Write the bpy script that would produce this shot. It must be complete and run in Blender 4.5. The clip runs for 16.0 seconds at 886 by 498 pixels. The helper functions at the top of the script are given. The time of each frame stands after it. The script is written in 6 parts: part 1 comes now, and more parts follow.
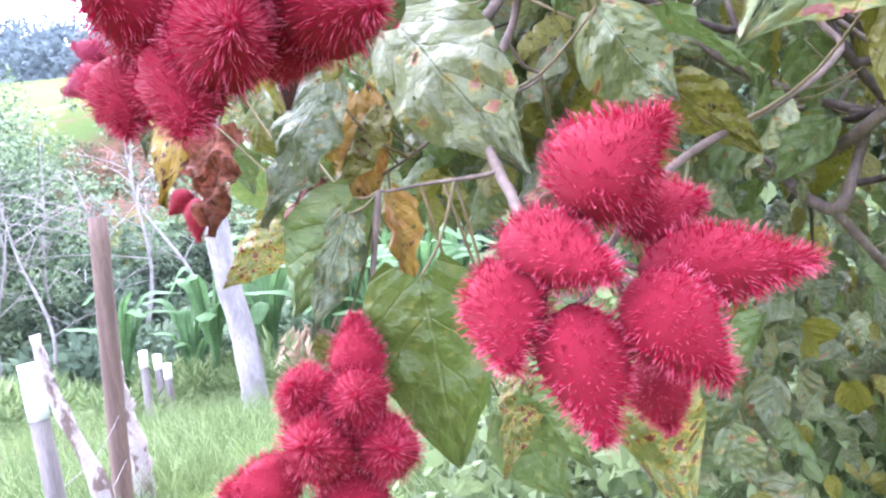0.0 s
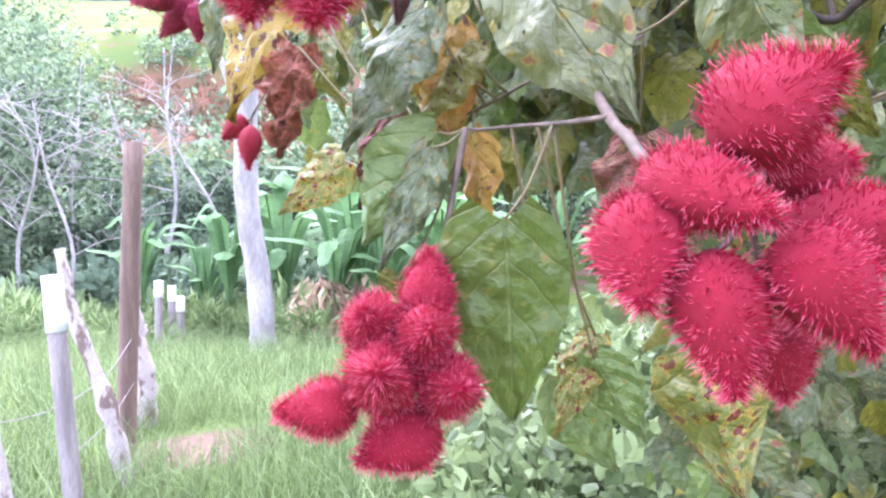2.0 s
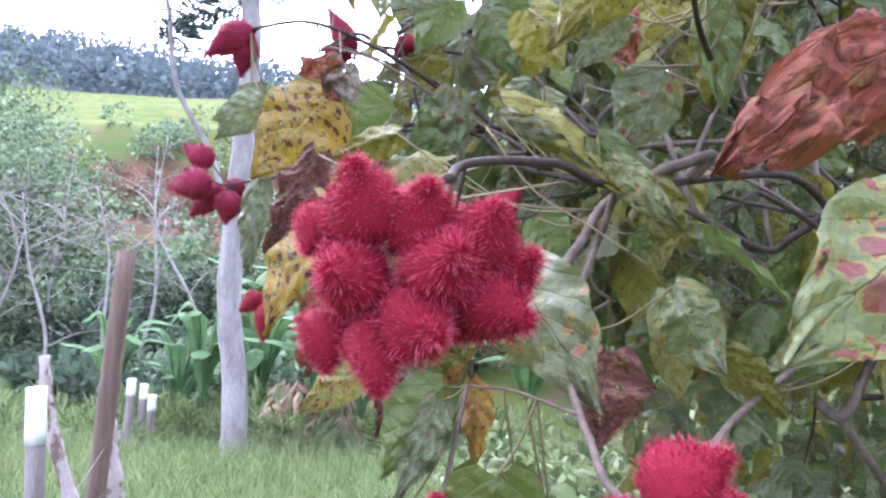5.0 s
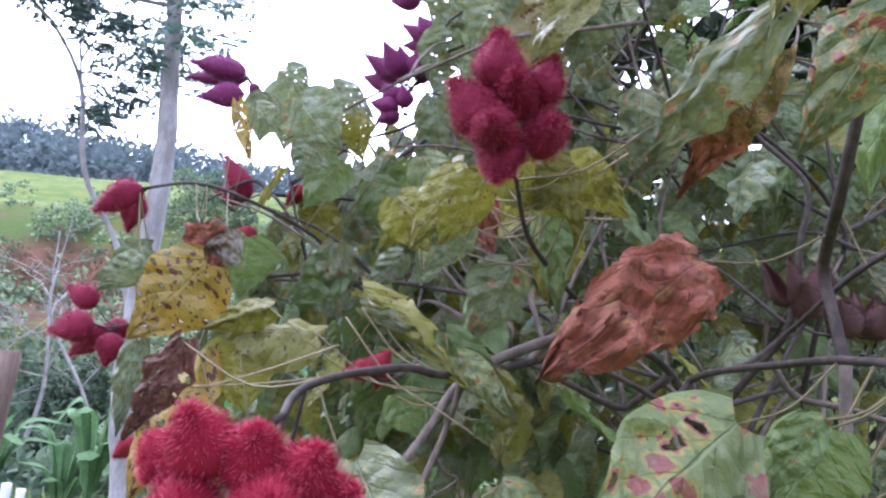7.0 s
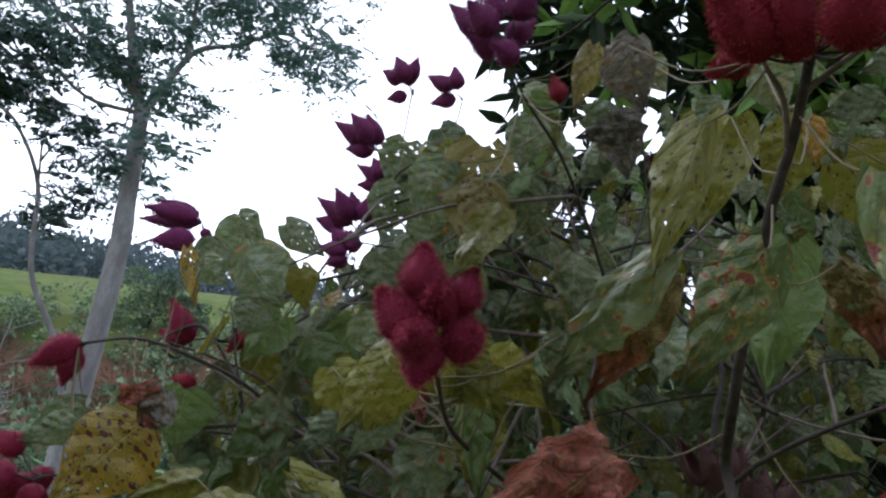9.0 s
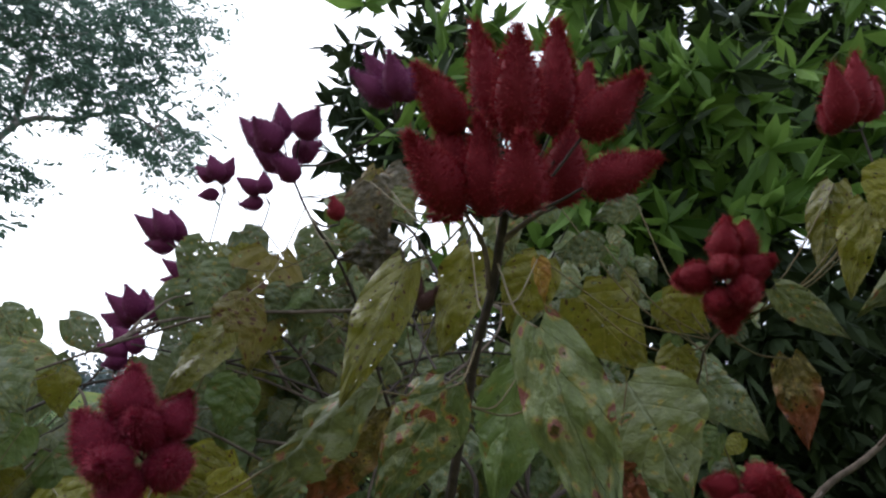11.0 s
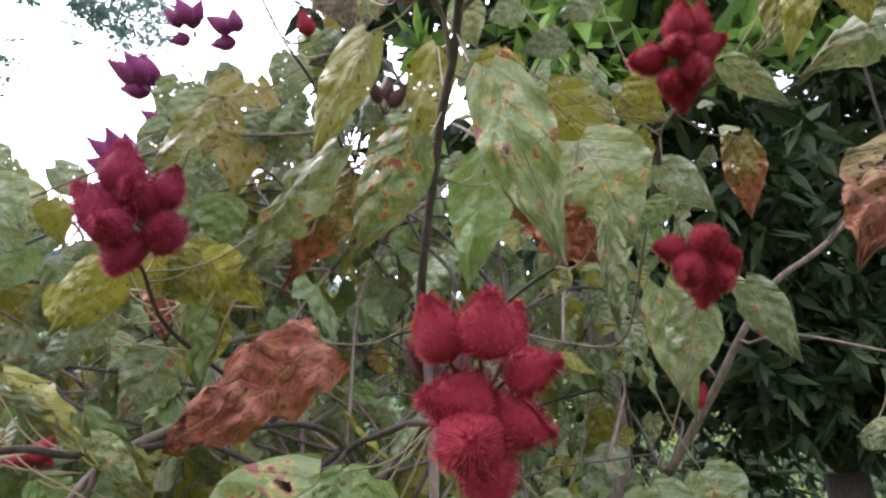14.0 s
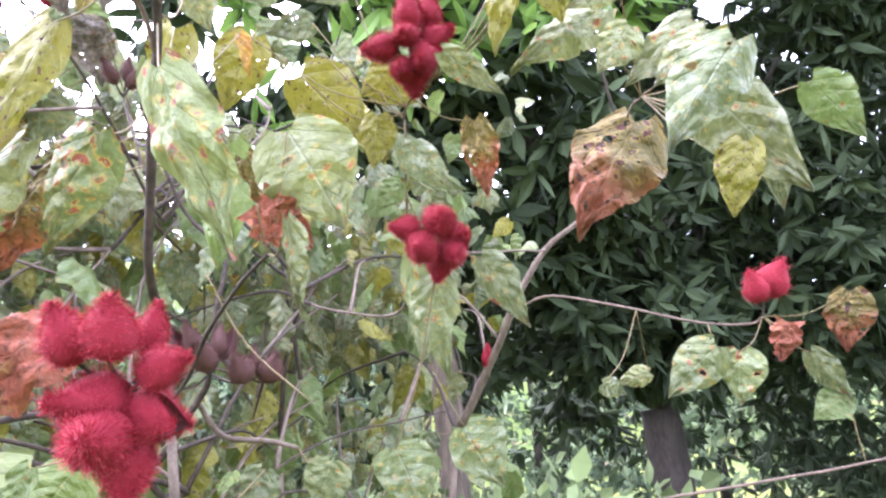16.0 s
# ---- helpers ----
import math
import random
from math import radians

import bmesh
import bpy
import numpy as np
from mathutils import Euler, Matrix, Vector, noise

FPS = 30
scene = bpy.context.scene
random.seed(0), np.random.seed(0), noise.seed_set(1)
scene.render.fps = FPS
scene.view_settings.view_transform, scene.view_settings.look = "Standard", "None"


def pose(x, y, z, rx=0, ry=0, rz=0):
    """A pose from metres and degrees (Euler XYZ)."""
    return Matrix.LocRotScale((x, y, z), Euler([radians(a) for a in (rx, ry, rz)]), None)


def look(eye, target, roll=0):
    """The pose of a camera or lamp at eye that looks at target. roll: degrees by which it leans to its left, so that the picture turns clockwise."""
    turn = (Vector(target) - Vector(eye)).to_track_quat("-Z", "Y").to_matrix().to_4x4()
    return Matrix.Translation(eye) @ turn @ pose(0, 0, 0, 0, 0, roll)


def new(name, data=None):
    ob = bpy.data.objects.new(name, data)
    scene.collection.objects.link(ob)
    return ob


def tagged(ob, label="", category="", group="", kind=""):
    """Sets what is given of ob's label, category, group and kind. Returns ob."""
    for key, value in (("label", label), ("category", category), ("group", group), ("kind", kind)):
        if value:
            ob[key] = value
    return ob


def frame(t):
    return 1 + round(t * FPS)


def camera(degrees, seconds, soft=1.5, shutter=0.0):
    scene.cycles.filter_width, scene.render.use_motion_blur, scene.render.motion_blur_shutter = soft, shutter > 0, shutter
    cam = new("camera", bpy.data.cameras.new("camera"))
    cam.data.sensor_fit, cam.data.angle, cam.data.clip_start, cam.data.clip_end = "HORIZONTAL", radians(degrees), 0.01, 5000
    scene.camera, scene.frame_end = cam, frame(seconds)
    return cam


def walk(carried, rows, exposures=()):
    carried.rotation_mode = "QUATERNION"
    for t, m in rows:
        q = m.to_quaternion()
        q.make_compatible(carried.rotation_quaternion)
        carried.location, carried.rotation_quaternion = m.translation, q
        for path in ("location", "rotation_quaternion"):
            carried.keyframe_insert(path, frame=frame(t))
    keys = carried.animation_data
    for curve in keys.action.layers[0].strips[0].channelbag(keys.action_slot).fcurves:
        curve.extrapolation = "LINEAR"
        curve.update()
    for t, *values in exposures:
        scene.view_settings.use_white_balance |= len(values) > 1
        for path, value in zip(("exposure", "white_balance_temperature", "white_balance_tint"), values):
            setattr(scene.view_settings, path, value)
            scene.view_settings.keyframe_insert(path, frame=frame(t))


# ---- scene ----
cam = camera(63.9, 16.0, soft=2.35)
PATH = [
    (0, (-0.0004, 0.0000, 1.5000), (-0.0005, 1.9974, 1.3963), -8.01),
    (0.5, (-0.0139, 0.0235, 1.5368), (-0.0402, 2.0221, 1.4654), -3.99),
    (1, (-0.0253, 0.0196, 1.5339), (-0.0847, 2.0184, 1.5004), -1.91),
    (1.5, (-0.0325, 0.0195, 1.4871), (-0.0866, 2.0102, 1.3019), -2.44),
    (2, (-0.0401, 0.0136, 1.4832), (-0.0974, 2.0046, 1.3032), -0.45),
    (2.5, (-0.0638, -0.0037, 1.5139), (-0.1805, 1.9905, 1.4164), 0.91),
    (3, (-0.0835, -0.0119, 1.5383), (-0.2385, 1.9805, 1.4613), 1.63),
    (3.2, (-0.0829, -0.0184, 1.5532), (-0.2380, 1.9753, 1.5185), 2.35),
    (5.3, (-0.0477, -0.1180, 1.6022), (-0.0007, 1.8789, 1.7041), 1.10),
    (5.5, (-0.0363, -0.1268, 1.6044), (0.0504, 1.8687, 1.7063), 0.58),
    (6, (-0.0139, -0.1487, 1.6349), (0.1466, 1.8362, 1.8204), 1.15),
    (6.5, (-0.0101, -0.1574, 1.6647), (0.1736, 1.8139, 1.9482), 1.36),
    (7, (-0.0126, -0.1754, 1.6892), (0.2050, 1.7795, 2.0516), 2.63),
    (7.5, (-0.0140, -0.1906, 1.7097), (0.1971, 1.7483, 2.1525), 3.28),
    (8, (-0.0189, -0.2020, 1.7275), (0.1643, 1.7153, 2.2663), 3.99),
    (8.5, (-0.0172, -0.2235, 1.7435), (0.1953, 1.6683, 2.3566), 4.30),
    (9, (0.0026, -0.2408, 1.7591), (0.3128, 1.6222, 2.4171), 3.79),
    (9.5, (0.0409, -0.2681, 1.7691), (0.4664, 1.5490, 2.4881), 2.31),
    (10, (0.0735, -0.2921, 1.7778), (0.6106, 1.4695, 2.5579), 2.05),
    (10.2, (0.0856, -0.2911, 1.7841), (0.6690, 1.4400, 2.5983), 2.30),
    (12.3, (0.1107, -0.3139, 1.7671), (0.8005, 1.2736, 2.7692), 1.54),
    (12.5, (0.1138, -0.3008, 1.7445), (0.7818, 1.3500, 2.6547), 1.20),
    (13, (0.1153, -0.2940, 1.7202), (0.7871, 1.3994, 2.5453), 0.15),
    (13.5, (0.1111, -0.3100, 1.6880), (0.7724, 1.4357, 2.4057), 0.38),
    (14, (0.1160, -0.3171, 1.6738), (0.8756, 1.4345, 2.2695), -0.94),
    (14.5, (0.1242, -0.3386, 1.6787), (0.9397, 1.3712, 2.3200), -1.23),
    (15, (0.1325, -0.3504, 1.6707), (1.0125, 1.3508, 2.2465), -2.70),
    (15.5, (0.1531, -0.3656, 1.6686), (1.1743, 1.2861, 2.1472), -3.81),
    (16, (0.2256, -0.4205, 1.6806), (1.3332, 1.1776, 2.1489), -5.51),
]
EXPOSURES = [(0, 3.1, 5350, 34), (3, 2.9, 5400, 35), (5.5, 2.25, 5300, 33), (7, 1.95, 5250, 30), (8, 1.25, 5350, 24), (9, 0.4, 5550, 16), (10, 0.2, 5750, 13),
             (12.5, 0.95, 6150, 13), (13.5, 1.5, 6050, 19), (14.5, 2.2, 5800, 28), (15, 2.3, 5650, 30), (16, 3.2, 5650, 33)]
walk(cam, [(t, look(eye, target, roll)) for t, eye, target, roll in PATH], EXPOSURES)

# ---- sky and sun ----
SUN_WAY = Vector((-0.35, 0.80, 0.78)).normalized()
world = bpy.data.worlds.new("world")
scene.world = world
world.use_nodes = True
wt = world.node_tree
wt.nodes.clear()
w_out, w_bg = wt.nodes.new("ShaderNodeOutputWorld"), wt.nodes.new("ShaderNodeBackground")
w_sky, w_mix = wt.nodes.new("ShaderNodeTexSky"), wt.nodes.new("ShaderNodeMixRGB")
w_way, w_dot, w_ramp = wt.nodes.new("ShaderNodeTexCoord"), wt.nodes.new("ShaderNodeVectorMath"), wt.nodes.new("ShaderNodeValToRGB")
w_sky.sky_type, w_sky.sun_disc = "NISHITA", False
w_sky.sun_elevation, w_sky.sun_rotation = math.asin(SUN_WAY.z), math.atan2(SUN_WAY.x, SUN_WAY.y)
# cloud cover, brightest round the veiled sun
w_dot.operation, w_dot.inputs[1].default_value = "DOT_PRODUCT", SUN_WAY
w_ramp.color_ramp.elements[0].color, w_ramp.color_ramp.elements[1].color = (8.0, 8.6, 9.4, 1), (24, 24, 24, 1)
w_ramp.color_ramp.elements.new(0.55).color = (11.5, 12.0, 12.6, 1)
w_mix.inputs[0].default_value = 0.88
wt.links.new(w_way.outputs["Generated"], w_dot.inputs[0])
wt.links.new(w_dot.outputs["Value"], w_ramp.inputs[0])
wt.links.new(w_sky.outputs[0], w_mix.inputs[1])
wt.links.new(w_ramp.outputs[0], w_mix.inputs[2])
wt.links.new(w_mix.outputs[0], w_bg.inputs[0])
w_bg.inputs[1].default_value = 0.10
wt.links.new(w_bg.outputs[0], w_out.inputs[0])
sun = new("sun", bpy.data.lights.new("sun", "SUN"))
sun.data.energy, sun.data.angle, sun.data.color = 0.8, radians(25), (1.0, 0.97, 0.93)
sun.matrix_world = look(SUN_WAY * 30, (0, 0, 0))


# ---- materials ----
class Nodes:
    """A small builder of node materials."""

    def __init__(self, name, rough=0.7, translucent=0.0):
        self.m = bpy.data.materials.new(name)
        self.m.use_nodes = True
        self.t = self.m.node_tree
        self.bsdf = self.t.nodes["Principled BSDF"]
        self.bsdf.inputs["Roughness"].default_value = rough
        self.bsdf.inputs["Specular IOR Level"].default_value = 0.3
        self.lucent = None
        if translucent:
            out = self.t.nodes["Material Output"]
            self.lucent, mix = self.add("ShaderNodeBsdfTranslucent"), self.add("ShaderNodeMixShader")
            mix.inputs[0].default_value = translucent
            self.link(self.bsdf.outputs[0], mix.inputs[1])
            self.link(self.lucent.outputs[0], mix.inputs[2])
            self.link(mix.outputs[0], out.inputs[0])

    def add(self, kind):
        return self.t.nodes.new(kind)

    def link(self, a, b):
        self.t.links.new(a, b)

    def put(self, socket, value):
        if isinstance(value, (int, float)):
            socket.default_value = value
        elif isinstance(value, tuple):
            socket.default_value = (*value, 1) if len(value) == 3 else value
        else:
            self.link(value, socket)

    def math(self, op, a, b=0.0, c=0.0):
        n = self.add("ShaderNodeMath")
        n.operation = op
        for socket, value in zip(n.inputs, (a, b, c)):
            self.put(socket, value)
        return n.outputs[0]

    def noise(self, scale, detail=4, coord=None, w=None, rough=0.55, kind="Object"):
        n = self.add("ShaderNodeTexNoise")
        n.inputs["Scale"].default_value, n.inputs["Detail"].default_value, n.inputs["Roughness"].default_value = scale, detail, rough
        self.link(coord or self.coord(kind), n.inputs["Vector"])
        if w is not None:
            n.noise_dimensions = "4D"
            self.put(n.inputs["W"], w)
        return n.outputs["Fac"]

    def coord(self, kind="Object"):
        return self.add("ShaderNodeTexCoord").outputs[kind]

    def random(self, span=60.0):
        return self.math("MULTIPLY", self.add("ShaderNodeObjectInfo").outputs["Random"], span)

    def step(self, value, low, high):
        n = self.add("ShaderNodeMapRange")
        n.interpolation_type = "SMOOTHSTEP"
        self.put(n.inputs[0], value)
        n.inputs[1].default_value, n.inputs[2].default_value = low, high
        return n.outputs[0]

    def mix(self, fac, a, b):
        n = self.add("ShaderNodeMixRGB")
        for socket, value in zip(n.inputs, (fac, a, b)):
            self.put(socket, value)
        return n.outputs[0]

    def colour(self, value, lucent=None):
        self.put(self.bsdf.inputs["Base Color"], value)
        if self.lucent:
            self.put(self.lucent.inputs["Color"], lucent or value)

    def bump(self, height, strength=0.4, distance=0.002):
        n = self.add("ShaderNodeBump")
        n.inputs["Strength"].default_value, n.inputs["Distance"].default_value = strength, distance
        self.put(n.inputs["Height"], height)
        self.link(n.outputs[0], self.bsdf.inputs["Normal"])
        return self.m


def leaf_material(name, main, second, vein, spots, spot_amount, spot_scale, second_amount=0.5, rough=0.40, lucent=0.28, edge=None, pallor=None, holes=0.70, fray=1.05, rim_tone=(0.36, 0.27, 0.05)):
    n = Nodes(name, rough, lucent)
    n.bsdf.inputs["Specular IOR Level"].default_value = 0.42
    uv = n.coord("UV")
    split = n.add("ShaderNodeSeparateXYZ")
    n.link(uv, split.inputs[0])
    across = n.math("MULTIPLY", n.math("ABSOLUTE", n.math("SUBTRACT", split.outputs[0], 0.5)), 2.0)
    along = split.outputs[1]
    # side veins sweep forward from the midrib
    shift = n.random()
    wander = n.math("MULTIPLY", n.noise(5.0, 2, uv, shift), 0.09)
    swept = n.math("FRACT", n.math("MULTIPLY", n.math("ADD", wander, n.math("SUBTRACT", along, n.math("MULTIPLY", across, 0.34))), 4.6))
    side = n.step(n.math("ABSOLUTE", n.math("SUBTRACT", swept, 0.5)), 0.44, 0.495)
    mid = n.step(across, 0.045, 0.01)
    veins = n.math("MAXIMUM", n.math("MULTIPLY", side, 0.42), mid)
    skin = n.add("ShaderNodeMapping")
    skin.inputs["Scale"].default_value = (0.5, 1, 1)
    n.link(uv, skin.inputs[0])
    uv = skin.outputs[0]
    island = n.add("ShaderNodeNewGeometry").outputs["Random Per Island"]
    shift = n.math("ADD", n.random(), n.math("MULTIPLY", island, 47.0))
    wide = n.noise(3.0, 3, uv, shift)
    fine = n.noise(20.0, 5, uv, shift, 0.65)
    col = n.mix(n.math("MULTIPLY", n.step(wide, 0.62 - 0.3 * second_amount, 0.86 - 0.3 * second_amount), 0.7), main, second)
    dark = n.mix(0.5 if rough > 0.6 else 0.28 if pallor else 0.2, col, (0.012, 0.018, 0.008))
    col = n.mix(n.step(fine, 0.35, 0.62 if rough > 0.6 else 0.75), dark, col)
    col = n.mix(n.math("MULTIPLY", veins, 0.4), col, vein)
    patch = n.noise(spot_scale, 3, uv, n.math("ADD", shift, 9.0))
    blight = n.add("ShaderNodeTexVoronoi")
    blight.voronoi_dimensions, blight.inputs["Scale"].default_value = "2D", spot_scale * 0.85
    bent = n.add("ShaderNodeVectorMath")
    bent.operation = "MULTIPLY_ADD"
    bent.inputs[1].default_value = (0.05, 0.05, 0.0)
    wobble = n.add("ShaderNodeTexNoise")
    wobble.inputs["Scale"].default_value, wobble.inputs["Detail"].default_value = 24.0, 2
    n.link(uv, wobble.inputs["Vector"])
    n.link(wobble.outputs["Color"], bent.inputs[0])
    moved = n.add("ShaderNodeCombineXYZ")
    n.put(moved.inputs[0], shift)
    n.put(moved.inputs[1], n.math("MULTIPLY", shift, 0.37))
    slid = n.add("ShaderNodeVectorMath")
    n.link(uv, slid.inputs[0])
    n.link(moved.outputs[0], slid.inputs[1])
    n.link(slid.outputs[0], bent.inputs[2])
    n.link(bent.outputs[0], blight.inputs["Vector"])
    tint = n.add("ShaderNodeSeparateXYZ")
    n.link(blight.outputs["Color"], tint.inputs[0])
    ripe = n.step(patch, spot_amount - 0.22, spot_amount + 0.06)
    radius = n.math("MULTIPLY", n.math("MULTIPLY", n.math("POWER", tint.outputs[0], 1.8), 0.52), ripe)
    inside = n.math("SUBTRACT", radius, blight.outputs["Distance"])
    mask = n.math("MAXIMUM", n.step(inside, 0.0, 0.06), n.step(patch, spot_amount + 0.16, spot_amount + 0.19))
    halo = n.math("MAXIMUM", n.step(inside, -0.16, 0.0), n.step(patch, spot_amount + 0.10, spot_amount + 0.16))
    col = n.mix(n.math("MULTIPLY", halo, 0.6 if pallor or edge or name in ("leaf_yellow_spotted", "leaf_rust_spotted") else 0.25), col, rim_tone)
    col = n.mix(mask, col, spots)
    bleach = n.noise(4.5, 5, uv, n.math("ADD", shift, 15.0), 0.7)
    col = n.mix(n.math("MULTIPLY", n.step(bleach, 0.50, 0.68), 0.42 if pallor else 0.25), col, pallor or second)
    if edge:
        # withered from the tip upward
        rim = n.math("ADD", n.math("ADD", along, n.math("MULTIPLY", across, 0.15)), n.math("MULTIPLY", n.noise(6.0, 4, uv, shift), 0.9))
        col = n.mix(n.math("MULTIPLY", n.step(rim, 0.80, 1.18), n.math("SUBTRACT", 0.9, n.math("MULTIPLY", mask, 0.9))), col, edge)
    grit = n.noise(48.0, 3, uv, n.math("ADD", shift, 41.0), 0.6)
    col = n.mix(n.math("MULTIPLY", n.step(grit, 0.58, 0.68), 0.4), col, tuple(0.35 * c for c in main))
    value = n.math("ADD", 0.72, n.math("MULTIPLY", n.math("FRACT", n.math("ADD", n.add("ShaderNodeObjectInfo").outputs["Random"], island)), 0.55))
    hue = n.add("ShaderNodeHueSaturation")
    n.put(hue.inputs["Color"], col)
    n.put(hue.inputs["Value"], value)
    n.colour(hue.outputs[0])
    if holes:
        # eaten through
        gone = n.step(n.noise(17.0, 2, uv, n.math("ADD", shift, 21.0)), holes - 0.02, holes - 0.008)
        frayed = n.math("ADD", n.math("MULTIPLY", across, 0.42), n.noise(7.0, 3, uv, n.math("ADD", shift, 33.0)))
        gone = n.math("MAXIMUM", gone, n.step(frayed, fray, fray + 0.012))
        rotted = n.math("MULTIPLY", n.step(inside, 0.12, 0.15), n.step(tint.outputs[1], 0.55, 0.6))
        gone = n.math("MAXIMUM", gone, rotted)
        clear, cut, out = n.add("ShaderNodeBsdfTransparent"), n.add("ShaderNodeMixShader"), n.t.nodes["Material Output"]
        whole = out.inputs[0].links[0].from_socket
        n.put(cut.inputs[0], gone)
        n.link(whole, cut.inputs[1])
        n.link(clear.outputs[0], cut.inputs[2])
        n.link(cut.outputs[0], out.inputs[0])
    pucker = n.math("MULTIPLY", n.math("ABSOLUTE", n.math("SUBTRACT", swept, 0.5)), -0.6)
    cells = n.add("ShaderNodeTexVoronoi")
    cells.feature, cells.inputs["Scale"].default_value = "SMOOTH_F1", 11.0
    n.link(uv, cells.inputs["Vector"])
    pucker = n.math("ADD", pucker, n.math("MULTIPLY", cells.outputs["Distance"], -0.7))
    height = n.math("ADD", n.math("ADD", n.math("MULTIPLY", veins, -0.22), pucker), n.math("ADD", n.math("MULTIPLY", n.noise(11.0, 3, uv, shift), 1.5 if rough > 0.6 else 0.8), n.math("MULTIPLY", n.noise(30.0, 3, uv, shift), 0.25)))
    return n.bump(height, 1.0, 0.012 if rough > 0.6 else 0.009 if pallor else 0.006)


LEAF = {
    "green": leaf_material("leaf_green", (0.115, 0.165, 0.04), (0.165, 0.205, 0.06), (0.20, 0.25, 0.09), (0.16, 0.09, 0.02), 0.66, 9, 0.5),
    "fresh": leaf_material("leaf_fresh_green", (0.10, 0.138, 0.024), (0.125, 0.16, 0.036), (0.19, 0.22, 0.07), (0.20, 0.12, 0.05), 0.74, 9, 0.4, holes=0.0),
    "pale": leaf_material("leaf_pale_green", (0.175, 0.195, 0.066), (0.255, 0.27, 0.14), (0.32, 0.36, 0.22), (0.27, 0.11, 0.06), 0.62, 9, 0.5, pallor=(0.38, 0.39, 0.29)),
    "hero": leaf_material("leaf_light_blotched", (0.195, 0.235, 0.072), (0.275, 0.305, 0.135), (0.31, 0.35, 0.17), (0.25, 0.085, 0.065), 0.50, 8, 0.5, pallor=(0.34, 0.36, 0.19), holes=0.73),
    "grey": leaf_material("leaf_grey_green", (0.145, 0.18, 0.07), (0.245, 0.27, 0.135), (0.31, 0.35, 0.21), (0.16, 0.11, 0.045), 0.62, 12, 0.5, pallor=(0.38, 0.40, 0.33)),
    "olive": leaf_material("leaf_olive", (0.19, 0.18, 0.018), (0.235, 0.215, 0.028), (0.27, 0.24, 0.07), (0.06, 0.028, 0.012), 0.56, 22, 0.5),
    "speck": leaf_material("leaf_brown_specked", (0.20, 0.165, 0.035), (0.25, 0.19, 0.05), (0.28, 0.23, 0.08), (0.10, 0.035, 0.018), 0.50, 16, 0.5),
    "rust": leaf_material("leaf_rust_spotted", (0.13, 0.17, 0.05), (0.20, 0.20, 0.06), (0.24, 0.26, 0.11), (0.22, 0.065, 0.03), 0.47, 10, 0.5, pallor=(0.30, 0.27, 0.10)),
    "blight": leaf_material("leaf_blighted", (0.19, 0.21, 0.045), (0.27, 0.22, 0.035), (0.26, 0.27, 0.10), (0.13, 0.03, 0.018), 0.42, 13, 0.5, pallor=(0.30, 0.29, 0.10), rim_tone=(0.48, 0.32, 0.035)),
    "yellow": leaf_material("leaf_yellow_orange", (0.40, 0.24, 0.035), (0.29, 0.09, 0.03), (0.42, 0.29, 0.08), (0.11, 0.04, 0.015), 0.60, 11, 0.6),
    "yspot": leaf_material("leaf_yellow_spotted", (0.40, 0.25, 0.022), (0.22, 0.18, 0.03), (0.42, 0.31, 0.08), (0.10, 0.026, 0.016), 0.42, 19, 0.6),
    "mottle": leaf_material("leaf_mottled", (0.165, 0.195, 0.07), (0.275, 0.30, 0.14), (0.33, 0.37, 0.20), (0.24, 0.085, 0.055), 0.635, 6.5, 0.5, pallor=(0.38, 0.42, 0.30)),
    "brown": leaf_material("leaf_dark_brown", (0.16, 0.055, 0.035), (0.23, 0.09, 0.05), (0.25, 0.11, 0.07), (0.07, 0.027, 0.017), 0.56, 8, 0.5, 0.7, 0.15),
    "dry": leaf_material("leaf_dry_russet", (0.31, 0.088, 0.045), (0.40, 0.15, 0.08), (0.41, 0.17, 0.11), (0.15, 0.035, 0.024), 0.58, 6, 0.5, 0.7, 0.15, holes=0.76, fray=0.93),
    "tan": leaf_material("leaf_dry_tan", (0.21, 0.175, 0.13), (0.31, 0.27, 0.21), (0.30, 0.24, 0.17), (0.15, 0.085, 0.05), 0.55, 9, 0.5, 0.7, 0.15),
    "dryy": leaf_material("leaf_half_dry", (0.17, 0.135, 0.035), (0.30, 0.19, 0.05), (0.30, 0.21, 0.08), (0.09, 0.03, 0.02), 0.54, 12, 0.5, 0.7, 0.15, (0.26, 0.075, 0.032)),
}
LEAF_LABEL = {
    "green": "dull green heart-shaped leaf", "fresh": "clean yellow-green veined leaf", "hero": "broad light green leaf with brownish blotches", "pale": "pale green wrinkled leaf", "grey": "grey-green matt leaf",
    "olive": "olive-yellow ageing leaf", "yellow": "orange-yellow withering leaf", "yspot": "yellow leaf with brown spots",
    "rust": "green leaf with yellow-rimmed rust spots", "blight": "yellow-green leaf eaten up by dark red spots", "speck": "olive leaf with brown specks", "mottle": "green leaf with reddish blotches", "brown": "dark brown dead leaf", "dry": "dry crumpled russet leaf",
    "tan": "dry grey-tan wrinkled leaf", "dryy": "half-dry leaf turning russet at the rim",
}


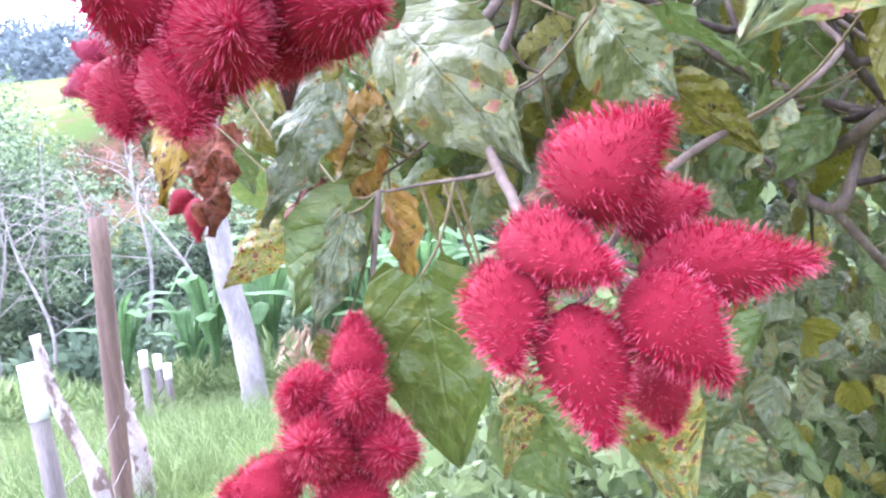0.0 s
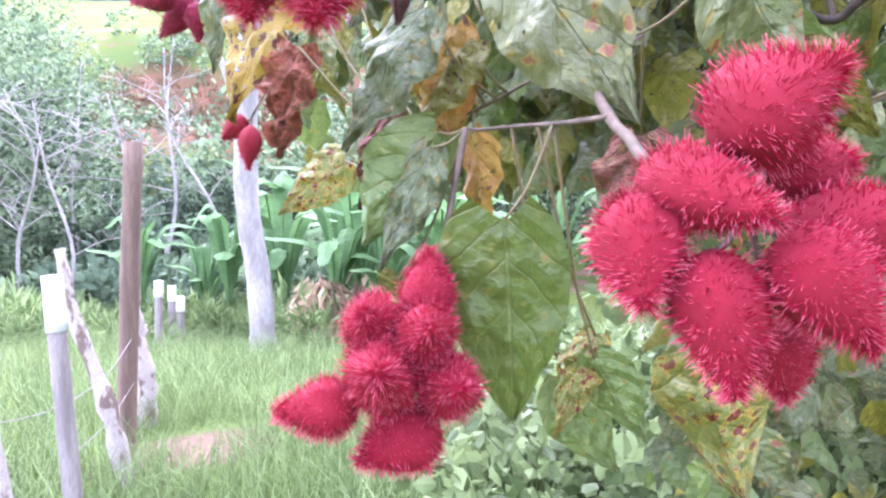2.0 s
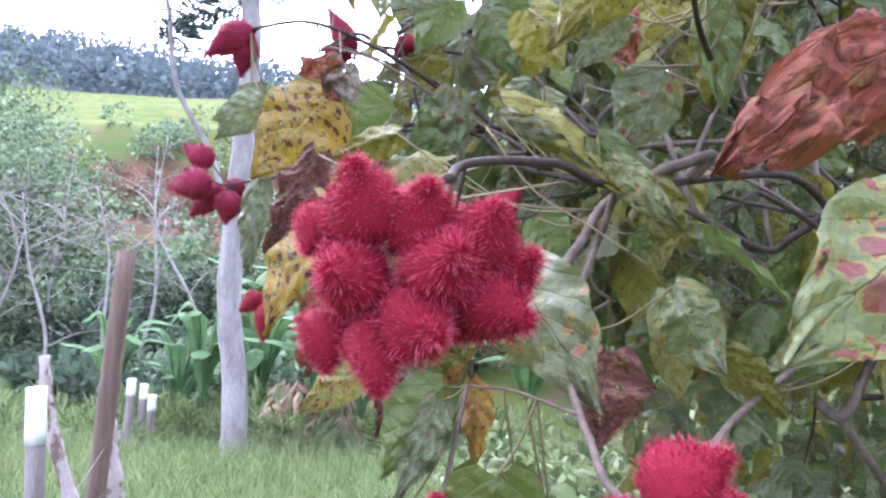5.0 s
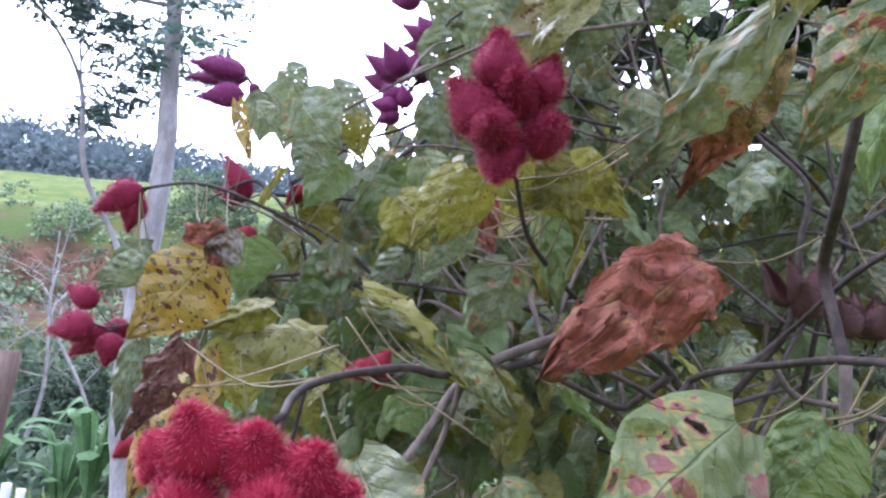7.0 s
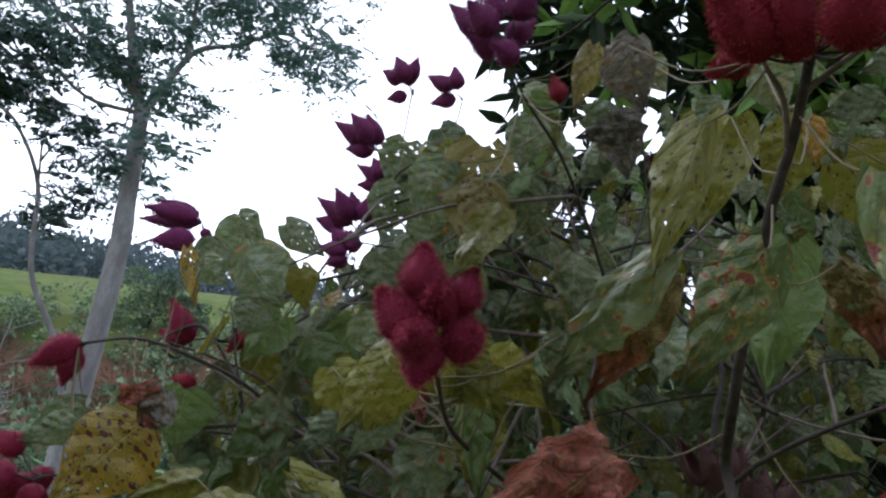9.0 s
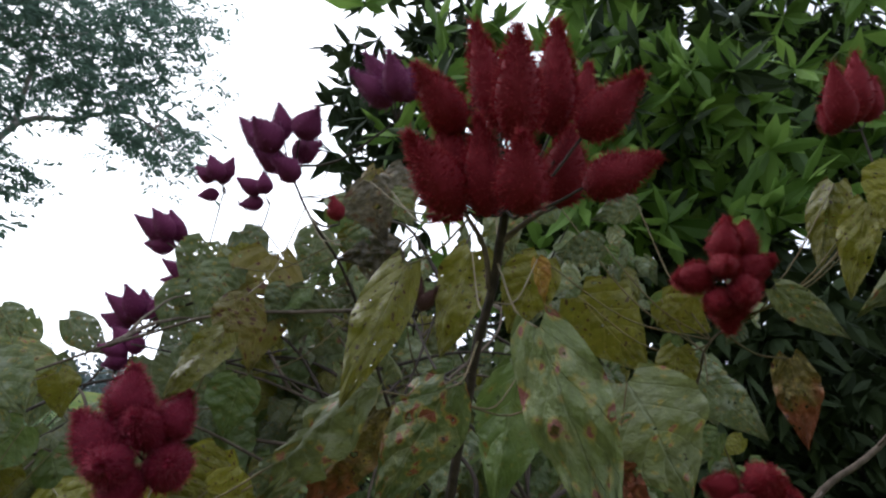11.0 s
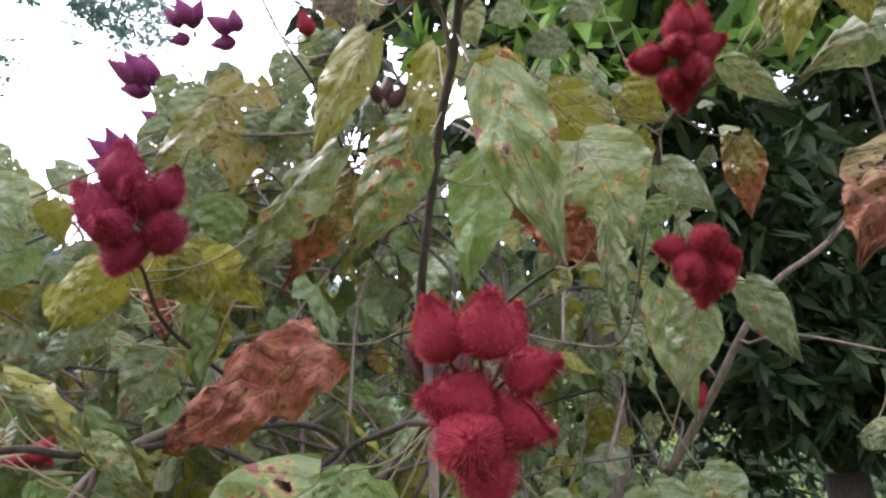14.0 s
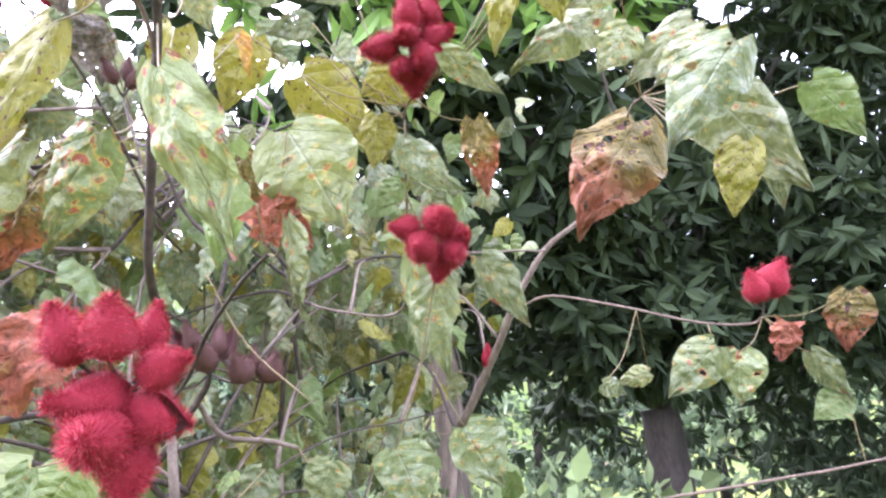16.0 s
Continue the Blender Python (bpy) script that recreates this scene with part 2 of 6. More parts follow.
def plain(name, a, b, scale, rough=0.8, strength=0.4, distance=0.003, lucent=0.0, stretch=None, c=None, spread=(0.35, 0.65)):
    """A surface of two tones in two sizes of grain."""
    n = Nodes(name, rough, lucent)
    at = n.coord("Object")
    if stretch:
        m = n.add("ShaderNodeMapping")
        m.inputs["Scale"].default_value = stretch
        n.link(at, m.inputs[0])
        at = m.outputs[0]
    wide, fine = n.noise(scale, 4, at), n.noise(scale * 7, 5, at)
    col = n.mix(n.step(wide, *spread), a, b)
    col = n.mix(n.math("MULTIPLY", n.step(fine, 0.4, 0.7), 0.45), col, c or tuple(v * 0.45 for v in a))
    n.colour(col)
    return n.bump(n.math("ADD", wide, n.math("MULTIPLY", fine, 0.6)), strength, distance)


def foliage(name, a, b, c, rough=0.6, lucent=0.3, place=0.6, spread=0.8):
    """Small leaves, each with a tone of its own, and patches of tone over the mass."""
    n = Nodes(name, rough, lucent)
    n.bsdf.inputs["Specular IOR Level"].default_value = 0.22
    own = n.add("ShaderNodeNewGeometry").outputs["Random Per Island"]
    col = n.mix(own, a, b)
    col = n.mix(n.step(n.noise(place, 2), 0.45, 0.62), col, c)
    hue = n.add("ShaderNodeHueSaturation")
    n.put(hue.inputs["Color"], col)
    tree = n.math("MULTIPLY", n.math("SUBTRACT", n.add("ShaderNodeObjectInfo").outputs["Random"], 0.5), 0.8)
    n.put(hue.inputs["Value"], n.math("ADD", n.math("ADD", 1.0 - 0.5 * spread, tree), n.math("MULTIPLY", own, spread)))
    n.colour(hue.outputs[0])
    return n.m


def pod_material(name, a, b, sheen=(0.9, 0.25, 0.32), rough=0.75):
    n = Nodes(name, rough)
    own = n.random(40)
    col = n.mix(n.noise(60, 3, None, own), a, b)
    n.colour(col)
    n.bsdf.inputs["Sheen Weight"].default_value, n.bsdf.inputs["Sheen Roughness"].default_value = 0.04, 0.5
    n.put(n.bsdf.inputs["Sheen Tint"], sheen)
    return n.bump(n.noise(500, 3), 0.5, 0.001)


def bristle_material(name, root, tip):
    n = Nodes(name, 0.6, 0.3)
    n.bsdf.inputs["Specular IOR Level"].default_value = 0.12
    split = n.add("ShaderNodeSeparateXYZ")
    n.link(n.coord("UV"), split.inputs[0])
    own = n.add("ShaderNodeNewGeometry").outputs["Random Per Island"]
    reach = n.math("MULTIPLY", split.outputs[1], n.math("ADD", 0.35, n.math("MULTIPLY", own, 0.8)))
    n.colour(n.mix(n.step(reach, 0.2, 0.95), root, tip))
    return n.m


# tones 1 and 4: crimson pods with purple lens flare painted into the colour
POD = [pod_material("pod_crimson", (0.27, 0.003, 0.020), (0.17, 0.003, 0.013)), pod_material("pod_flare_purple", (0.17, 0.018, 0.085), (0.11, 0.013, 0.06)),
       # tone 3: darker copy of the crimson, with backlit shade put into its colour
       pod_material("pod_dry_brown", (0.05, 0.021, 0.016), (0.085, 0.036, 0.027)), pod_material("pod_shaded_crimson", (0.235, 0.006, 0.017), (0.14, 0.005, 0.012)),
       pod_material("pod_flare_crimson", (0.215, 0.007, 0.032), (0.13, 0.005, 0.021))]
BRISTLE = [bristle_material("bristle_crimson", (0.39, 0.005, 0.034), (0.82, 0.20, 0.27)), bristle_material("bristle_flare_purple", (0.19, 0.024, 0.115), (0.46, 0.17, 0.36)),
           bristle_material("bristle_dry_brown", (0.065, 0.028, 0.022), (0.25, 0.13, 0.105)), bristle_material("bristle_shaded_crimson", (0.28, 0.008, 0.022), (0.62, 0.12, 0.13)),
           bristle_material("bristle_flare_crimson", (0.28, 0.008, 0.036), (0.62, 0.14, 0.19))]
POD_INSIDE = plain("pod_inside", (0.06, 0.022, 0.018), (0.11, 0.03, 0.03), 120, 0.6, 0.3, 0.001)
BARK = plain("shrub_bark", (0.09, 0.066, 0.048), (0.155, 0.118, 0.088), 60, 0.85, 0.5, 0.002, stretch=(1, 1, 0.4))
TWIG = plain("twig_bark", (0.155, 0.112, 0.082), (0.09, 0.066, 0.048), 80, 0.75, 0.3, 0.001)
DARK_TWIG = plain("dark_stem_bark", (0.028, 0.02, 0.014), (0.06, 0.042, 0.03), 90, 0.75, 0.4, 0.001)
PETIOLE = plain("petiole_green", (0.15, 0.10, 0.04), (0.12, 0.11, 0.045), 80, 0.6, 0.2, 0.001)
STRAW = plain("straw_stalk", (0.30, 0.235, 0.13), (0.22, 0.16, 0.09), 80, 0.7, 0.2, 0.001)
TRUNK_PALE = plain("pale_trunk_bark", (0.35, 0.32, 0.30), (0.22, 0.195, 0.18), 6, 0.9, 0.6, 0.02, stretch=(1, 1, 0.35))
POST_BROWN = plain("old_post_wood", (0.20, 0.135, 0.10), (0.13, 0.085, 0.065), 12, 0.9, 0.6, 0.01, stretch=(2, 2, 0.25))
POST_GREY = plain("weathered_post_wood", (0.30, 0.26, 0.235), (0.20, 0.17, 0.155), 14, 0.9, 0.6, 0.01, stretch=(2, 2, 0.25))
STUMP_PALE = plain("bare_pale_wood", (0.42, 0.36, 0.32), (0.15, 0.10, 0.075), 16, 0.85, 0.8, 0.02, stretch=(1, 1, 0.5), spread=(0.5, 0.6))
WHITEWASH = plain("white_paint", (0.80, 0.80, 0.76), (0.70, 0.70, 0.66), 25, 0.7, 0.3, 0.003, c=(0.55, 0.54, 0.50))
SHAGGY = plain("shaggy_bark", (0.075, 0.058, 0.042), (0.16, 0.125, 0.09), 14, 0.95, 0.7, 0.01, stretch=(2, 2, 0.2))
MANGO_BARK = plain("dark_trunk_bark", (0.035, 0.028, 0.022), (0.068, 0.055, 0.044), 8, 0.9, 0.7, 0.02, stretch=(1, 1, 0.4))
DEAD_WOOD = plain("bare_branch_wood", (0.34, 0.31, 0.28), (0.24, 0.21, 0.19), 5, 0.9, 0.3, 0.01)
MANGO_LEAF = foliage("dark_glossy_leaves", (0.022, 0.036, 0.014), (0.046, 0.066, 0.026), (0.030, 0.046, 0.019), 0.72, 0.14, 0.6, 0.55)
FRESH_LEAF = foliage("fresh_green_leaves", (0.10, 0.19, 0.035), (0.18, 0.28, 0.06), (0.13, 0.23, 0.045), 0.4, 0.4)
# blue-grey haze and flare are mixed into this lightened leaf colour
HAZED_FINE_LEAF = foliage("hazed_feathery_leaves", (0.08, 0.135, 0.11), (0.13, 0.19, 0.15), (0.10, 0.16, 0.125), 0.6, 0.4)
THICKET = foliage("thicket_leaves", (0.085, 0.125, 0.042), (0.19, 0.24, 0.10), (0.135, 0.175, 0.072), 0.55, 0.3, 1.5)
WOODS = foliage("woodland_leaves", (0.07, 0.115, 0.056), (0.19, 0.235, 0.13), (0.07, 0.10, 0.062), 0.9, 0.3, 0.20, 0.8)
# aerial haze over the far hills is put into this pale blue-green
HAZED_WOODS = foliage("hazed_hill_leaves", (0.12, 0.155, 0.155), (0.155, 0.19, 0.185), (0.13, 0.165, 0.165), 0.95, 0.2, 0.05, 0.2)
BANANA = plain("banana_leaf_green", (0.15, 0.27, 0.10), (0.10, 0.19, 0.07), 4, 0.75, 0.3, 0.01, 0.35)
BANANA_STEM = plain("banana_stem", (0.22, 0.24, 0.10), (0.25, 0.17, 0.09), 6, 0.7, 0.4, 0.01)
GRASS = foliage("grass_blades", (0.095, 0.155, 0.048), (0.19, 0.23, 0.10), (0.14, 0.19, 0.07), 0.7, 0.35, 0.8)
DRY_WEED = foliage("withered_weeds", (0.10, 0.065, 0.035), (0.19, 0.14, 0.075), (0.10, 0.10, 0.04), 0.9, 0.1)
DRY_LEAVES = foliage("dead_hanging_leaves", (0.26, 0.18, 0.11), (0.40, 0.31, 0.22), (0.30, 0.20, 0.13), 0.85, 0.1)


def ground_material():
    n = Nodes("meadow_ground", 0.95)
    n.bsdf.inputs["Specular IOR Level"].default_value = 0.08
    at = n.coord("Object")
    wide, mid, fine = n.noise(0.12, 4, at), n.noise(0.9, 5, at), n.noise(14, 4, at)
    grass = n.mix(n.step(fine, 0.3, 0.7), (0.045, 0.075, 0.016), (0.078, 0.112, 0.027))
    pasture = n.mix(n.step(wide, 0.4, 0.62), grass, (0.092, 0.102, 0.02))
    soil = n.mix(n.step(fine, 0.3, 0.7), (0.10, 0.060, 0.044), (0.155, 0.096, 0.072))
    patch = n.add("ShaderNodeVectorMath")
    patch.operation, patch.inputs[1].default_value = "DISTANCE", (-1.6, 4.1, -0.05)
    n.link(at, patch.inputs[0])
    worn = n.step(n.math("ADD", patch.outputs["Value"], n.math("MULTIPLY", mid, 0.5)), 0.75, 0.6)
    bare = n.mix(n.math("MAXIMUM", worn, n.step(mid, 0.57, 0.66)), pasture, soil)
    # the eroded bank across the gully
    place = n.add("ShaderNodeSeparateXYZ")
    n.link(at, place.inputs[0])
    ragged = n.math("MULTIPLY", n.math("SUBTRACT", n.noise(0.25, 4, at), 0.5), 9.0)
    deep = n.math("ABSOLUTE", n.math("ADD", n.math("SUBTRACT", place.outputs[1], 32.0), ragged))
    wide_way = n.math("ABSOLUTE", n.math("ADD", n.math("ADD", place.outputs[0], 10.0), ragged))
    eroded = n.math("MULTIPLY", n.step(deep, 7.0, 5.5), n.step(wide_way, 9.5, 8.0))
    clay = n.mix(n.step(mid, 0.35, 0.7), (0.14, 0.068, 0.040), (0.07, 0.050, 0.026))
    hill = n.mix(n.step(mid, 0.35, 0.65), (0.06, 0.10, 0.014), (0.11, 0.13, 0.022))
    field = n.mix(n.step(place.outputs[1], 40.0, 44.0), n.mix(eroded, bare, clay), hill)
    # muted grey-green ground from 82 m on, under the far forest
    ridge_floor = n.mix(n.step(mid, 0.35, 0.65), (0.06, 0.078, 0.07), (0.08, 0.10, 0.09))
    n.colour(n.mix(n.step(place.outputs[1], 82.0, 86.0), field, ridge_floor))
    return n.bump(n.math("ADD", mid, n.math("MULTIPLY", fine, 0.4)), 0.6, 0.05)


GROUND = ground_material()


# ---- mesh helpers ----
def part(name, bm, material, parent=None, label="", smooth=True):
    me = bpy.data.meshes.new(name)
    bm.to_mesh(me)
    bm.free()
    for m in material if isinstance(material, (list, tuple)) else (material,):
        me.materials.append(m)
    if smooth:
        me.shade_smooth()
    ob = new(name, me)
    ob.parent = parent
    return tagged(ob, label)


def thing(name, at, label, category, group="", kind=""):
    ob = new(name)
    ob.location = at
    ob.empty_display_size = 0.05
    return tagged(ob, label, category, group, kind)


def adopt(ob, parent):
    """Hang a part whose mesh is in world metres under a thing that stands elsewhere."""
    ob.parent = parent
    ob.matrix_parent_inverse = Matrix.Translation(-parent.location)
    return ob


def spline(points, steps=6):
    """A smooth line through points."""
    p = [Vector(q) for q in points]
    if len(p) < 3:
        return [p[0].lerp(p[-1], i / steps) for i in range(steps + 1)]
    p = [2 * p[0] - p[1], *p, 2 * p[-1] - p[-2]]
    out = []
    for a, b, c, d in zip(p, p[1:], p[2:], p[3:]):
        for i in range(steps):
            s = i / steps
            out.append(0.5 * (2 * b + (c - a) * s + (2 * a - 5 * b + 4 * c - d) * s * s + (3 * b - a - 3 * c + d) * s ** 3))
    return out + [p[-2]]


def tube(bm, line, r0, r1, sides=7, rough=0.12, index=0):
    """A tapered limb along a line, with knots and unevenness."""
    rings, side = [], None
    for i, at in enumerate(line):
        ahead = (line[min(i + 1, len(line) - 1)] - line[max(i - 1, 0)]).normalized()
        if side is None:
            side = ahead.orthogonal().normalized()
        side = (side - ahead * side.dot(ahead)).normalized()
        up = ahead.cross(side)
        r = (r0 + (r1 - r0) * i / max(1, len(line) - 1)) * (1 + rough * noise.noise(at * 23))
        rings.append([bm.verts.new(at + r * (1 + rough * noise.noise(at * 60 + Vector((k, 0, 0)))) * (math.cos(a) * side + math.sin(a) * up))
                      for k, a in ((k, k * math.tau / sides) for k in range(sides))])
    for a, b in zip(rings, rings[1:]):
        for k in range(sides):
            bm.faces.new((a[k], a[(k + 1) % sides], b[(k + 1) % sides], b[k])).material_index = index
    bm.faces.new(rings[0][::-1]).material_index = index
    bm.faces.new(rings[-1]).material_index = index


# ---- leaves ----
OUTLINE = [(0.0, 0.30), (0.06, 0.62), (0.14, 0.86), (0.25, 1.0), (0.38, 0.97), (0.52, 0.80), (0.66, 0.56), (0.78, 0.34), (0.88, 0.17), (0.95, 0.07), (1.0, 0.008)]
CRUMPLE = {"tan": 0.08, "dry": 0.135, "brown": 0.09, "dryy": 0.07, "yspot": 0.045, "grey": 0.05, "pale": 0.05, "mottle": 0.05, "hero": 0.045, "fresh": 0.02}


def leaf_width(v):
    for (v0, w0), (v1, w1) in zip(OUTLINE, OUTLINE[1:]):
        if v <= v1:
            return w0 + (w1 - w0) * (v - v0) / (v1 - v0)
    return 0.008


def leaf_grid(kind, seed, nu=13, nv=23, calm=False, flat=False):
    """A heart-shaped leaf with a drawn-out tip, 1 long and 1 wide, its stalk end at the origin: places, corners and faces."""
    rng = random.Random(seed)
    crumple = CRUMPLE.get(kind, 0.035)
    dead = kind in ("dry", "brown", "dryy")
    fold, bulge, sway = rng.choice((0.05, 0.12, 0.2, 0.3, 0.5, 0.75)), rng.uniform(0.0, 0.14), rng.uniform(-0.10, 0.10)
    cup, twist, curl = rng.uniform(-0.25, 0.16), rng.uniform(-0.9, 0.9), rng.uniform(-0.10, 0.18)
    lop = rng.uniform(-0.14, 0.14)
    if calm:
        fold, twist, curl, cup, sway = fold * 0.3, twist * 0.3, curl * 0.5, cup * 0.6, sway * 0.6
    if flat:
        fold, twist, sway = fold * 0.4, twist * 0.25, sway * 0.4
    shift = Vector((seed * 3.1, seed * 1.7, 0))
    verts, uvs, faces = [], [], []
    for j in range(nv):
        v = (j / (nv - 1)) ** 1.15
        w = max(leaf_width(v), 0.75 * (v < 0.25)) ** 0.62 if kind == "dry" else leaf_width(v) ** (0.75 if kind in ("fresh", "olive") else 0.9)
        for i in range(nu):
            u = 2 * i / (nu - 1) - 1
            ragged = 1 + (0.24 if dead else 0.09) * noise.noise(shift + Vector((1.5 * (u > 0), v * 6.5, 5))) * abs(u) ** 2
            x = 0.5 * w * u * ragged * (1 + lop * (1 if u > 0 else -1)) + sway * math.sin(v * math.pi)
            y = v - 0.10 * abs(u) ** 1.5 * max(0.0, 1 - v * 5)
            hollow = abs(((v - 0.34 * abs(u)) * 4.6) % 1 - 0.5) * 2
            z = -fold * abs(u) * w * 0.4 + bulge * 2.4 * v * (1 - v) + cup * (u * w) ** 2
            z += (0.075 if dead else 0.010 if kind in ("olive", "speck", "fresh", "yellow", "yspot") else 0.026) * (0.5 - hollow) * min(1.0, 3 * abs(u)) * w
            z += crumple * 1.7 * noise.noise(shift + Vector((u * 1.7, v * 4.2, 0))) * min(1, 0.25 + 2 * v)
            z += crumple * 1.1 * noise.noise(shift + Vector((u * 4.5, v * 10, 3))) * min(1, 2 * v)
            z += crumple * 0.5 * noise.noise(shift + Vector((u * 8, v * 16, 7))) * min(1, 2 * v)
            z += crumple * 1.0 * u * u * math.sin(v * 21 + seed + (2 if u > 0 else 0)) * w
            z += curl * math.sin(v * 2.2 * math.pi) * v * (1 - v) * 2
            a = twist * v * (1 - v) * 2
            verts.append(Vector((x * math.cos(a) - z * math.sin(a), y, x * math.sin(a) + z * math.cos(a))))
            uvs.append((0.5 + 0.5 * u, v))
    for j in range(nv - 1):
        for i in range(nu - 1):
            k = j * nu + i
            faces.append((k, k + 1, k + nu + 1, k + nu))
    return verts, uvs, faces


def leaf_from(name, verts, uvs, faces, material):
    me = bpy.data.meshes.new(name)
    me.from_pydata([tuple(v) for v in verts], [], faces)
    layer = me.uv_layers.new(name="UVMap")
    layer.data.foreach_set("uv", [c for f in faces for k in f for c in uvs[k]])
    me.materials.append(material)
    me.shade_smooth()
    return me


def leaf_mesh(kind, seed, calm, flat):
    return leaf_from("leaf", *leaf_grid(kind, seed, calm=calm, flat=flat), LEAF[kind])


SHAPES = {kind: [leaf_mesh(kind, 10 * i + 3 + len(kind), i < 5, i < 2) for i in range(9)] for kind in LEAF}
shrub = thing("annatto_shrub", (0.62, 0.95, 0.0), "tall annatto shrub with ageing spotted leaves and red pods", "shrub")
WOOD = []          # sampled places on the shrub's branches, for stalks to join
LEAF_RNG = random.Random(11)


def nearest_wood(at, far=9.0):
    best, gap = None, far
    for q in WOOD:
        d = (q - at).length
        if d < gap:
            best, gap = q, d
    return best, gap


def branch(points, r0, r1, material=None, reach=True):
    """One branch of the shrub, tip first; its lower end is carried on to the nearest wood."""
    pts = [Vector(p) for p in points]
    if reach and WOOD:
        q, gap = nearest_wood(pts[-1])
        if gap > 0.012:
            pts.append(pts[-1].lerp(q, 0.5) + Vector((0, 0, -0.08 * gap)))
            pts.append(q)
    line = spline(pts, 5)
    for i, p in enumerate(line[1:-1]):
        p += 0.004 * noise.noise_vector(p * 9)
    bm = bmesh.new()
    tube(bm, line, r0, r1, 7)
    WOOD.extend(line)
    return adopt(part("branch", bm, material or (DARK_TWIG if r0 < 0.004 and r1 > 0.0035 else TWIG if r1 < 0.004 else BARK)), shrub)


def stalk(a, b, thick, material, name="petiole", parent=None):
    """A thin stalk from a leaf or pod to the wood, with a slight sag."""
    a, b = Vector(a), Vector(b)
    bend = (b - a).length * 0.12
    bm = bmesh.new()
    tube(bm, spline([a, a.lerp(b, 0.5) + Vector((0, 0, -bend)), b], 4), thick, thick * 1.3, 5, 0.05)
    return adopt(part(name, bm, material), parent or shrub)


def leaf_at(kind, base, tip, width, normal, shape=None):
    base, tip, n = Vector(base), Vector(tip), Vector(normal)
    y = tip - base
    length = y.length
    y.normalize()
    n = (n - y * n.dot(y)).normalized()
    x = y.cross(n)
    ob = new("leaf", LEAF_RNG.choice(SHAPES[kind]) if shape is None else SHAPES[kind][shape])
    m = Matrix((x * width, y * length, n * length)).transposed().to_4x4()
    m.translation = base
    ob.parent = shrub
    ob.matrix_basis = Matrix.Translation(-shrub.location) @ m
    return tagged(ob, LEAF_LABEL[kind]), m


def leaf_stalk(leaf, m, base, q):
    ob = stalk(base, q, 0.0009, PETIOLE)
    ob.parent = leaf
    ob.matrix_parent_inverse = m.inverted()


def hero_leaf(kind, base, tip, width, normal, shape=None):
    leaf, m = leaf_at(kind, base, tip, width, normal, LEAF_RNG.randrange(7) if shape is None else shape)
    q, gap = nearest_wood(Vector(base))
    if gap < 0.35:
        leaf_stalk(leaf, m, base, q)


# ---- pods ----
POD_PROFILE = [(0.0, 0.10), (0.05, 0.42), (0.14, 0.74), (0.26, 0.95), (0.38, 1.0), (0.52, 0.88), (0.66, 0.67), (0.80, 0.38), (0.91, 0.16), (1.0, 0.03)]


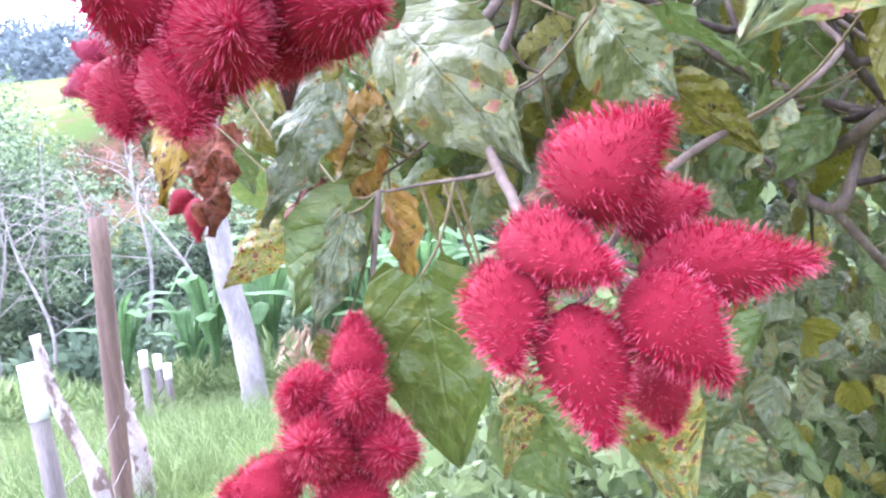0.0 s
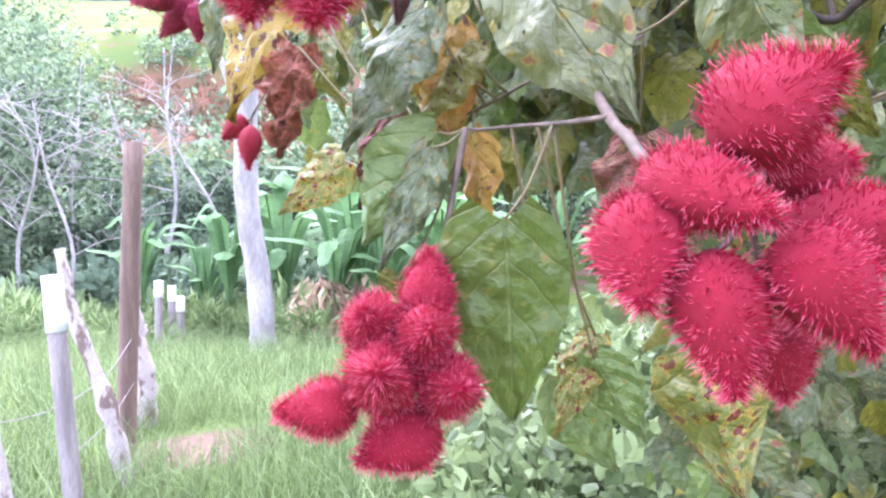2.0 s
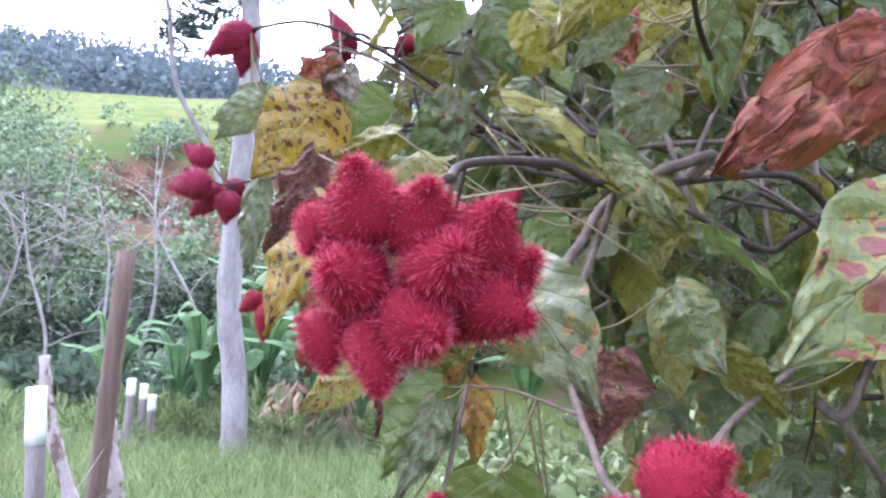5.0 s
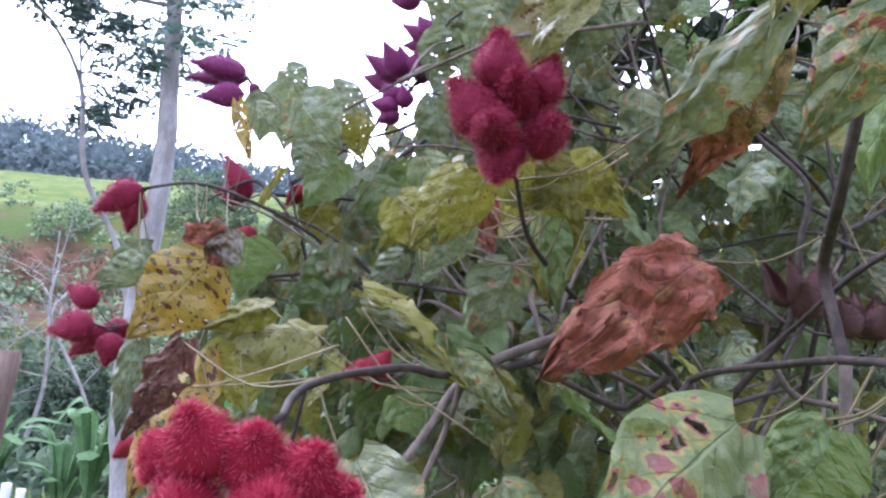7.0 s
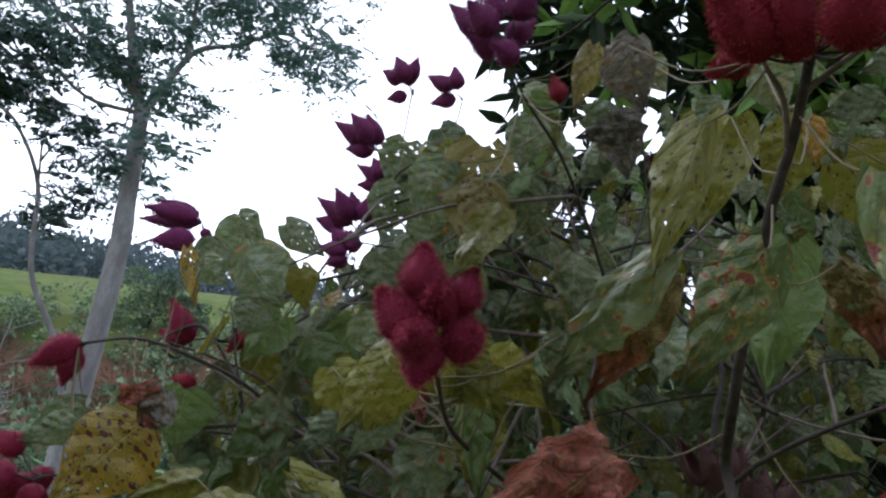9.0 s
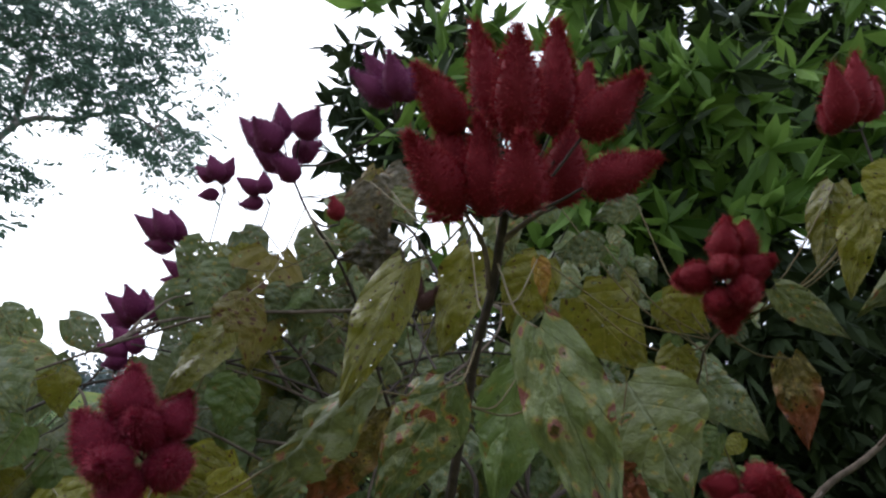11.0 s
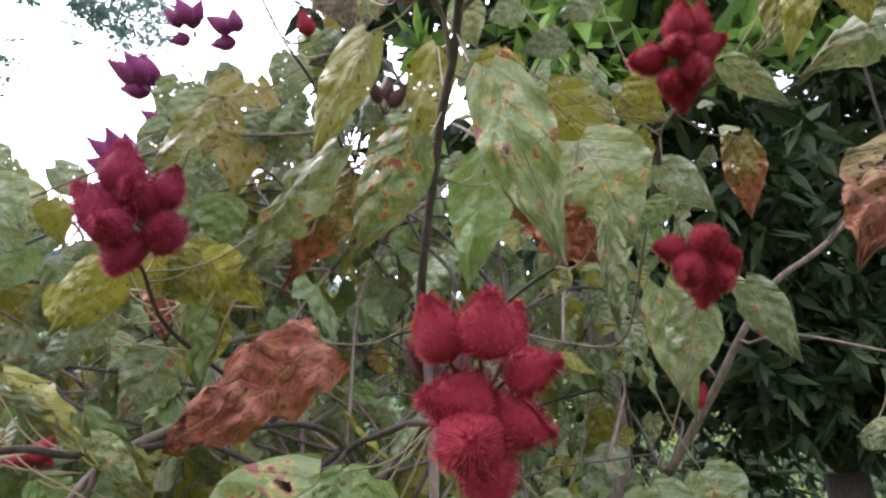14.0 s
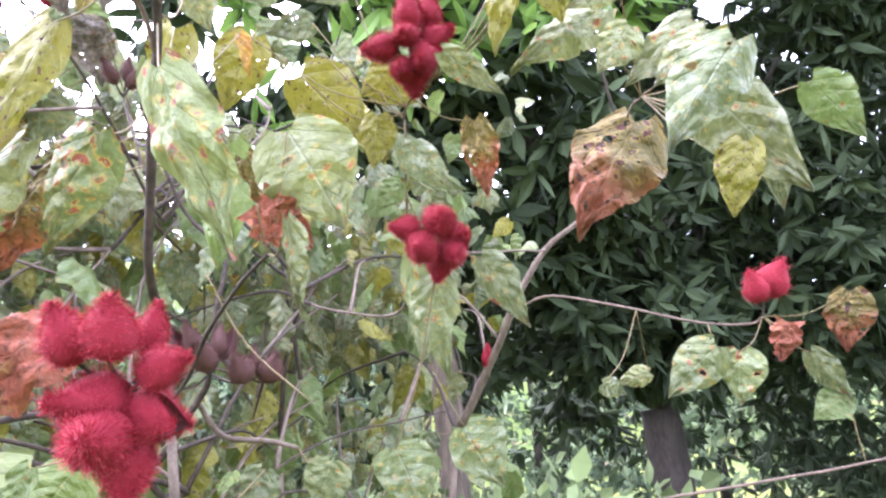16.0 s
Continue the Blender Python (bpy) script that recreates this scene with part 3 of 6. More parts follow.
def pod_mesh(seed, hairs, tone, open_gap=0.0):
    """A pointed, two-valved capsule 1 long and 1 wide, its base at the origin, set all over with soft bristles."""
    rng = random.Random(seed)
    bm = bmesh.new()
    sides, rings = 20, []

    def radius(s, a):
        for (s0, r0), (s1, r1) in zip(POD_PROFILE, POD_PROFILE[1:]):
            if s <= s1:
                r = r0 + (r1 - r0) * (s - s0) / (s1 - s0)
                break
        seam = math.exp(-((math.sin(a) / 0.22) ** 2)) * 0.14
        return 0.43 * r * (1 - seam) * (1 + 0.10 * math.cos(2 * a))

    def spot(s, a):
        r = radius(s, a)
        return Vector((r * math.cos(a), r * math.sin(a), s))

    if open_gap > 0:
        # two valves sprung apart, hollow inside
        for way in (1, -1):
            spread = Matrix.Rotation(-way * 0.7 * open_gap, 3, "X")
            shells = []
            for shrink in (1.0, 0.84):
                shells.append([[bm.verts.new(spread @ Vector((shrink * q.x, shrink * q.y + way * 0.01, q.z))) for q in (spot(s, way * math.pi * k / 10) for k in range(11))] for s, _ in POD_PROFILE])
            for inner, grid in enumerate(shells):
                for a, b in zip(grid, grid[1:]):
                    for k in range(10):
                        bm.faces.new((a[k], a[k + 1], b[k + 1], b[k])).material_index = inner
            for a, b, c, d in zip(shells[0], shells[0][1:], shells[1], shells[1][1:]):
                bm.faces.new((a[0], b[0], d[0], c[0]))
                bm.faces.new((a[10], b[10], d[10], c[10]))
    else:
        for s, _ in POD_PROFILE:
            rings.append([bm.verts.new(spot(s, k * math.tau / sides)) for k in range(sides)])
        for a, b in zip(rings, rings[1:]):
            for k in range(sides):
                bm.faces.new((a[k], a[(k + 1) % sides], b[(k + 1) % sides], b[k]))
        bm.faces.new(rings[0][::-1])
        bm.faces.new(rings[-1])
    body = bpy.data.meshes.new("pod")
    bm.to_mesh(body)
    bm.free()
    body.materials.append(POD[tone])
    body.materials.append(POD_INSIDE)
    body.shade_smooth()
    verts, faces, uvs = [], [], []
    for _ in range(hairs):
        s, a = rng.uniform(0.02, 0.97) ** 0.9, rng.uniform(0, math.tau)
        p = spot(s, a)
        n = Vector((math.cos(a), math.sin(a), 0.9 * (s - 0.38))).normalized()
        n = (n + Vector((rng.gauss(0, 0.15), rng.gauss(0, 0.15), rng.gauss(0.05, 0.15)))).normalized()
        if open_gap > 0:
            spread = Matrix.Rotation(-0.7 * open_gap if math.sin(a) > 0 else 0.7 * open_gap, 3, "X")
            p, n = spread @ p, spread @ n
        length = rng.uniform(0.06, 0.15) if 1000 < hairs < 1400 else rng.uniform(0.06, 0.14)
        thick = rng.uniform(0.0040, 0.0060) * (1150 / hairs) ** 0.3
        side = n.orthogonal().normalized()
        up = n.cross(side)
        end = p + length * n + 0.015 * Vector((rng.gauss(0, 1), rng.gauss(0, 1), rng.gauss(0, 1)))
        k = len(verts)
        for at, r in ((p - 0.01 * n, thick), (end, thick * 0.3)):
            verts += [at + r * (math.cos(q) * side + math.sin(q) * up) for q in (0, 2.09, 4.19)]
        faces += [(k, k + 1, k + 4, k + 3), (k + 1, k + 2, k + 5, k + 4), (k + 2, k, k + 3, k + 5)]
        uvs += [(0.5, 0.0)] * 3 + [(0.5, 1.0)] * 3
    coat = leaf_from("bristle_coat", verts, uvs, faces, BRISTLE[tone])
    return body, coat


POD_MESHES = {}


def pod(hairs, tone, rng, gap=0.0):
    key = (hairs, tone, gap, rng.randrange(3))
    if key not in POD_MESHES:
        POD_MESHES[key] = pod_mesh(hairs % 97 + 31 * tone + 7 * key[3], hairs, tone, gap)
    return POD_MESHES[key]


def set_pod(owner, centre, base, tip, width, meshes, rng):
    base, tip = Vector(base), Vector(tip)
    z = tip - base
    length = max(z.length, width * 1.3)
    base = tip - z.normalized() * length
    turn = z.to_track_quat("Z", "Y").to_matrix() @ Matrix.Rotation(rng.uniform(0, math.tau), 3, "Z")
    ob = new("pod", meshes[0])
    ob.parent = owner
    ob.matrix_basis = Matrix.Translation(base - owner.location) @ turn.to_4x4() @ Matrix.Diagonal((width * 1.15, width * 1.15, length, 1))
    coat = new("bristle_coat", meshes[1])
    coat.parent = ob
    tagged(coat, "soft bristles covering the pod", "", "", "stuff")
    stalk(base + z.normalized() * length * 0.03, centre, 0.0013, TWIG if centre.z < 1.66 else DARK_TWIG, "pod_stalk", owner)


def pod_cluster(label, centre, pods, hairs, tone=0, gap=0.0):
    rng = random.Random(label)
    centre = Vector(centre)
    owner = thing("pod_cluster", centre, label, "seed pods", "pod clusters on the shrub")
    for base, tip, width, *own in pods:
        sprung = gap if rng.random() < 0.35 else 0.0
        set_pod(owner, centre, base, tip, width, pod(hairs, tone, rng, own[0] if own else sprung), rng)
    q, off = nearest_wood(centre)
    if off > 0.004:
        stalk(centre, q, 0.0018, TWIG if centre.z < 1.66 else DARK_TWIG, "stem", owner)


def far_cluster(label, centre, axis, size, count, tone):
    """A smaller cluster: pods spread in a loose head about an axis."""
    rng = random.Random(label)
    centre, axis = Vector(centre), Vector(axis)
    owner = thing("pod_cluster", centre, label, "seed pods", "pod clusters on the shrub")
    side = axis.orthogonal().normalized()
    count = count + 3 if count > 3 else count
    for i in range(count):
        a = i * 2.4 + rng.uniform(-0.3, 0.3)
        lean = 0.0 if count == 1 else 0.35 + 0.55 * (i / count) + rng.uniform(-0.1, 0.1)
        out = side * math.cos(a) + axis.cross(side) * math.sin(a)
        way = (axis * math.cos(lean) + out * math.sin(lean)).normalized()
        base = centre + axis * size * (0.55 - 0.45 * i / count) + out * size * 0.22 * (count > 1)
        set_pod(owner, centre, base, base + way * size * rng.uniform(0.9, 1.1), size * rng.uniform(0.42, 0.52), pod(900, tone, rng, 0.06 if rng.random() < 0.4 else 0.0), rng)
    q, gap = nearest_wood(centre)
    if gap > 0.004:
        stalk(centre, q, 0.0014, DARK_TWIG, "stem", owner)


# ---- ground ----
PROFILE = [(-400, 6), (-60, 2), (-8, 0.3), (0, 0.0), (4, -0.06), (8.7, -0.52), (12, -1.1), (18, -0.6), (30, 4.0), (46, 11.4), (62, 16.3), (80, 21), (115, 28), (150, 31), (220, 18), (900, 12)]


def ground_height(x, y):
    for (a, za), (b, zb) in zip(PROFILE, PROFILE[1:]):
        if y <= b:
            s = (y - a) / (b - a)
            s = s * s * (3 - 2 * s) if y > 12 else s
            z = za + (zb - za) * s
            break
    far = min(1.0, max(0.0, (y - 70) / 60))
    z += far * (5 * noise.noise(Vector((x * 0.02, 3.3, 0))) + max(-9.0, min(20.0, 5.3 - 0.12 * (x + 32))))
    near = 0.035 * noise.noise(Vector((x * 1.3, y * 1.3, 0))) + 0.3 * min(1, abs(y) / 30) * noise.noise(Vector((x * 0.11, y * 0.11, 4)))
    return z + near


def ground():
    xs = sorted({round(s * v, 2) for s in (-1, 1) for v in [i * 0.4 for i in range(26)] + [11 + i * 2.5 for i in range(14)] + [50, 62, 76, 95, 120, 160, 220, 320, 500, 900]})
    ys = [-900, -500, -250, -100, -50, -25, -12] + [-8 + i * 0.5 for i in range(44)] + [14.5 + i * 2 for i in range(24)] + [64 + i * 6 for i in range(16)] + [165, 190, 230, 300, 450, 900]
    bm = bmesh.new()
    grid = [[bm.verts.new((x, y, ground_height(x, max(-400, min(y, 900))))) for x in xs] for y in ys]
    for a, b in zip(grid, grid[1:]):
        for i in range(len(xs) - 1):
            bm.faces.new((a[i], a[i + 1], b[i + 1], b[i]))
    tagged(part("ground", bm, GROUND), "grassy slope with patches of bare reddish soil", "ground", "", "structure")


ground()

# ---- the shrub's wood ----
for foot, top, r in (((0.62, 0.95), (0.56, 0.86, 1.55), 0.016), ((0.75, 1.02), (1.15, 0.93, 1.66), 0.015), ((0.66, 0.98), (0.79, 1.07, 1.65), 0.010), ((0.56, 0.9), (0.42, 0.42, 1.72), 0.009)):
    low = Vector((*foot, ground_height(*foot) - 0.03))
    high = Vector(top)
    branch([high, high.lerp(low, 0.35) + Vector((0.02, -0.03, 0)), high.lerp(low, 0.7), low], r * 0.6, r, BARK, False)
branch([(-0.061, 0.286, 1.660), (-0.048, 0.354, 1.679), (0.023, 0.442, 1.698), (0.064, 0.498, 1.693), (0.117, 0.553, 1.697), (0.204, 0.618, 1.718), (0.340, 0.714, 1.740), (0.424, 0.793, 1.714)], 0.0030, 0.0060)
branch([(-0.151, 0.961, 1.833), (-0.025, 0.956, 1.832), (0.045, 0.898, 1.773), (0.181, 0.837, 1.731), (0.241, 0.801, 1.712), (0.360, 0.833, 1.662)], 0.0025, 0.0060)
branch([(-0.325, 0.815, 1.928), (-0.256, 0.828, 1.945), (-0.186, 0.857, 1.936), (-0.106, 0.912, 1.908), (-0.015, 0.972, 1.846)], 0.0022, 0.0040)
branch([(0.107, 0.401, 1.869), (0.126, 0.441, 1.835), (0.156, 0.489, 1.814), (0.215, 0.581, 1.789), (0.294, 0.674, 1.748)], 0.0020, 0.0040)
branch([(0.477, 0.693, 2.107), (0.512, 0.701, 2.039), (0.561, 0.675, 1.964), (0.545, 0.669, 1.877), (0.541, 0.687, 1.784), (0.531, 0.719, 1.744), (0.493, 0.784, 1.669)], 0.0025, 0.0070)
branch([(0.267, 0.637, 1.709), (0.347, 0.680, 1.682), (0.445, 0.747, 1.644), (0.536, 0.814, 1.608)], 0.0030, 0.0060)
branch([(0.354, 0.176, 2.106), (0.357, 0.195, 2.082), (0.364, 0.224, 2.049), (0.370, 0.269, 2.002), (0.378, 0.325, 1.932), (0.393, 0.375, 1.856), (0.427, 0.455, 1.811)], 0.0039, 0.0060)
branch([(0.318, 0.187, 2.100), (0.344, 0.201, 2.080), (0.362, 0.225, 2.049)], 0.0020, 0.0030)
branch([(0.385, 0.158, 2.104), (0.369, 0.177, 2.093), (0.356, 0.195, 2.082)], 0.0020, 0.0030)
branch([(0.320, 0.090, 1.721), (0.349, 0.214, 1.713), (0.385, 0.463, 1.721), (0.401, 0.661, 1.709)], 0.0030, 0.0050)
branch([(0.471, 0.236, 1.856), (0.471, 0.322, 1.843), (0.478, 0.449, 1.820), (0.479, 0.605, 1.759)], 0.0020, 0.0040)
branch([(1.384, 0.471, 2.221), (1.293, 0.569, 2.078), (1.213, 0.635, 2.002), (1.166, 0.694, 1.904), (1.164, 0.809, 1.780), (1.157, 0.924, 1.661)], 0.0040, 0.0100)
branch([(1.363, 0.281, 1.803), (1.369, 0.309, 1.793), (1.306, 0.376, 1.809), (1.240, 0.480, 1.856), (1.169, 0.590, 1.895), (1.166, 0.664, 1.892)], 0.0020, 0.0030)
branch([(0.569, 0.925, 2.168), (0.655, 0.886, 2.100), (0.774, 0.907, 1.991), (0.787, 0.917, 1.929), (0.768, 0.966, 1.805), (0.791, 1.068, 1.650)], 0.0030, 0.0060)
branch([(0.225, 0.655, 2.405), (0.279, 0.694, 2.346), (0.352, 0.759, 2.300), (0.435, 0.845, 2.211), (0.526, 0.937, 2.102)], 0.0020, 0.0040)
branch([(0.052, 1.357, 2.573), (0.111, 1.298, 2.511), (0.241, 1.249, 2.379), (0.368, 1.152, 2.208)], 0.0014, 0.0025)
branch([(0.167, 1.406, 2.780), (0.267, 1.306, 2.634), (0.401, 1.169, 2.405), (0.496, 1.039, 2.193)], 0.0014, 0.0025)
branch([(-0.246, 0.966, 1.958), (-0.158, 0.952, 1.929), (-0.038, 0.947, 1.857), (0.053, 0.941, 1.808)], 0.0020, 0.0030)
branch([(-0.236, 1.009, 1.829), (-0.103, 0.979, 1.849), (-0.003, 0.965, 1.844), (0.138, 0.888, 1.820), (0.271, 0.877, 1.787)], 0.0030, 0.0040)
branch([(0.049, 0.287, 1.483), (0.037, 0.311, 1.491), (0.036, 0.346, 1.504), (0.035, 0.381, 1.515), (0.035, 0.428, 1.542), (0.048, 0.488, 1.585), (0.077, 0.548, 1.635)], 0.0028, 0.0034)
branch([(0.093, 0.311, 1.498), (0.141, 0.392, 1.512), (0.263, 0.532, 1.546), (0.376, 0.638, 1.592)], 0.0025, 0.0034)
branch([(0.520, 0.932, 1.705), (0.554, 0.928, 1.633), (0.578, 0.925, 1.571), (0.549, 0.921, 1.494), (0.507, 0.918, 1.433), (0.501, 1.036, 1.493)], 0.0060, 0.0090)
branch([(0.403, 0.987, 1.664), (0.489, 0.984, 1.601), (0.628, 0.981, 1.542)], 0.0070, 0.0090)
branch([(0.507, 0.918, 1.433), (0.555, 0.938, 1.381), (0.601, 0.959, 1.335)], 0.0060, 0.0080)
branch([(-0.038, 0.485, 1.520), (-0.003, 0.462, 1.521), (0.034, 0.381, 1.517)], 0.0010, 0.0015)
branch([(-0.068, 0.542, 1.520), (-0.024, 0.521, 1.539), (0.018, 0.501, 1.558), (0.090, 0.552, 1.590)], 0.0012, 0.0015)
branch([(0.690, 0.272, 2.092), (0.695, 0.315, 2.081), (0.728, 0.370, 2.069), (0.799, 0.500, 1.992), (0.897, 0.693, 1.889)], 0.0015, 0.0025)
branch([(0.728, 0.314, 1.895), (0.846, 0.373, 1.912), (1.213, 0.635, 2.002)], 0.0015, 0.0020)
branch([(0.947, 0.132, 2.068), (0.979, 0.181, 2.074), (1.231, 0.448, 2.119), (1.293, 0.569, 2.078)], 0.0015, 0.0020)
branch([(0.027, 0.483, 1.607), (0.061, 0.531, 1.642), (0.092, 0.568, 1.680), (0.135, 0.581, 1.711), (0.200, 0.592, 1.738)], 0.0040, 0.0070)
branch([(0.680, 0.694, 1.660), (0.637, 0.720, 1.675), (0.575, 0.736, 1.690), (0.538, 0.730, 1.741)], 0.0040, 0.0060)
branch([(-0.053, 1.162, 2.115), (0.016, 1.112, 2.028), (0.058, 1.062, 1.956), (0.131, 0.956, 1.845), (0.190, 0.787, 1.772)], 0.0015, 0.0030)
branch([(0.013, 1.367, 2.240), (0.076, 1.266, 2.110), (0.141, 1.059, 1.920), (0.177, 0.845, 1.784)], 0.0015, 0.0030)


branch([(1.478, 0.150, 1.560), (1.330, 0.260, 1.545), (1.180, 0.420, 1.520), (1.120, 0.640, 1.480)], 0.0020, 0.0035)


# ---- pod clusters ----
# purple in the labels below is flare tint put into the pod colour
pod_cluster("large star-shaped cluster of bright crimson bristly seed pods", (0.063, 0.275, 1.477), [
    ((0.044, 0.259, 1.497), (0.085, 0.249, 1.524), 0.039),
    ((0.072, 0.276, 1.488), (0.106, 0.282, 1.491), 0.029),
    ((0.071, 0.266, 1.468), (0.134, 0.254, 1.464), 0.031),
    ((0.025, 0.273, 1.488), (0.053, 0.223, 1.472), 0.028),
    ((0.021, 0.269, 1.475), (0.016, 0.233, 1.444), 0.033),
    ((0.042, 0.251, 1.461), (0.044, 0.232, 1.415), 0.032),
    ((0.063, 0.246, 1.467), (0.088, 0.232, 1.430), 0.032),
    ((0.073, 0.273, 1.431), (0.078, 0.271, 1.402), 0.025),
], 1150, 0, 0.0)
pod_cluster("rounded cluster of crimson bristly seed pods low on the shrub", (-0.075, 0.436, 1.379), [
    ((-0.062, 0.427, 1.407), (-0.060, 0.437, 1.446), 0.035),
    ((-0.090, 0.437, 1.394), (-0.095, 0.387, 1.416), 0.037),
    ((-0.065, 0.431, 1.390), (-0.057, 0.372, 1.410), 0.037),
    ((-0.089, 0.429, 1.367), (-0.083, 0.356, 1.392), 0.042),
    ((-0.100, 0.410, 1.358), (-0.147, 0.397, 1.357), 0.037),
    ((-0.054, 0.429, 1.366), (-0.042, 0.376, 1.376), 0.039),
    ((-0.068, 0.421, 1.340), (-0.102, 0.401, 1.326), 0.043),
], 1150, 0, 0.0)
pod_cluster("crowded hanging cluster of crimson bristly seed pods", (-0.072, 0.321, 1.618), [
    ((-0.103, 0.305, 1.630), (-0.111, 0.271, 1.668), 0.044),
    ((-0.076, 0.309, 1.625), (-0.070, 0.271, 1.657), 0.043),
    ((-0.045, 0.307, 1.619), (-0.032, 0.271, 1.646), 0.041),
    ((-0.027, 0.313, 1.608), (-0.007, 0.290, 1.620), 0.039),
    ((-0.108, 0.308, 1.604), (-0.121, 0.262, 1.606), 0.045),
    ((-0.066, 0.304, 1.604), (-0.053, 0.244, 1.620), 0.043),
    ((-0.086, 0.308, 1.583), (-0.061, 0.252, 1.576), 0.043),
    ((-0.041, 0.309, 1.594), (-0.012, 0.276, 1.582), 0.044),
    ((-0.130, 0.324, 1.586), (-0.125, 0.300, 1.549), 0.032),
    ((-0.099, 0.310, 1.583), (-0.093, 0.275, 1.542), 0.037),
    ((-0.056, 0.317, 1.582), (-0.040, 0.305, 1.572), 0.034),
    ((-0.138, 0.325, 1.631), (-0.140, 0.309, 1.617), 0.032),
], 1150, 0, 0.0)
pod_cluster("upright cluster of dark crimson bristly seed pods", (0.118, 0.396, 1.894), [
    ((0.086, 0.358, 1.926), (0.084, 0.350, 1.972), 0.040),
    ((0.070, 0.364, 1.905), (0.047, 0.362, 1.929), 0.042),
    ((0.110, 0.391, 1.922), (0.091, 0.323, 1.921), 0.042),
    ((0.122, 0.366, 1.926), (0.134, 0.359, 1.958), 0.037),
    ((0.086, 0.376, 1.892), (0.074, 0.315, 1.880), 0.038),
    ((0.095, 0.378, 1.878), (0.086, 0.361, 1.846), 0.040),
    ((0.127, 0.383, 1.893), (0.126, 0.337, 1.891), 0.042),
], 1500, 4, 0.0)
pod_cluster("large upright cluster of dark red bristly pods on a stem", (0.350, 0.169, 2.098), [
    ((0.341, 0.123, 2.068), (0.314, 0.075, 2.109), 0.040),
    ((0.308, 0.169, 2.085), (0.243, 0.136, 2.126), 0.039),
    ((0.323, 0.182, 2.116), (0.279, 0.160, 2.167), 0.038),
    ((0.328, 0.162, 2.082), (0.301, 0.122, 2.153), 0.038),
    ((0.301, 0.156, 2.157), (0.246, 0.133, 2.196), 0.034),
    ((0.339, 0.156, 2.173), (0.297, 0.127, 2.258), 0.039),
    ((0.332, 0.113, 2.126), (0.300, 0.053, 2.191), 0.041),
    ((0.377, 0.134, 2.163), (0.357, 0.083, 2.248), 0.040),
    ((0.414, 0.148, 2.199), (0.419, 0.126, 2.258), 0.026),
    ((0.392, 0.111, 2.150), (0.419, 0.055, 2.188), 0.037),
    ((0.397, 0.121, 2.107), (0.447, 0.078, 2.127), 0.037),
    ((0.332, 0.219, 2.130), (0.307, 0.247, 2.120), 0.031),
    ((0.410, 0.180, 2.122), (0.405, 0.143, 2.193), 0.042),
], 1500, 3, 0.0)
pod_cluster("compact cluster of crimson bristly seed pods before green foliage", (0.687, 0.269, 2.105), [
    ((0.660, 0.238, 2.149), (0.655, 0.216, 2.196), 0.038),
    ((0.690, 0.238, 2.165), (0.691, 0.223, 2.204), 0.034),
    ((0.656, 0.257, 2.139), (0.608, 0.265, 2.125), 0.039),
    ((0.693, 0.237, 2.145), (0.713, 0.211, 2.155), 0.039),
    ((0.669, 0.247, 2.149), (0.627, 0.203, 2.123), 0.032),
    ((0.693, 0.251, 2.127), (0.652, 0.203, 2.093), 0.039),
    ((0.671, 0.266, 2.114), (0.633, 0.227, 2.087), 0.032),
    ((0.682, 0.262, 2.112), (0.676, 0.259, 2.073), 0.043),
], 1500, 3, 0.0)
pod_cluster("compact cluster of crimson bristly seed pods beside a leaf", (0.727, 0.313, 1.902), [
    ((0.694, 0.303, 1.916), (0.652, 0.308, 1.918), 0.032),
    ((0.718, 0.296, 1.921), (0.691, 0.249, 1.921), 0.041),
    ((0.739, 0.298, 1.908), (0.734, 0.261, 1.904), 0.038),
    ((0.707, 0.310, 1.898), (0.660, 0.265, 1.879), 0.041),
    ((0.729, 0.311, 1.884), (0.717, 0.310, 1.850), 0.038),
    ((0.743, 0.307, 1.895), (0.713, 0.264, 1.871), 0.038),
], 1500, 3, 0.0)
pod_cluster("tight cluster of pointed crimson bristly pods above bare branches", (0.318, 0.084, 1.722), [
    ((0.284, 0.068, 1.737), (0.267, 0.056, 1.772), 0.033),
    ((0.299, 0.054, 1.736), (0.296, 0.029, 1.772), 0.034),
    ((0.325, 0.074, 1.739), (0.330, 0.059, 1.774), 0.023),
    ((0.295, 0.072, 1.712), (0.265, 0.066, 1.712), 0.040),
    ((0.319, 0.062, 1.725), (0.343, 0.034, 1.735), 0.029),
    ((0.305, 0.082, 1.690), (0.279, 0.027, 1.689), 0.040),
    ((0.327, 0.068, 1.700), (0.344, 0.049, 1.692), 0.034),
    ((0.315, 0.081, 1.673), (0.314, 0.076, 1.645), 0.035),
], 1150, 3, 0.3)
pod_cluster("crimson bristly pods high on a twig before dark foliage", (0.983, 0.246, 2.443), [
    ((0.954, 0.249, 2.438), (0.899, 0.207, 2.510), 0.046),
    ((0.975, 0.245, 2.453), (0.951, 0.201, 2.548), 0.048),
    ((0.995, 0.244, 2.460), (0.995, 0.210, 2.523), 0.040),
    ((0.973, 0.269, 2.453), (0.934, 0.266, 2.488), 0.040),
], 420, 3, 0.0)
pod_cluster("pair of crimson pods at the end of a thin twig", (1.362, 0.277, 1.817), [
    ((1.346, 0.269, 1.835), (1.317, 0.262, 1.879), 0.048),
    ((1.370, 0.261, 1.854), (1.377, 0.230, 1.896), 0.058),
], 300, 3, 0.0)
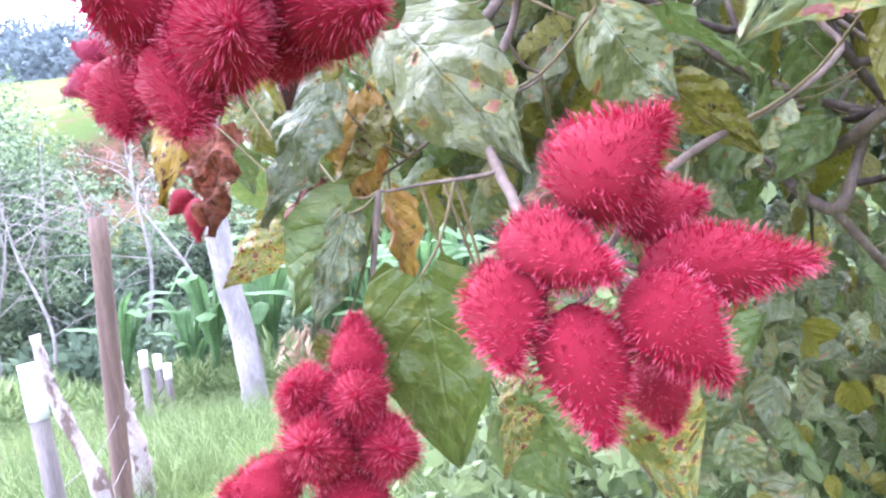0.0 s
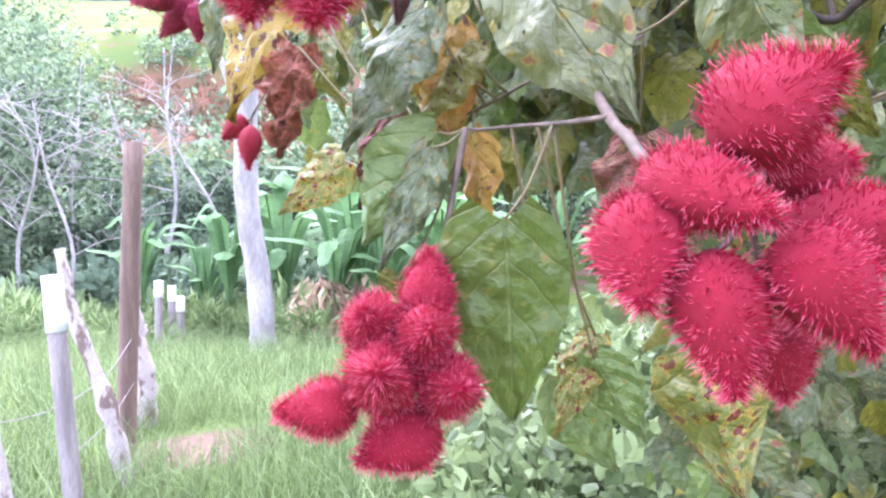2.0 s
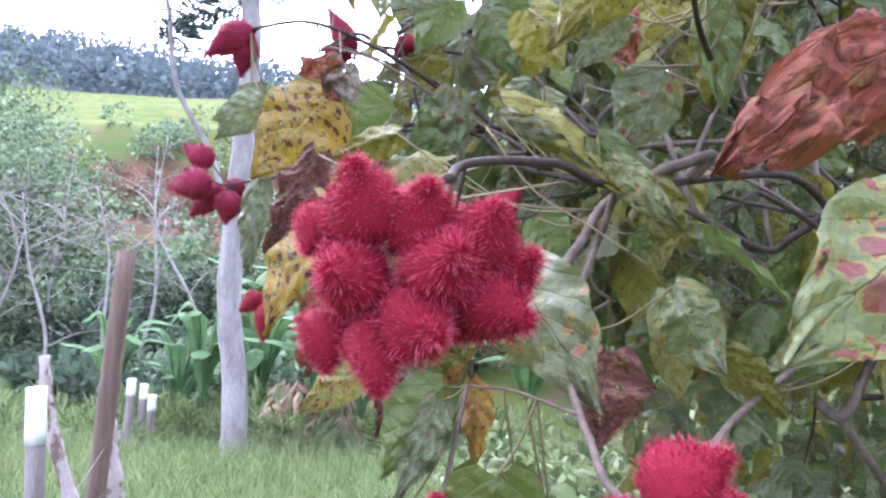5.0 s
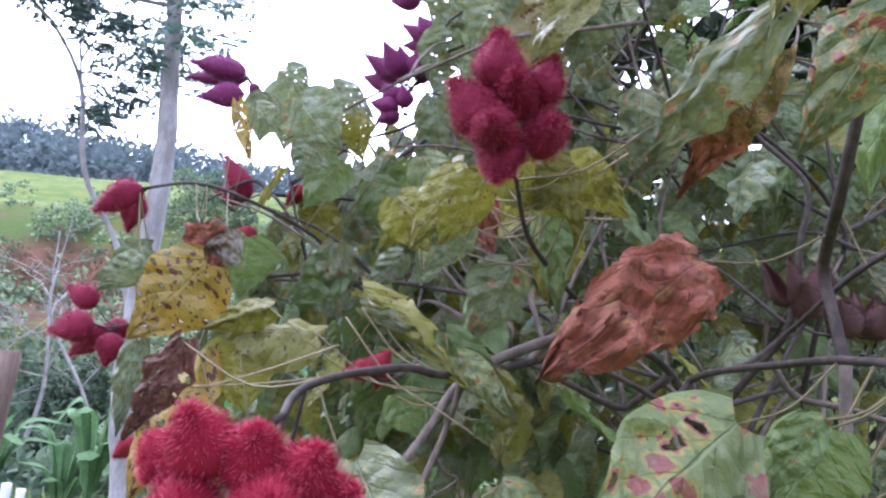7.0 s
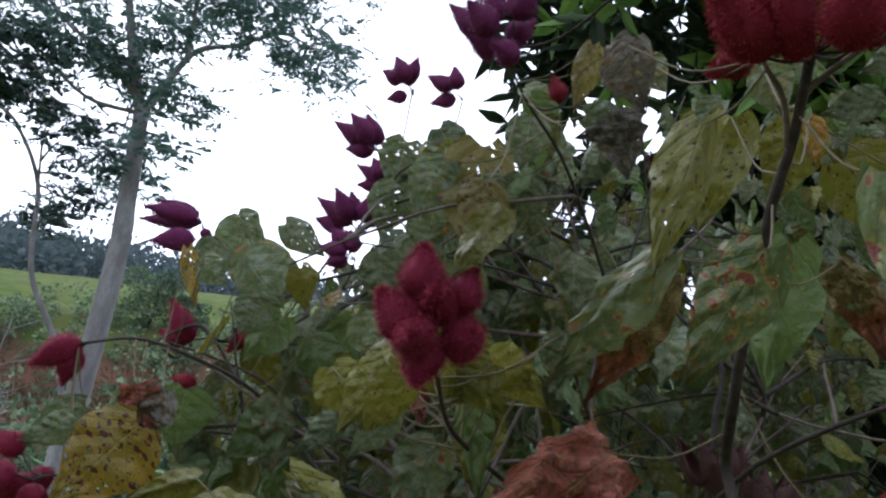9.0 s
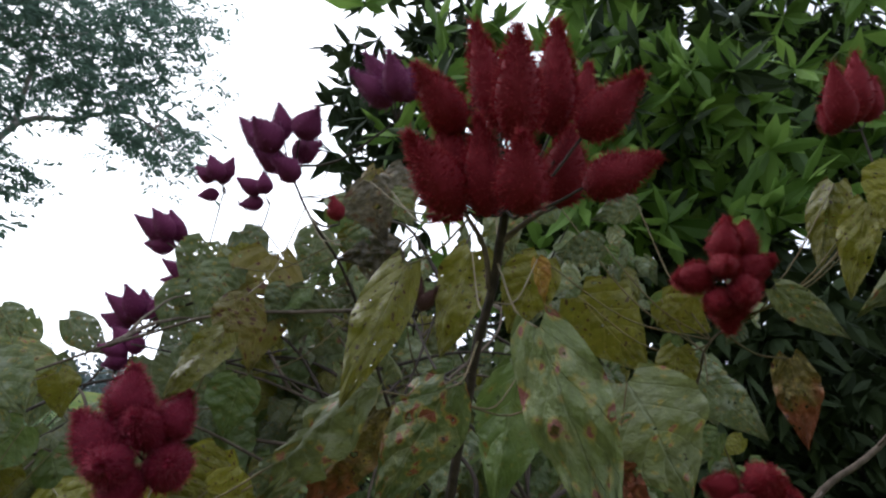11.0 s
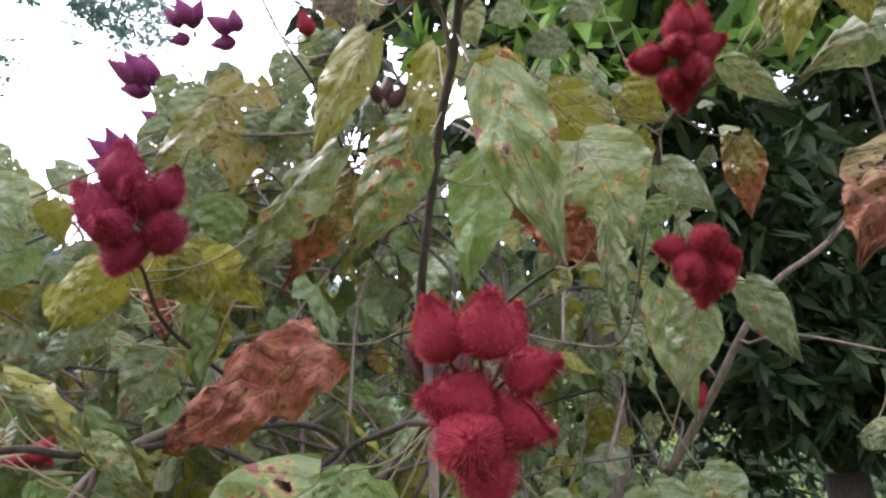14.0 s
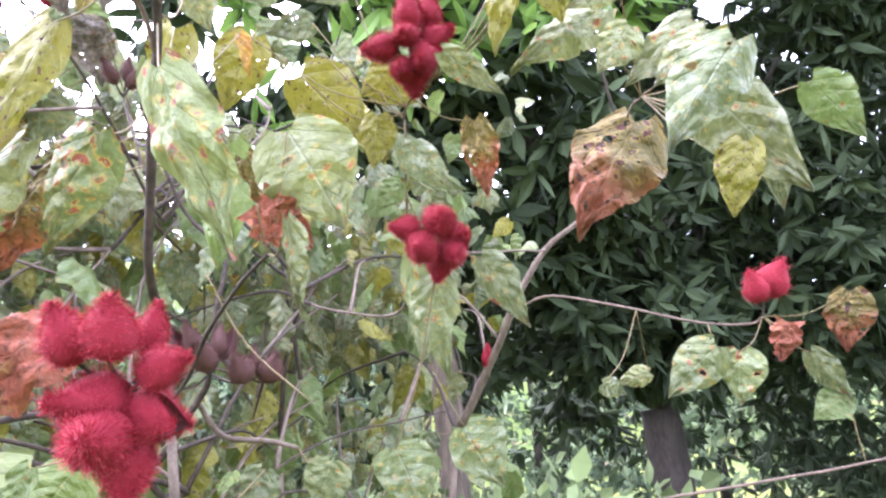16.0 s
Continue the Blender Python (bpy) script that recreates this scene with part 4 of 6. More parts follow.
pod_cluster("pair of crimson pods hanging from an arching twig", (-0.315, 0.816, 1.932), [
    ((-0.323, 0.817, 1.933), (-0.386, 0.821, 1.894), 0.041),
    ((-0.333, 0.829, 1.926), (-0.342, 0.840, 1.871), 0.039),
], 520, 4, 0.0)
pod_cluster("small cluster of purple-red pods against the sky", (-0.217, 1.132, 2.209), [
    ((-0.260, 1.131, 2.243), (-0.363, 1.120, 2.255), 0.044),
    ((-0.256, 1.118, 2.199), (-0.337, 1.110, 2.182), 0.045),
    ((-0.261, 1.170, 2.251), (-0.384, 1.184, 2.250), 0.038),
    ((-0.239, 1.134, 2.214), (-0.228, 1.135, 2.202), 0.024),
    ((-0.264, 1.159, 2.260), (-0.349, 1.163, 2.286), 0.036),
], 420, 1, 0.0)
pod_cluster("small pair of crimson pods on a thin twig", (-0.226, 1.122, 1.993), [
    ((-0.230, 1.121, 1.999), (-0.277, 1.112, 2.077), 0.046),
    ((-0.238, 1.142, 2.004), (-0.297, 1.156, 2.020), 0.040),
], 420, 4, 0.0)
pod_cluster("small crimson pod cluster among leaves", (-0.188, 1.031, 1.909), [
    ((-0.194, 1.031, 1.912), (-0.236, 1.034, 1.922), 0.031),
    ((-0.200, 1.053, 1.908), (-0.230, 1.061, 1.884), 0.032),
], 300, 3, 0.0)
pod_cluster("dark crimson pod cluster at the shrub's leafy edge", (-0.395, 1.012, 1.750), [
    ((-0.441, 1.041, 1.784), (-0.490, 1.041, 1.814), 0.040),
    ((-0.426, 0.995, 1.752), (-0.497, 1.005, 1.737), 0.049),
    ((-0.400, 1.015, 1.739), (-0.412, 1.026, 1.685), 0.043),
    ((-0.422, 1.046, 1.749), (-0.481, 1.061, 1.700), 0.041),
    ((-0.415, 1.064, 1.760), (-0.406, 1.070, 1.721), 0.036),
], 520, 4, 0.0)
pod_cluster("small purple-red pod cluster against the sky", (0.156, 1.688, 2.607), [
    ((0.143, 1.686, 2.621), (0.048, 1.684, 2.670), 0.055),
    ((0.132, 1.664, 2.628), (0.092, 1.651, 2.683), 0.054),
    ((0.151, 1.698, 2.642), (0.160, 1.685, 2.675), 0.049),
    ((0.123, 1.692, 2.613), (0.055, 1.703, 2.615), 0.040),
], 300, 1, 0.0)
pod_cluster("small dark red pods half hidden by leaves", (-0.120, 1.075, 2.019), [
    ((-0.124, 1.075, 2.018), (-0.160, 1.086, 1.981), 0.036),
    ((-0.120, 1.095, 2.022), (-0.094, 1.090, 2.033), 0.028),
], 300, 3, 0.0)
pod_cluster("dark crimson pods deep in the shrub", (0.020, 0.763, 1.683), [
    ((0.009, 0.762, 1.696), (0.029, 0.755, 1.724), 0.030),
    ((0.014, 0.781, 1.701), (-0.033, 0.788, 1.693), 0.030),
    ((0.018, 0.793, 1.689), (0.014, 0.797, 1.672), 0.023),
], 420, 3, 0.0)
pod_cluster("purple-red pod cluster on an upright twig", (0.091, 1.355, 2.560), [
    ((0.065, 1.358, 2.572), (-0.028, 1.365, 2.629), 0.050),
    ((0.071, 1.324, 2.565), (0.011, 1.312, 2.630), 0.051),
    ((0.082, 1.359, 2.581), (0.052, 1.334, 2.648), 0.057),
    ((0.080, 1.357, 2.564), (0.008, 1.385, 2.566), 0.050),
    ((0.085, 1.379, 2.587), (0.078, 1.355, 2.634), 0.043),
], 300, 1, 0.0)
pod_cluster("purple-red pod cluster on a slender twig", (0.175, 1.440, 2.784), [
    ((0.139, 1.437, 2.815), (0.083, 1.442, 2.847), 0.048),
    ((0.150, 1.414, 2.804), (0.113, 1.395, 2.866), 0.052),
    ((0.161, 1.445, 2.829), (0.175, 1.408, 2.885), 0.043),
    ((0.158, 1.456, 2.789), (0.104, 1.482, 2.781), 0.037),
    ((0.162, 1.461, 2.821), (0.151, 1.436, 2.874), 0.046),
], 300, 1, 0.0)
pod_cluster("small purple-red pod cluster on a slender twig", (0.269, 1.217, 2.657), [
    ((0.245, 1.215, 2.679), (0.180, 1.224, 2.710), 0.042),
    ((0.250, 1.192, 2.673), (0.236, 1.174, 2.716), 0.044),
    ((0.255, 1.231, 2.665), (0.198, 1.258, 2.656), 0.038),
], 300, 1, 0.0)
pod_cluster("upright cluster of purple-red pods on a twig tip", (0.236, 0.655, 2.381), [
    ((0.196, 0.660, 2.424), (0.137, 0.665, 2.482), 0.040),
    ((0.205, 0.627, 2.412), (0.153, 0.597, 2.439), 0.048),
    ((0.212, 0.652, 2.449), (0.191, 0.630, 2.504), 0.037),
    ((0.229, 0.617, 2.435), (0.246, 0.568, 2.467), 0.047),
    ((0.239, 0.651, 2.431), (0.270, 0.637, 2.455), 0.042),
    ((0.233, 0.624, 2.374), (0.193, 0.602, 2.379), 0.041),
    ((0.217, 0.670, 2.413), (0.169, 0.660, 2.422), 0.043),
], 420, 1, 0.0)
pod_cluster("dark red pod cluster behind a larger one", (0.332, 0.446, 2.384), [
    ((0.321, 0.440, 2.401), (0.258, 0.443, 2.443), 0.038),
    ((0.328, 0.450, 2.424), (0.274, 0.440, 2.481), 0.036),
    ((0.327, 0.418, 2.393), (0.292, 0.381, 2.442), 0.042),
    ((0.341, 0.447, 2.419), (0.345, 0.416, 2.472), 0.036),
], 420, 1, 0.0)
pod_cluster("single crimson pod on a thin twig", (0.310, 0.629, 2.309), [
    ((0.308, 0.627, 2.314), (0.291, 0.615, 2.348), 0.028),
], 300, 3, 0.0)
pod_cluster("purple-red pod cluster at the shrub's outer edge", (0.071, 1.362, 2.342), [
    ((0.046, 1.363, 2.359), (-0.045, 1.366, 2.420), 0.049),
    ((0.043, 1.340, 2.357), (-0.002, 1.298, 2.423), 0.048),
    ((0.056, 1.375, 2.373), (0.034, 1.347, 2.439), 0.052),
    ((0.074, 1.339, 2.359), (0.075, 1.307, 2.416), 0.049),
    ((0.027, 1.385, 2.354), (-0.044, 1.400, 2.379), 0.043),
    ((0.089, 1.377, 2.368), (0.098, 1.351, 2.407), 0.041),
], 300, 1, 0.0)
pod_cluster("dark purple pods half hidden by leaves", (0.059, 1.265, 2.241), [
    ((0.039, 1.266, 2.254), (-0.024, 1.282, 2.270), 0.043),
    ((0.041, 1.279, 2.272), (-0.003, 1.274, 2.313), 0.046),
    ((0.056, 1.269, 2.258), (0.040, 1.249, 2.305), 0.039),
    ((0.032, 1.274, 2.244), (-0.007, 1.297, 2.232), 0.043),
], 300, 1, 0.0)
far_cluster("single crimson pod low on a branch", (1.167, 0.817, 1.753), (-0.119, -0.299, 0.947), 0.053, 1, 3)
pod_cluster("crimson pods behind a curled dry leaf", (-0.328, 0.988, 1.577), [
    ((-0.341, 1.008, 1.577), (-0.376, 1.004, 1.549), 0.035),
    ((-0.329, 0.987, 1.566), (-0.333, 0.981, 1.505), 0.036),
], 420, 3, 0.0)
pod_cluster("dry dark brown open pods on a branch", (0.522, 0.629, 1.777), [
    ((0.499, 0.617, 1.796), (0.465, 0.600, 1.856), 0.036, 0.5),
    ((0.541, 0.633, 1.800), (0.553, 0.631, 1.857), 0.032, 0.5),
    ((0.520, 0.618, 1.783), (0.493, 0.583, 1.819), 0.037, 0.0),
], 520, 2)
pod_cluster("dry brown open pod on a branch", (0.587, 0.633, 1.768), [
    ((0.576, 0.625, 1.766), (0.549, 0.600, 1.804), 0.042, 0.0),
    ((0.601, 0.641, 1.776), (0.612, 0.641, 1.823), 0.034, 0.5),
    ((0.611, 0.630, 1.773), (0.620, 0.612, 1.806), 0.040, 0.0),
], 520, 2)
far_cluster("dark dried pod hanging under a cluster", (-0.069, 0.397, 1.603), (-0.139, -0.051, -0.989), 0.023, 1, 2)
far_cluster("dark round dried pods among leaves", (0.374, 0.457, 2.108), (-0.119, -0.299, 0.947), 0.034, 3, 2)

# ---- leaves that stand out ----
hero_leaf("fresh", (-0.016, 0.424, 1.463), (-0.009, 0.452, 1.334), 0.083, (-0.03, -0.98, -0.21), 0)
hero_leaf("pale", (-0.008, 0.453, 1.619), (0.052, 0.395, 1.515), 0.082, (-0.42, -0.88, 0.24), 1)
hero_leaf("grey", (-0.064, 0.485, 1.597), (-0.118, 0.477, 1.506), 0.051, (-0.26, -0.94, 0.23), 1)
hero_leaf("green", (-0.056, 0.493, 1.518), (-0.106, 0.475, 1.444), 0.067, (0.50, -0.85, -0.14))
hero_leaf("grey", (-0.062, 0.480, 1.507), (-0.092, 0.452, 1.430), 0.040, (-0.05, -0.93, 0.37))
hero_leaf("yellow", (-0.046, 0.520, 1.593), (-0.051, 0.527, 1.497), 0.052, (-0.03, -1.00, -0.07))
hero_leaf("olive", (-0.035, 0.503, 1.581), (-0.072, 0.498, 1.523), 0.037, (-0.61, -0.66, 0.44))
hero_leaf("brown", (-0.094, 0.538, 1.535), (-0.115, 0.533, 1.465), 0.039, (-0.25, -0.96, 0.14))
hero_leaf("yellow", (-0.033, 0.517, 1.519), (-0.027, 0.514, 1.442), 0.033, (-0.69, -0.73, -0.02))
hero_leaf("yspot", (-0.197, 0.691, 1.709), (-0.244, 0.638, 1.540), 0.084, (-0.20, -0.92, 0.35), 0)
hero_leaf("blight", (-0.151, 0.683, 1.507), (-0.214, 0.677, 1.456), 0.050, (-0.12, -0.96, 0.26))
hero_leaf("grey", (-0.293, 0.776, 1.720), (-0.304, 0.773, 1.601), 0.044, (-0.07, -1.00, 0.03))
hero_leaf("mottle", (0.108, 0.420, 1.606), (0.142, 0.399, 1.543), 0.058, (-0.33, -0.93, 0.14))
hero_leaf("olive", (0.153, 0.441, 1.558), (0.203, 0.438, 1.509), 0.040, (-0.54, -0.66, -0.52))
hero_leaf("brown", (0.136, 0.730, 1.530), (0.119, 0.719, 1.413), 0.092, (-0.41, -0.90, 0.14))
hero_leaf("olive", (0.117, 0.519, 1.697), (0.129, 0.518, 1.615), 0.055, (-0.78, -0.61, -0.11))
hero_leaf("blight", (0.109, 0.454, 1.373), (0.138, 0.449, 1.278), 0.078, (-0.31, -0.95, -0.05))
hero_leaf("blight", (0.047, 0.478, 1.383), (0.020, 0.474, 1.314), 0.035, (-0.59, -0.76, 0.27))
hero_leaf("green", (0.030, 0.510, 1.347), (0.068, 0.507, 1.277), 0.057, (0.35, -0.90, 0.24))
hero_leaf("green", (0.044, 0.466, 1.371), (0.078, 0.463, 1.317), 0.044, (-0.26, -0.96, -0.11))
hero_leaf("dry", (-0.174, 0.604, 1.597), (-0.192, 0.599, 1.506), 0.046, (-0.03, -1.00, 0.06))
hero_leaf("olive", (-0.083, 0.480, 1.421), (-0.096, 0.479, 1.411), 0.027, (0.01, -1.00, 0.04))
hero_leaf("dry", (0.303, 0.449, 1.810), (0.147, 0.441, 1.695), 0.098, (-0.10, -0.97, 0.21), 1)
hero_leaf("hero", (0.285, 0.363, 1.666), (0.146, 0.329, 1.557), 0.124, (0.03, -0.96, 0.27), 3)
hero_leaf("olive", (-0.010, 0.555, 1.774), (0.093, 0.497, 1.684), 0.037, (-0.61, -0.77, -0.21))
hero_leaf("pale", (0.081, 0.497, 1.711), (0.142, 0.497, 1.653), 0.035, (-0.17, -0.97, -0.18))
hero_leaf("yspot", (-0.210, 0.740, 1.821), (-0.296, 0.744, 1.721), 0.117, (0.10, -0.99, -0.13), 1)
hero_leaf("tan", (-0.191, 0.752, 1.869), (-0.234, 0.770, 1.802), 0.061, (-0.04, -0.97, -0.23))
hero_leaf("grey", (-0.290, 0.749, 1.818), (-0.353, 0.761, 1.794), 0.046, (-0.06, -0.96, -0.29))
hero_leaf("brown", (-0.177, 0.521, 1.714), (-0.215, 0.506, 1.623), 0.043, (0.03, -0.99, 0.15))
hero_leaf("olive", (0.071, 0.484, 1.888), (0.034, 0.502, 1.816), 0.047, (-0.23, -0.97, -0.12))
hero_leaf("grey", (0.087, 0.492, 1.838), (0.044, 0.506, 1.790), 0.042, (0.15, -0.91, -0.39))
hero_leaf("olive", (-0.115, 0.646, 1.761), (-0.191, 0.660, 1.734), 0.039, (-0.17, -0.99, -0.01))
hero_leaf("olive", (0.150, 0.336, 2.008), (0.111, 0.352, 1.944), 0.045, (-0.36, -0.93, -0.02))
hero_leaf("yspot", (-0.255, 1.059, 2.160), (-0.223, 1.075, 2.052), 0.036, (0.11, -0.99, -0.12))
hero_leaf("hero", (0.340, 0.105, 1.966), (0.393, 0.099, 1.813), 0.063, (-0.64, -0.75, -0.19), 1)
hero_leaf("pale", (0.479, 0.193, 1.971), (0.536, 0.195, 1.875), 0.109, (-0.41, -0.87, -0.26), 1)
hero_leaf("pale", (0.443, 0.116, 1.855), (0.465, 0.136, 1.773), 0.023, (-0.78, -0.52, -0.34))
hero_leaf("dry", (0.457, 0.225, 1.904), (0.510, 0.216, 1.861), 0.055, (-0.44, -0.82, -0.36))
hero_leaf("olive", (0.275, 0.207, 2.045), (0.231, 0.210, 1.920), 0.046, (-0.18, -0.98, 0.04), 0)
hero_leaf("pale", (0.258, 0.252, 1.950), (0.200, 0.356, 1.855), 0.050, (-0.79, -0.59, -0.16))
hero_leaf("dryy", (0.287, 0.298, 1.946), (0.242, 0.372, 1.845), 0.046, (-0.61, -0.74, -0.27))
hero_leaf("speck", (0.250, 0.869, 2.353), (0.248, 0.926, 2.150), 0.151, (-0.10, -0.96, -0.27), 0)
hero_leaf("rust", (0.308, 0.189, 1.940), (0.282, 0.268, 1.853), 0.062, (-0.56, -0.69, -0.46), 0)
hero_leaf("green", (0.483, 0.393, 2.035), (0.491, 0.470, 1.890), 0.086, (-0.44, -0.78, -0.44))
hero_leaf("olive", (0.418, 0.384, 2.174), (0.408, 0.450, 2.061), 0.080, (-0.65, -0.68, -0.34))
hero_leaf("olive", (0.513, 0.382, 2.184), (0.493, 0.436, 2.101), 0.074, (-0.43, -0.80, -0.42))
hero_leaf("yellow", (0.486, 0.349, 2.163), (0.505, 0.367, 2.116), 0.029, (-0.69, -0.53, -0.49))
hero_leaf("olive", (0.606, 0.445, 2.178), (0.711, 0.451, 2.091), 0.105, (-0.40, -0.75, -0.53))
hero_leaf("olive", (0.689, 0.303, 2.149), (0.646, 0.343, 2.107), 0.049, (-0.48, -0.82, -0.30))
hero_leaf("tan", (0.352, 0.465, 2.202), (0.281, 0.503, 2.186), 0.045, (-0.31, -0.80, -0.51))
hero_leaf("tan", (0.266, 0.313, 2.188), (0.302, 0.352, 2.141), 0.057, (-0.26, -0.63, -0.73))
hero_leaf("grey", (0.592, 0.362, 2.213), (0.536, 0.392, 2.200), 0.044, (-0.33, -0.82, -0.47))
hero_leaf("grey", (0.653, 0.363, 2.292), (0.600, 0.397, 2.270), 0.044, (-0.33, -0.82, -0.47))
hero_leaf("dryy", (1.009, 0.196, 2.070), (0.914, 0.249, 1.905), 0.140, (-0.69, -0.70, 0.17), 0)
hero_leaf("mottle", (0.801, 0.322, 1.890), (0.859, 0.304, 1.792), 0.059, (-0.75, -0.56, -0.34))
hero_leaf("grey", (0.699, 0.329, 2.038), (0.768, 0.318, 1.979), 0.053, (-0.51, -0.72, -0.47))
hero_leaf("dryy", (0.781, 0.278, 2.068), (0.809, 0.302, 1.969), 0.054, (-0.68, -0.64, -0.35))
hero_leaf("mottle", (0.763, 0.428, 1.906), (0.829, 0.462, 1.734), 0.072, (-0.58, -0.73, -0.36))
hero_leaf("pale", (0.672, 0.185, 2.097), (0.744, 0.169, 2.049), 0.038, (-0.52, -0.64, -0.57))
hero_leaf("pale", (0.843, 0.086, 2.143), (0.748, 0.158, 2.073), 0.063, (-0.62, -0.78, 0.04))
hero_leaf("pale", (0.840, 0.050, 2.099), (0.811, 0.083, 2.048), 0.056, (-0.65, -0.75, -0.11))
hero_leaf("pale", (0.820, 0.040, 2.150), (0.769, 0.077, 2.117), 0.043, (-0.42, -0.86, -0.30))
hero_leaf("olive", (0.708, 0.091, 2.159), (0.701, 0.128, 2.068), 0.040, (-0.81, -0.56, -0.17))
hero_leaf("olive", (0.731, 0.070, 2.184), (0.766, 0.076, 2.123), 0.051, (-0.74, -0.47, -0.47))
hero_leaf("pale", (0.865, -0.009, 2.005), (0.927, -0.070, 1.868), 0.088, (-0.88, -0.43, -0.21))
hero_leaf("pale", (0.892, 0.004, 2.094), (0.832, 0.065, 2.027), 0.060, (-0.66, -0.74, -0.08))
hero_leaf("green", (1.007, -0.053, 2.014), (1.064, -0.072, 1.946), 0.059, (-0.75, -0.44, -0.50))
hero_leaf("mottle", (0.938, -0.038, 1.933), (0.947, -0.024, 1.863), 0.033, (-0.86, -0.47, -0.21))
hero_leaf("mottle", (1.239, 0.294, 1.757), (1.178, 0.358, 1.682), 0.084, (-0.75, -0.67, 0.04))
hero_leaf("mottle", (1.271, 0.275, 1.745), (1.277, 0.296, 1.658), 0.077, (-0.83, -0.53, -0.19))
hero_leaf("mottle", (1.366, 0.213, 1.731), (1.431, 0.193, 1.645), 0.049, (-0.69, -0.61, -0.38))
hero_leaf("dryy", (1.412, 0.155, 1.823), (1.416, 0.181, 1.726), 0.077, (-0.89, -0.42, -0.15))
hero_leaf("dry", (1.333, 0.221, 1.784), (1.325, 0.244, 1.723), 0.049, (-0.86, -0.50, -0.08))
hero_leaf("green", (1.419, 0.198, 1.660), (1.376, 0.238, 1.625), 0.059, (-0.74, -0.65, 0.17))
hero_leaf("pale", (1.429, 0.600, 1.738), (1.371, 0.645, 1.722), 0.048, (-0.61, -0.79, 0.01))
hero_leaf("grey", (-0.125, 0.860, 2.097), (-0.057, 0.861, 2.024), 0.091, (-0.16, -0.97, -0.16))
hero_leaf("grey", (-0.200, 0.923, 2.104), (-0.155, 0.924, 2.061), 0.052, (-0.13, -0.98, -0.14))
hero_leaf("grey", (-0.098, 0.864, 2.032), (-0.121, 0.871, 1.974), 0.066, (0.15, -0.97, -0.18))
hero_leaf("mottle", (0.147, 0.575, 1.816), (0.102, 0.586, 1.730), 0.071, (-0.13, -0.99, -0.07))
hero_leaf("olive", (0.193, 0.507, 1.883), (0.181, 0.542, 1.767), 0.037, (-0.44, -0.87, -0.22))
hero_leaf("olive", (0.130, 0.454, 1.886), (0.176, 0.454, 1.842), 0.050, (-0.29, -0.91, -0.31))
hero_leaf("olive", (0.184, 0.471, 1.896), (0.240, 0.471, 1.851), 0.042, (-0.30, -0.88, -0.36))
hero_leaf("dry", (0.129, 0.682, 1.922), (0.145, 0.688, 1.847), 0.048, (-0.21, -0.97, -0.12))
hero_leaf("green", (-0.046, 0.934, 1.856), (-0.122, 0.946, 1.794), 0.078, (0.02, -0.98, -0.21))
hero_leaf("grey", (0.039, 0.754, 1.852), (-0.011, 0.763, 1.800), 0.044, (0.00, -0.99, -0.17))
hero_leaf("fresh", (0.309, 0.285, 1.669), (0.270, 0.294, 1.610), 0.068, (-0.46, -0.87, 0.18), 1)
hero_leaf("mottle", (0.278, 0.317, 1.609), (0.296, 0.323, 1.525), 0.078, (-0.64, -0.75, -0.19))
hero_leaf("rust", (0.301, 0.292, 1.611), (0.306, 0.299, 1.531), 0.059, (-0.58, -0.81, -0.11))
hero_leaf("olive", (0.254, 0.354, 1.606), (0.240, 0.364, 1.507), 0.048, (-0.75, -0.66, 0.03))
hero_leaf("grey", (0.281, 0.847, 2.287), (0.260, 0.876, 2.230), 0.070, (-0.11, -0.90, -0.41))
hero_leaf("grey", (-0.230, 1.562, 2.408), (-0.240, 1.647, 2.261), 0.130, (0.16, -0.85, -0.50))
hero_leaf("grey", (-0.120, 1.523, 2.398), (-0.008, 1.521, 2.320), 0.088, (-0.14, -0.98, -0.17))
hero_leaf("grey", (-0.124, 1.451, 2.280), (-0.135, 1.534, 2.136), 0.147, (0.12, -0.85, -0.51))
hero_leaf("grey", (0.145, 1.210, 2.520), (0.120, 1.277, 2.416), 0.122, (-0.04, -0.84, -0.54))
hero_leaf("grey", (0.211, 1.170, 2.544), (0.279, 1.185, 2.465), 0.097, (-0.18, -0.92, -0.34))
hero_leaf("grey", (0.126, 1.151, 2.386), (0.104, 1.217, 2.283), 0.113, (-0.03, -0.85, -0.53))
hero_leaf("mottle", (0.196, 1.010, 2.338), (0.186, 1.067, 2.243), 0.115, (-0.07, -0.86, -0.50))
hero_leaf("grey", (0.314, 0.798, 2.384), (0.308, 0.845, 2.303), 0.084, (-0.15, -0.86, -0.49))
hero_leaf("mottle", (0.320, 0.847, 2.292), (0.310, 0.899, 2.204), 0.096, (-0.17, -0.86, -0.49))
hero_leaf("grey", (0.161, 0.966, 2.192), (0.159, 1.026, 2.084), 0.106, (-0.04, -0.87, -0.49))
hero_leaf("green", (0.226, 0.842, 2.116), (0.221, 0.891, 2.030), 0.087, (-0.10, -0.87, -0.49))
hero_leaf("mottle", (-0.101, 1.270, 2.085), (-0.116, 1.341, 1.967), 0.121, (0.10, -0.85, -0.52))
hero_leaf("olive", (0.057, 0.867, 1.943), (0.008, 0.919, 1.883), 0.066, (-0.22, -0.81, -0.53))
hero_leaf("olive", (0.202, 0.720, 1.977), (0.175, 0.773, 1.900), 0.078, (-0.19, -0.84, -0.51))
hero_leaf("grey", (-0.191, 1.154, 2.272), (-0.140, 1.161, 2.226), 0.071, (-0.03, -0.98, -0.20))
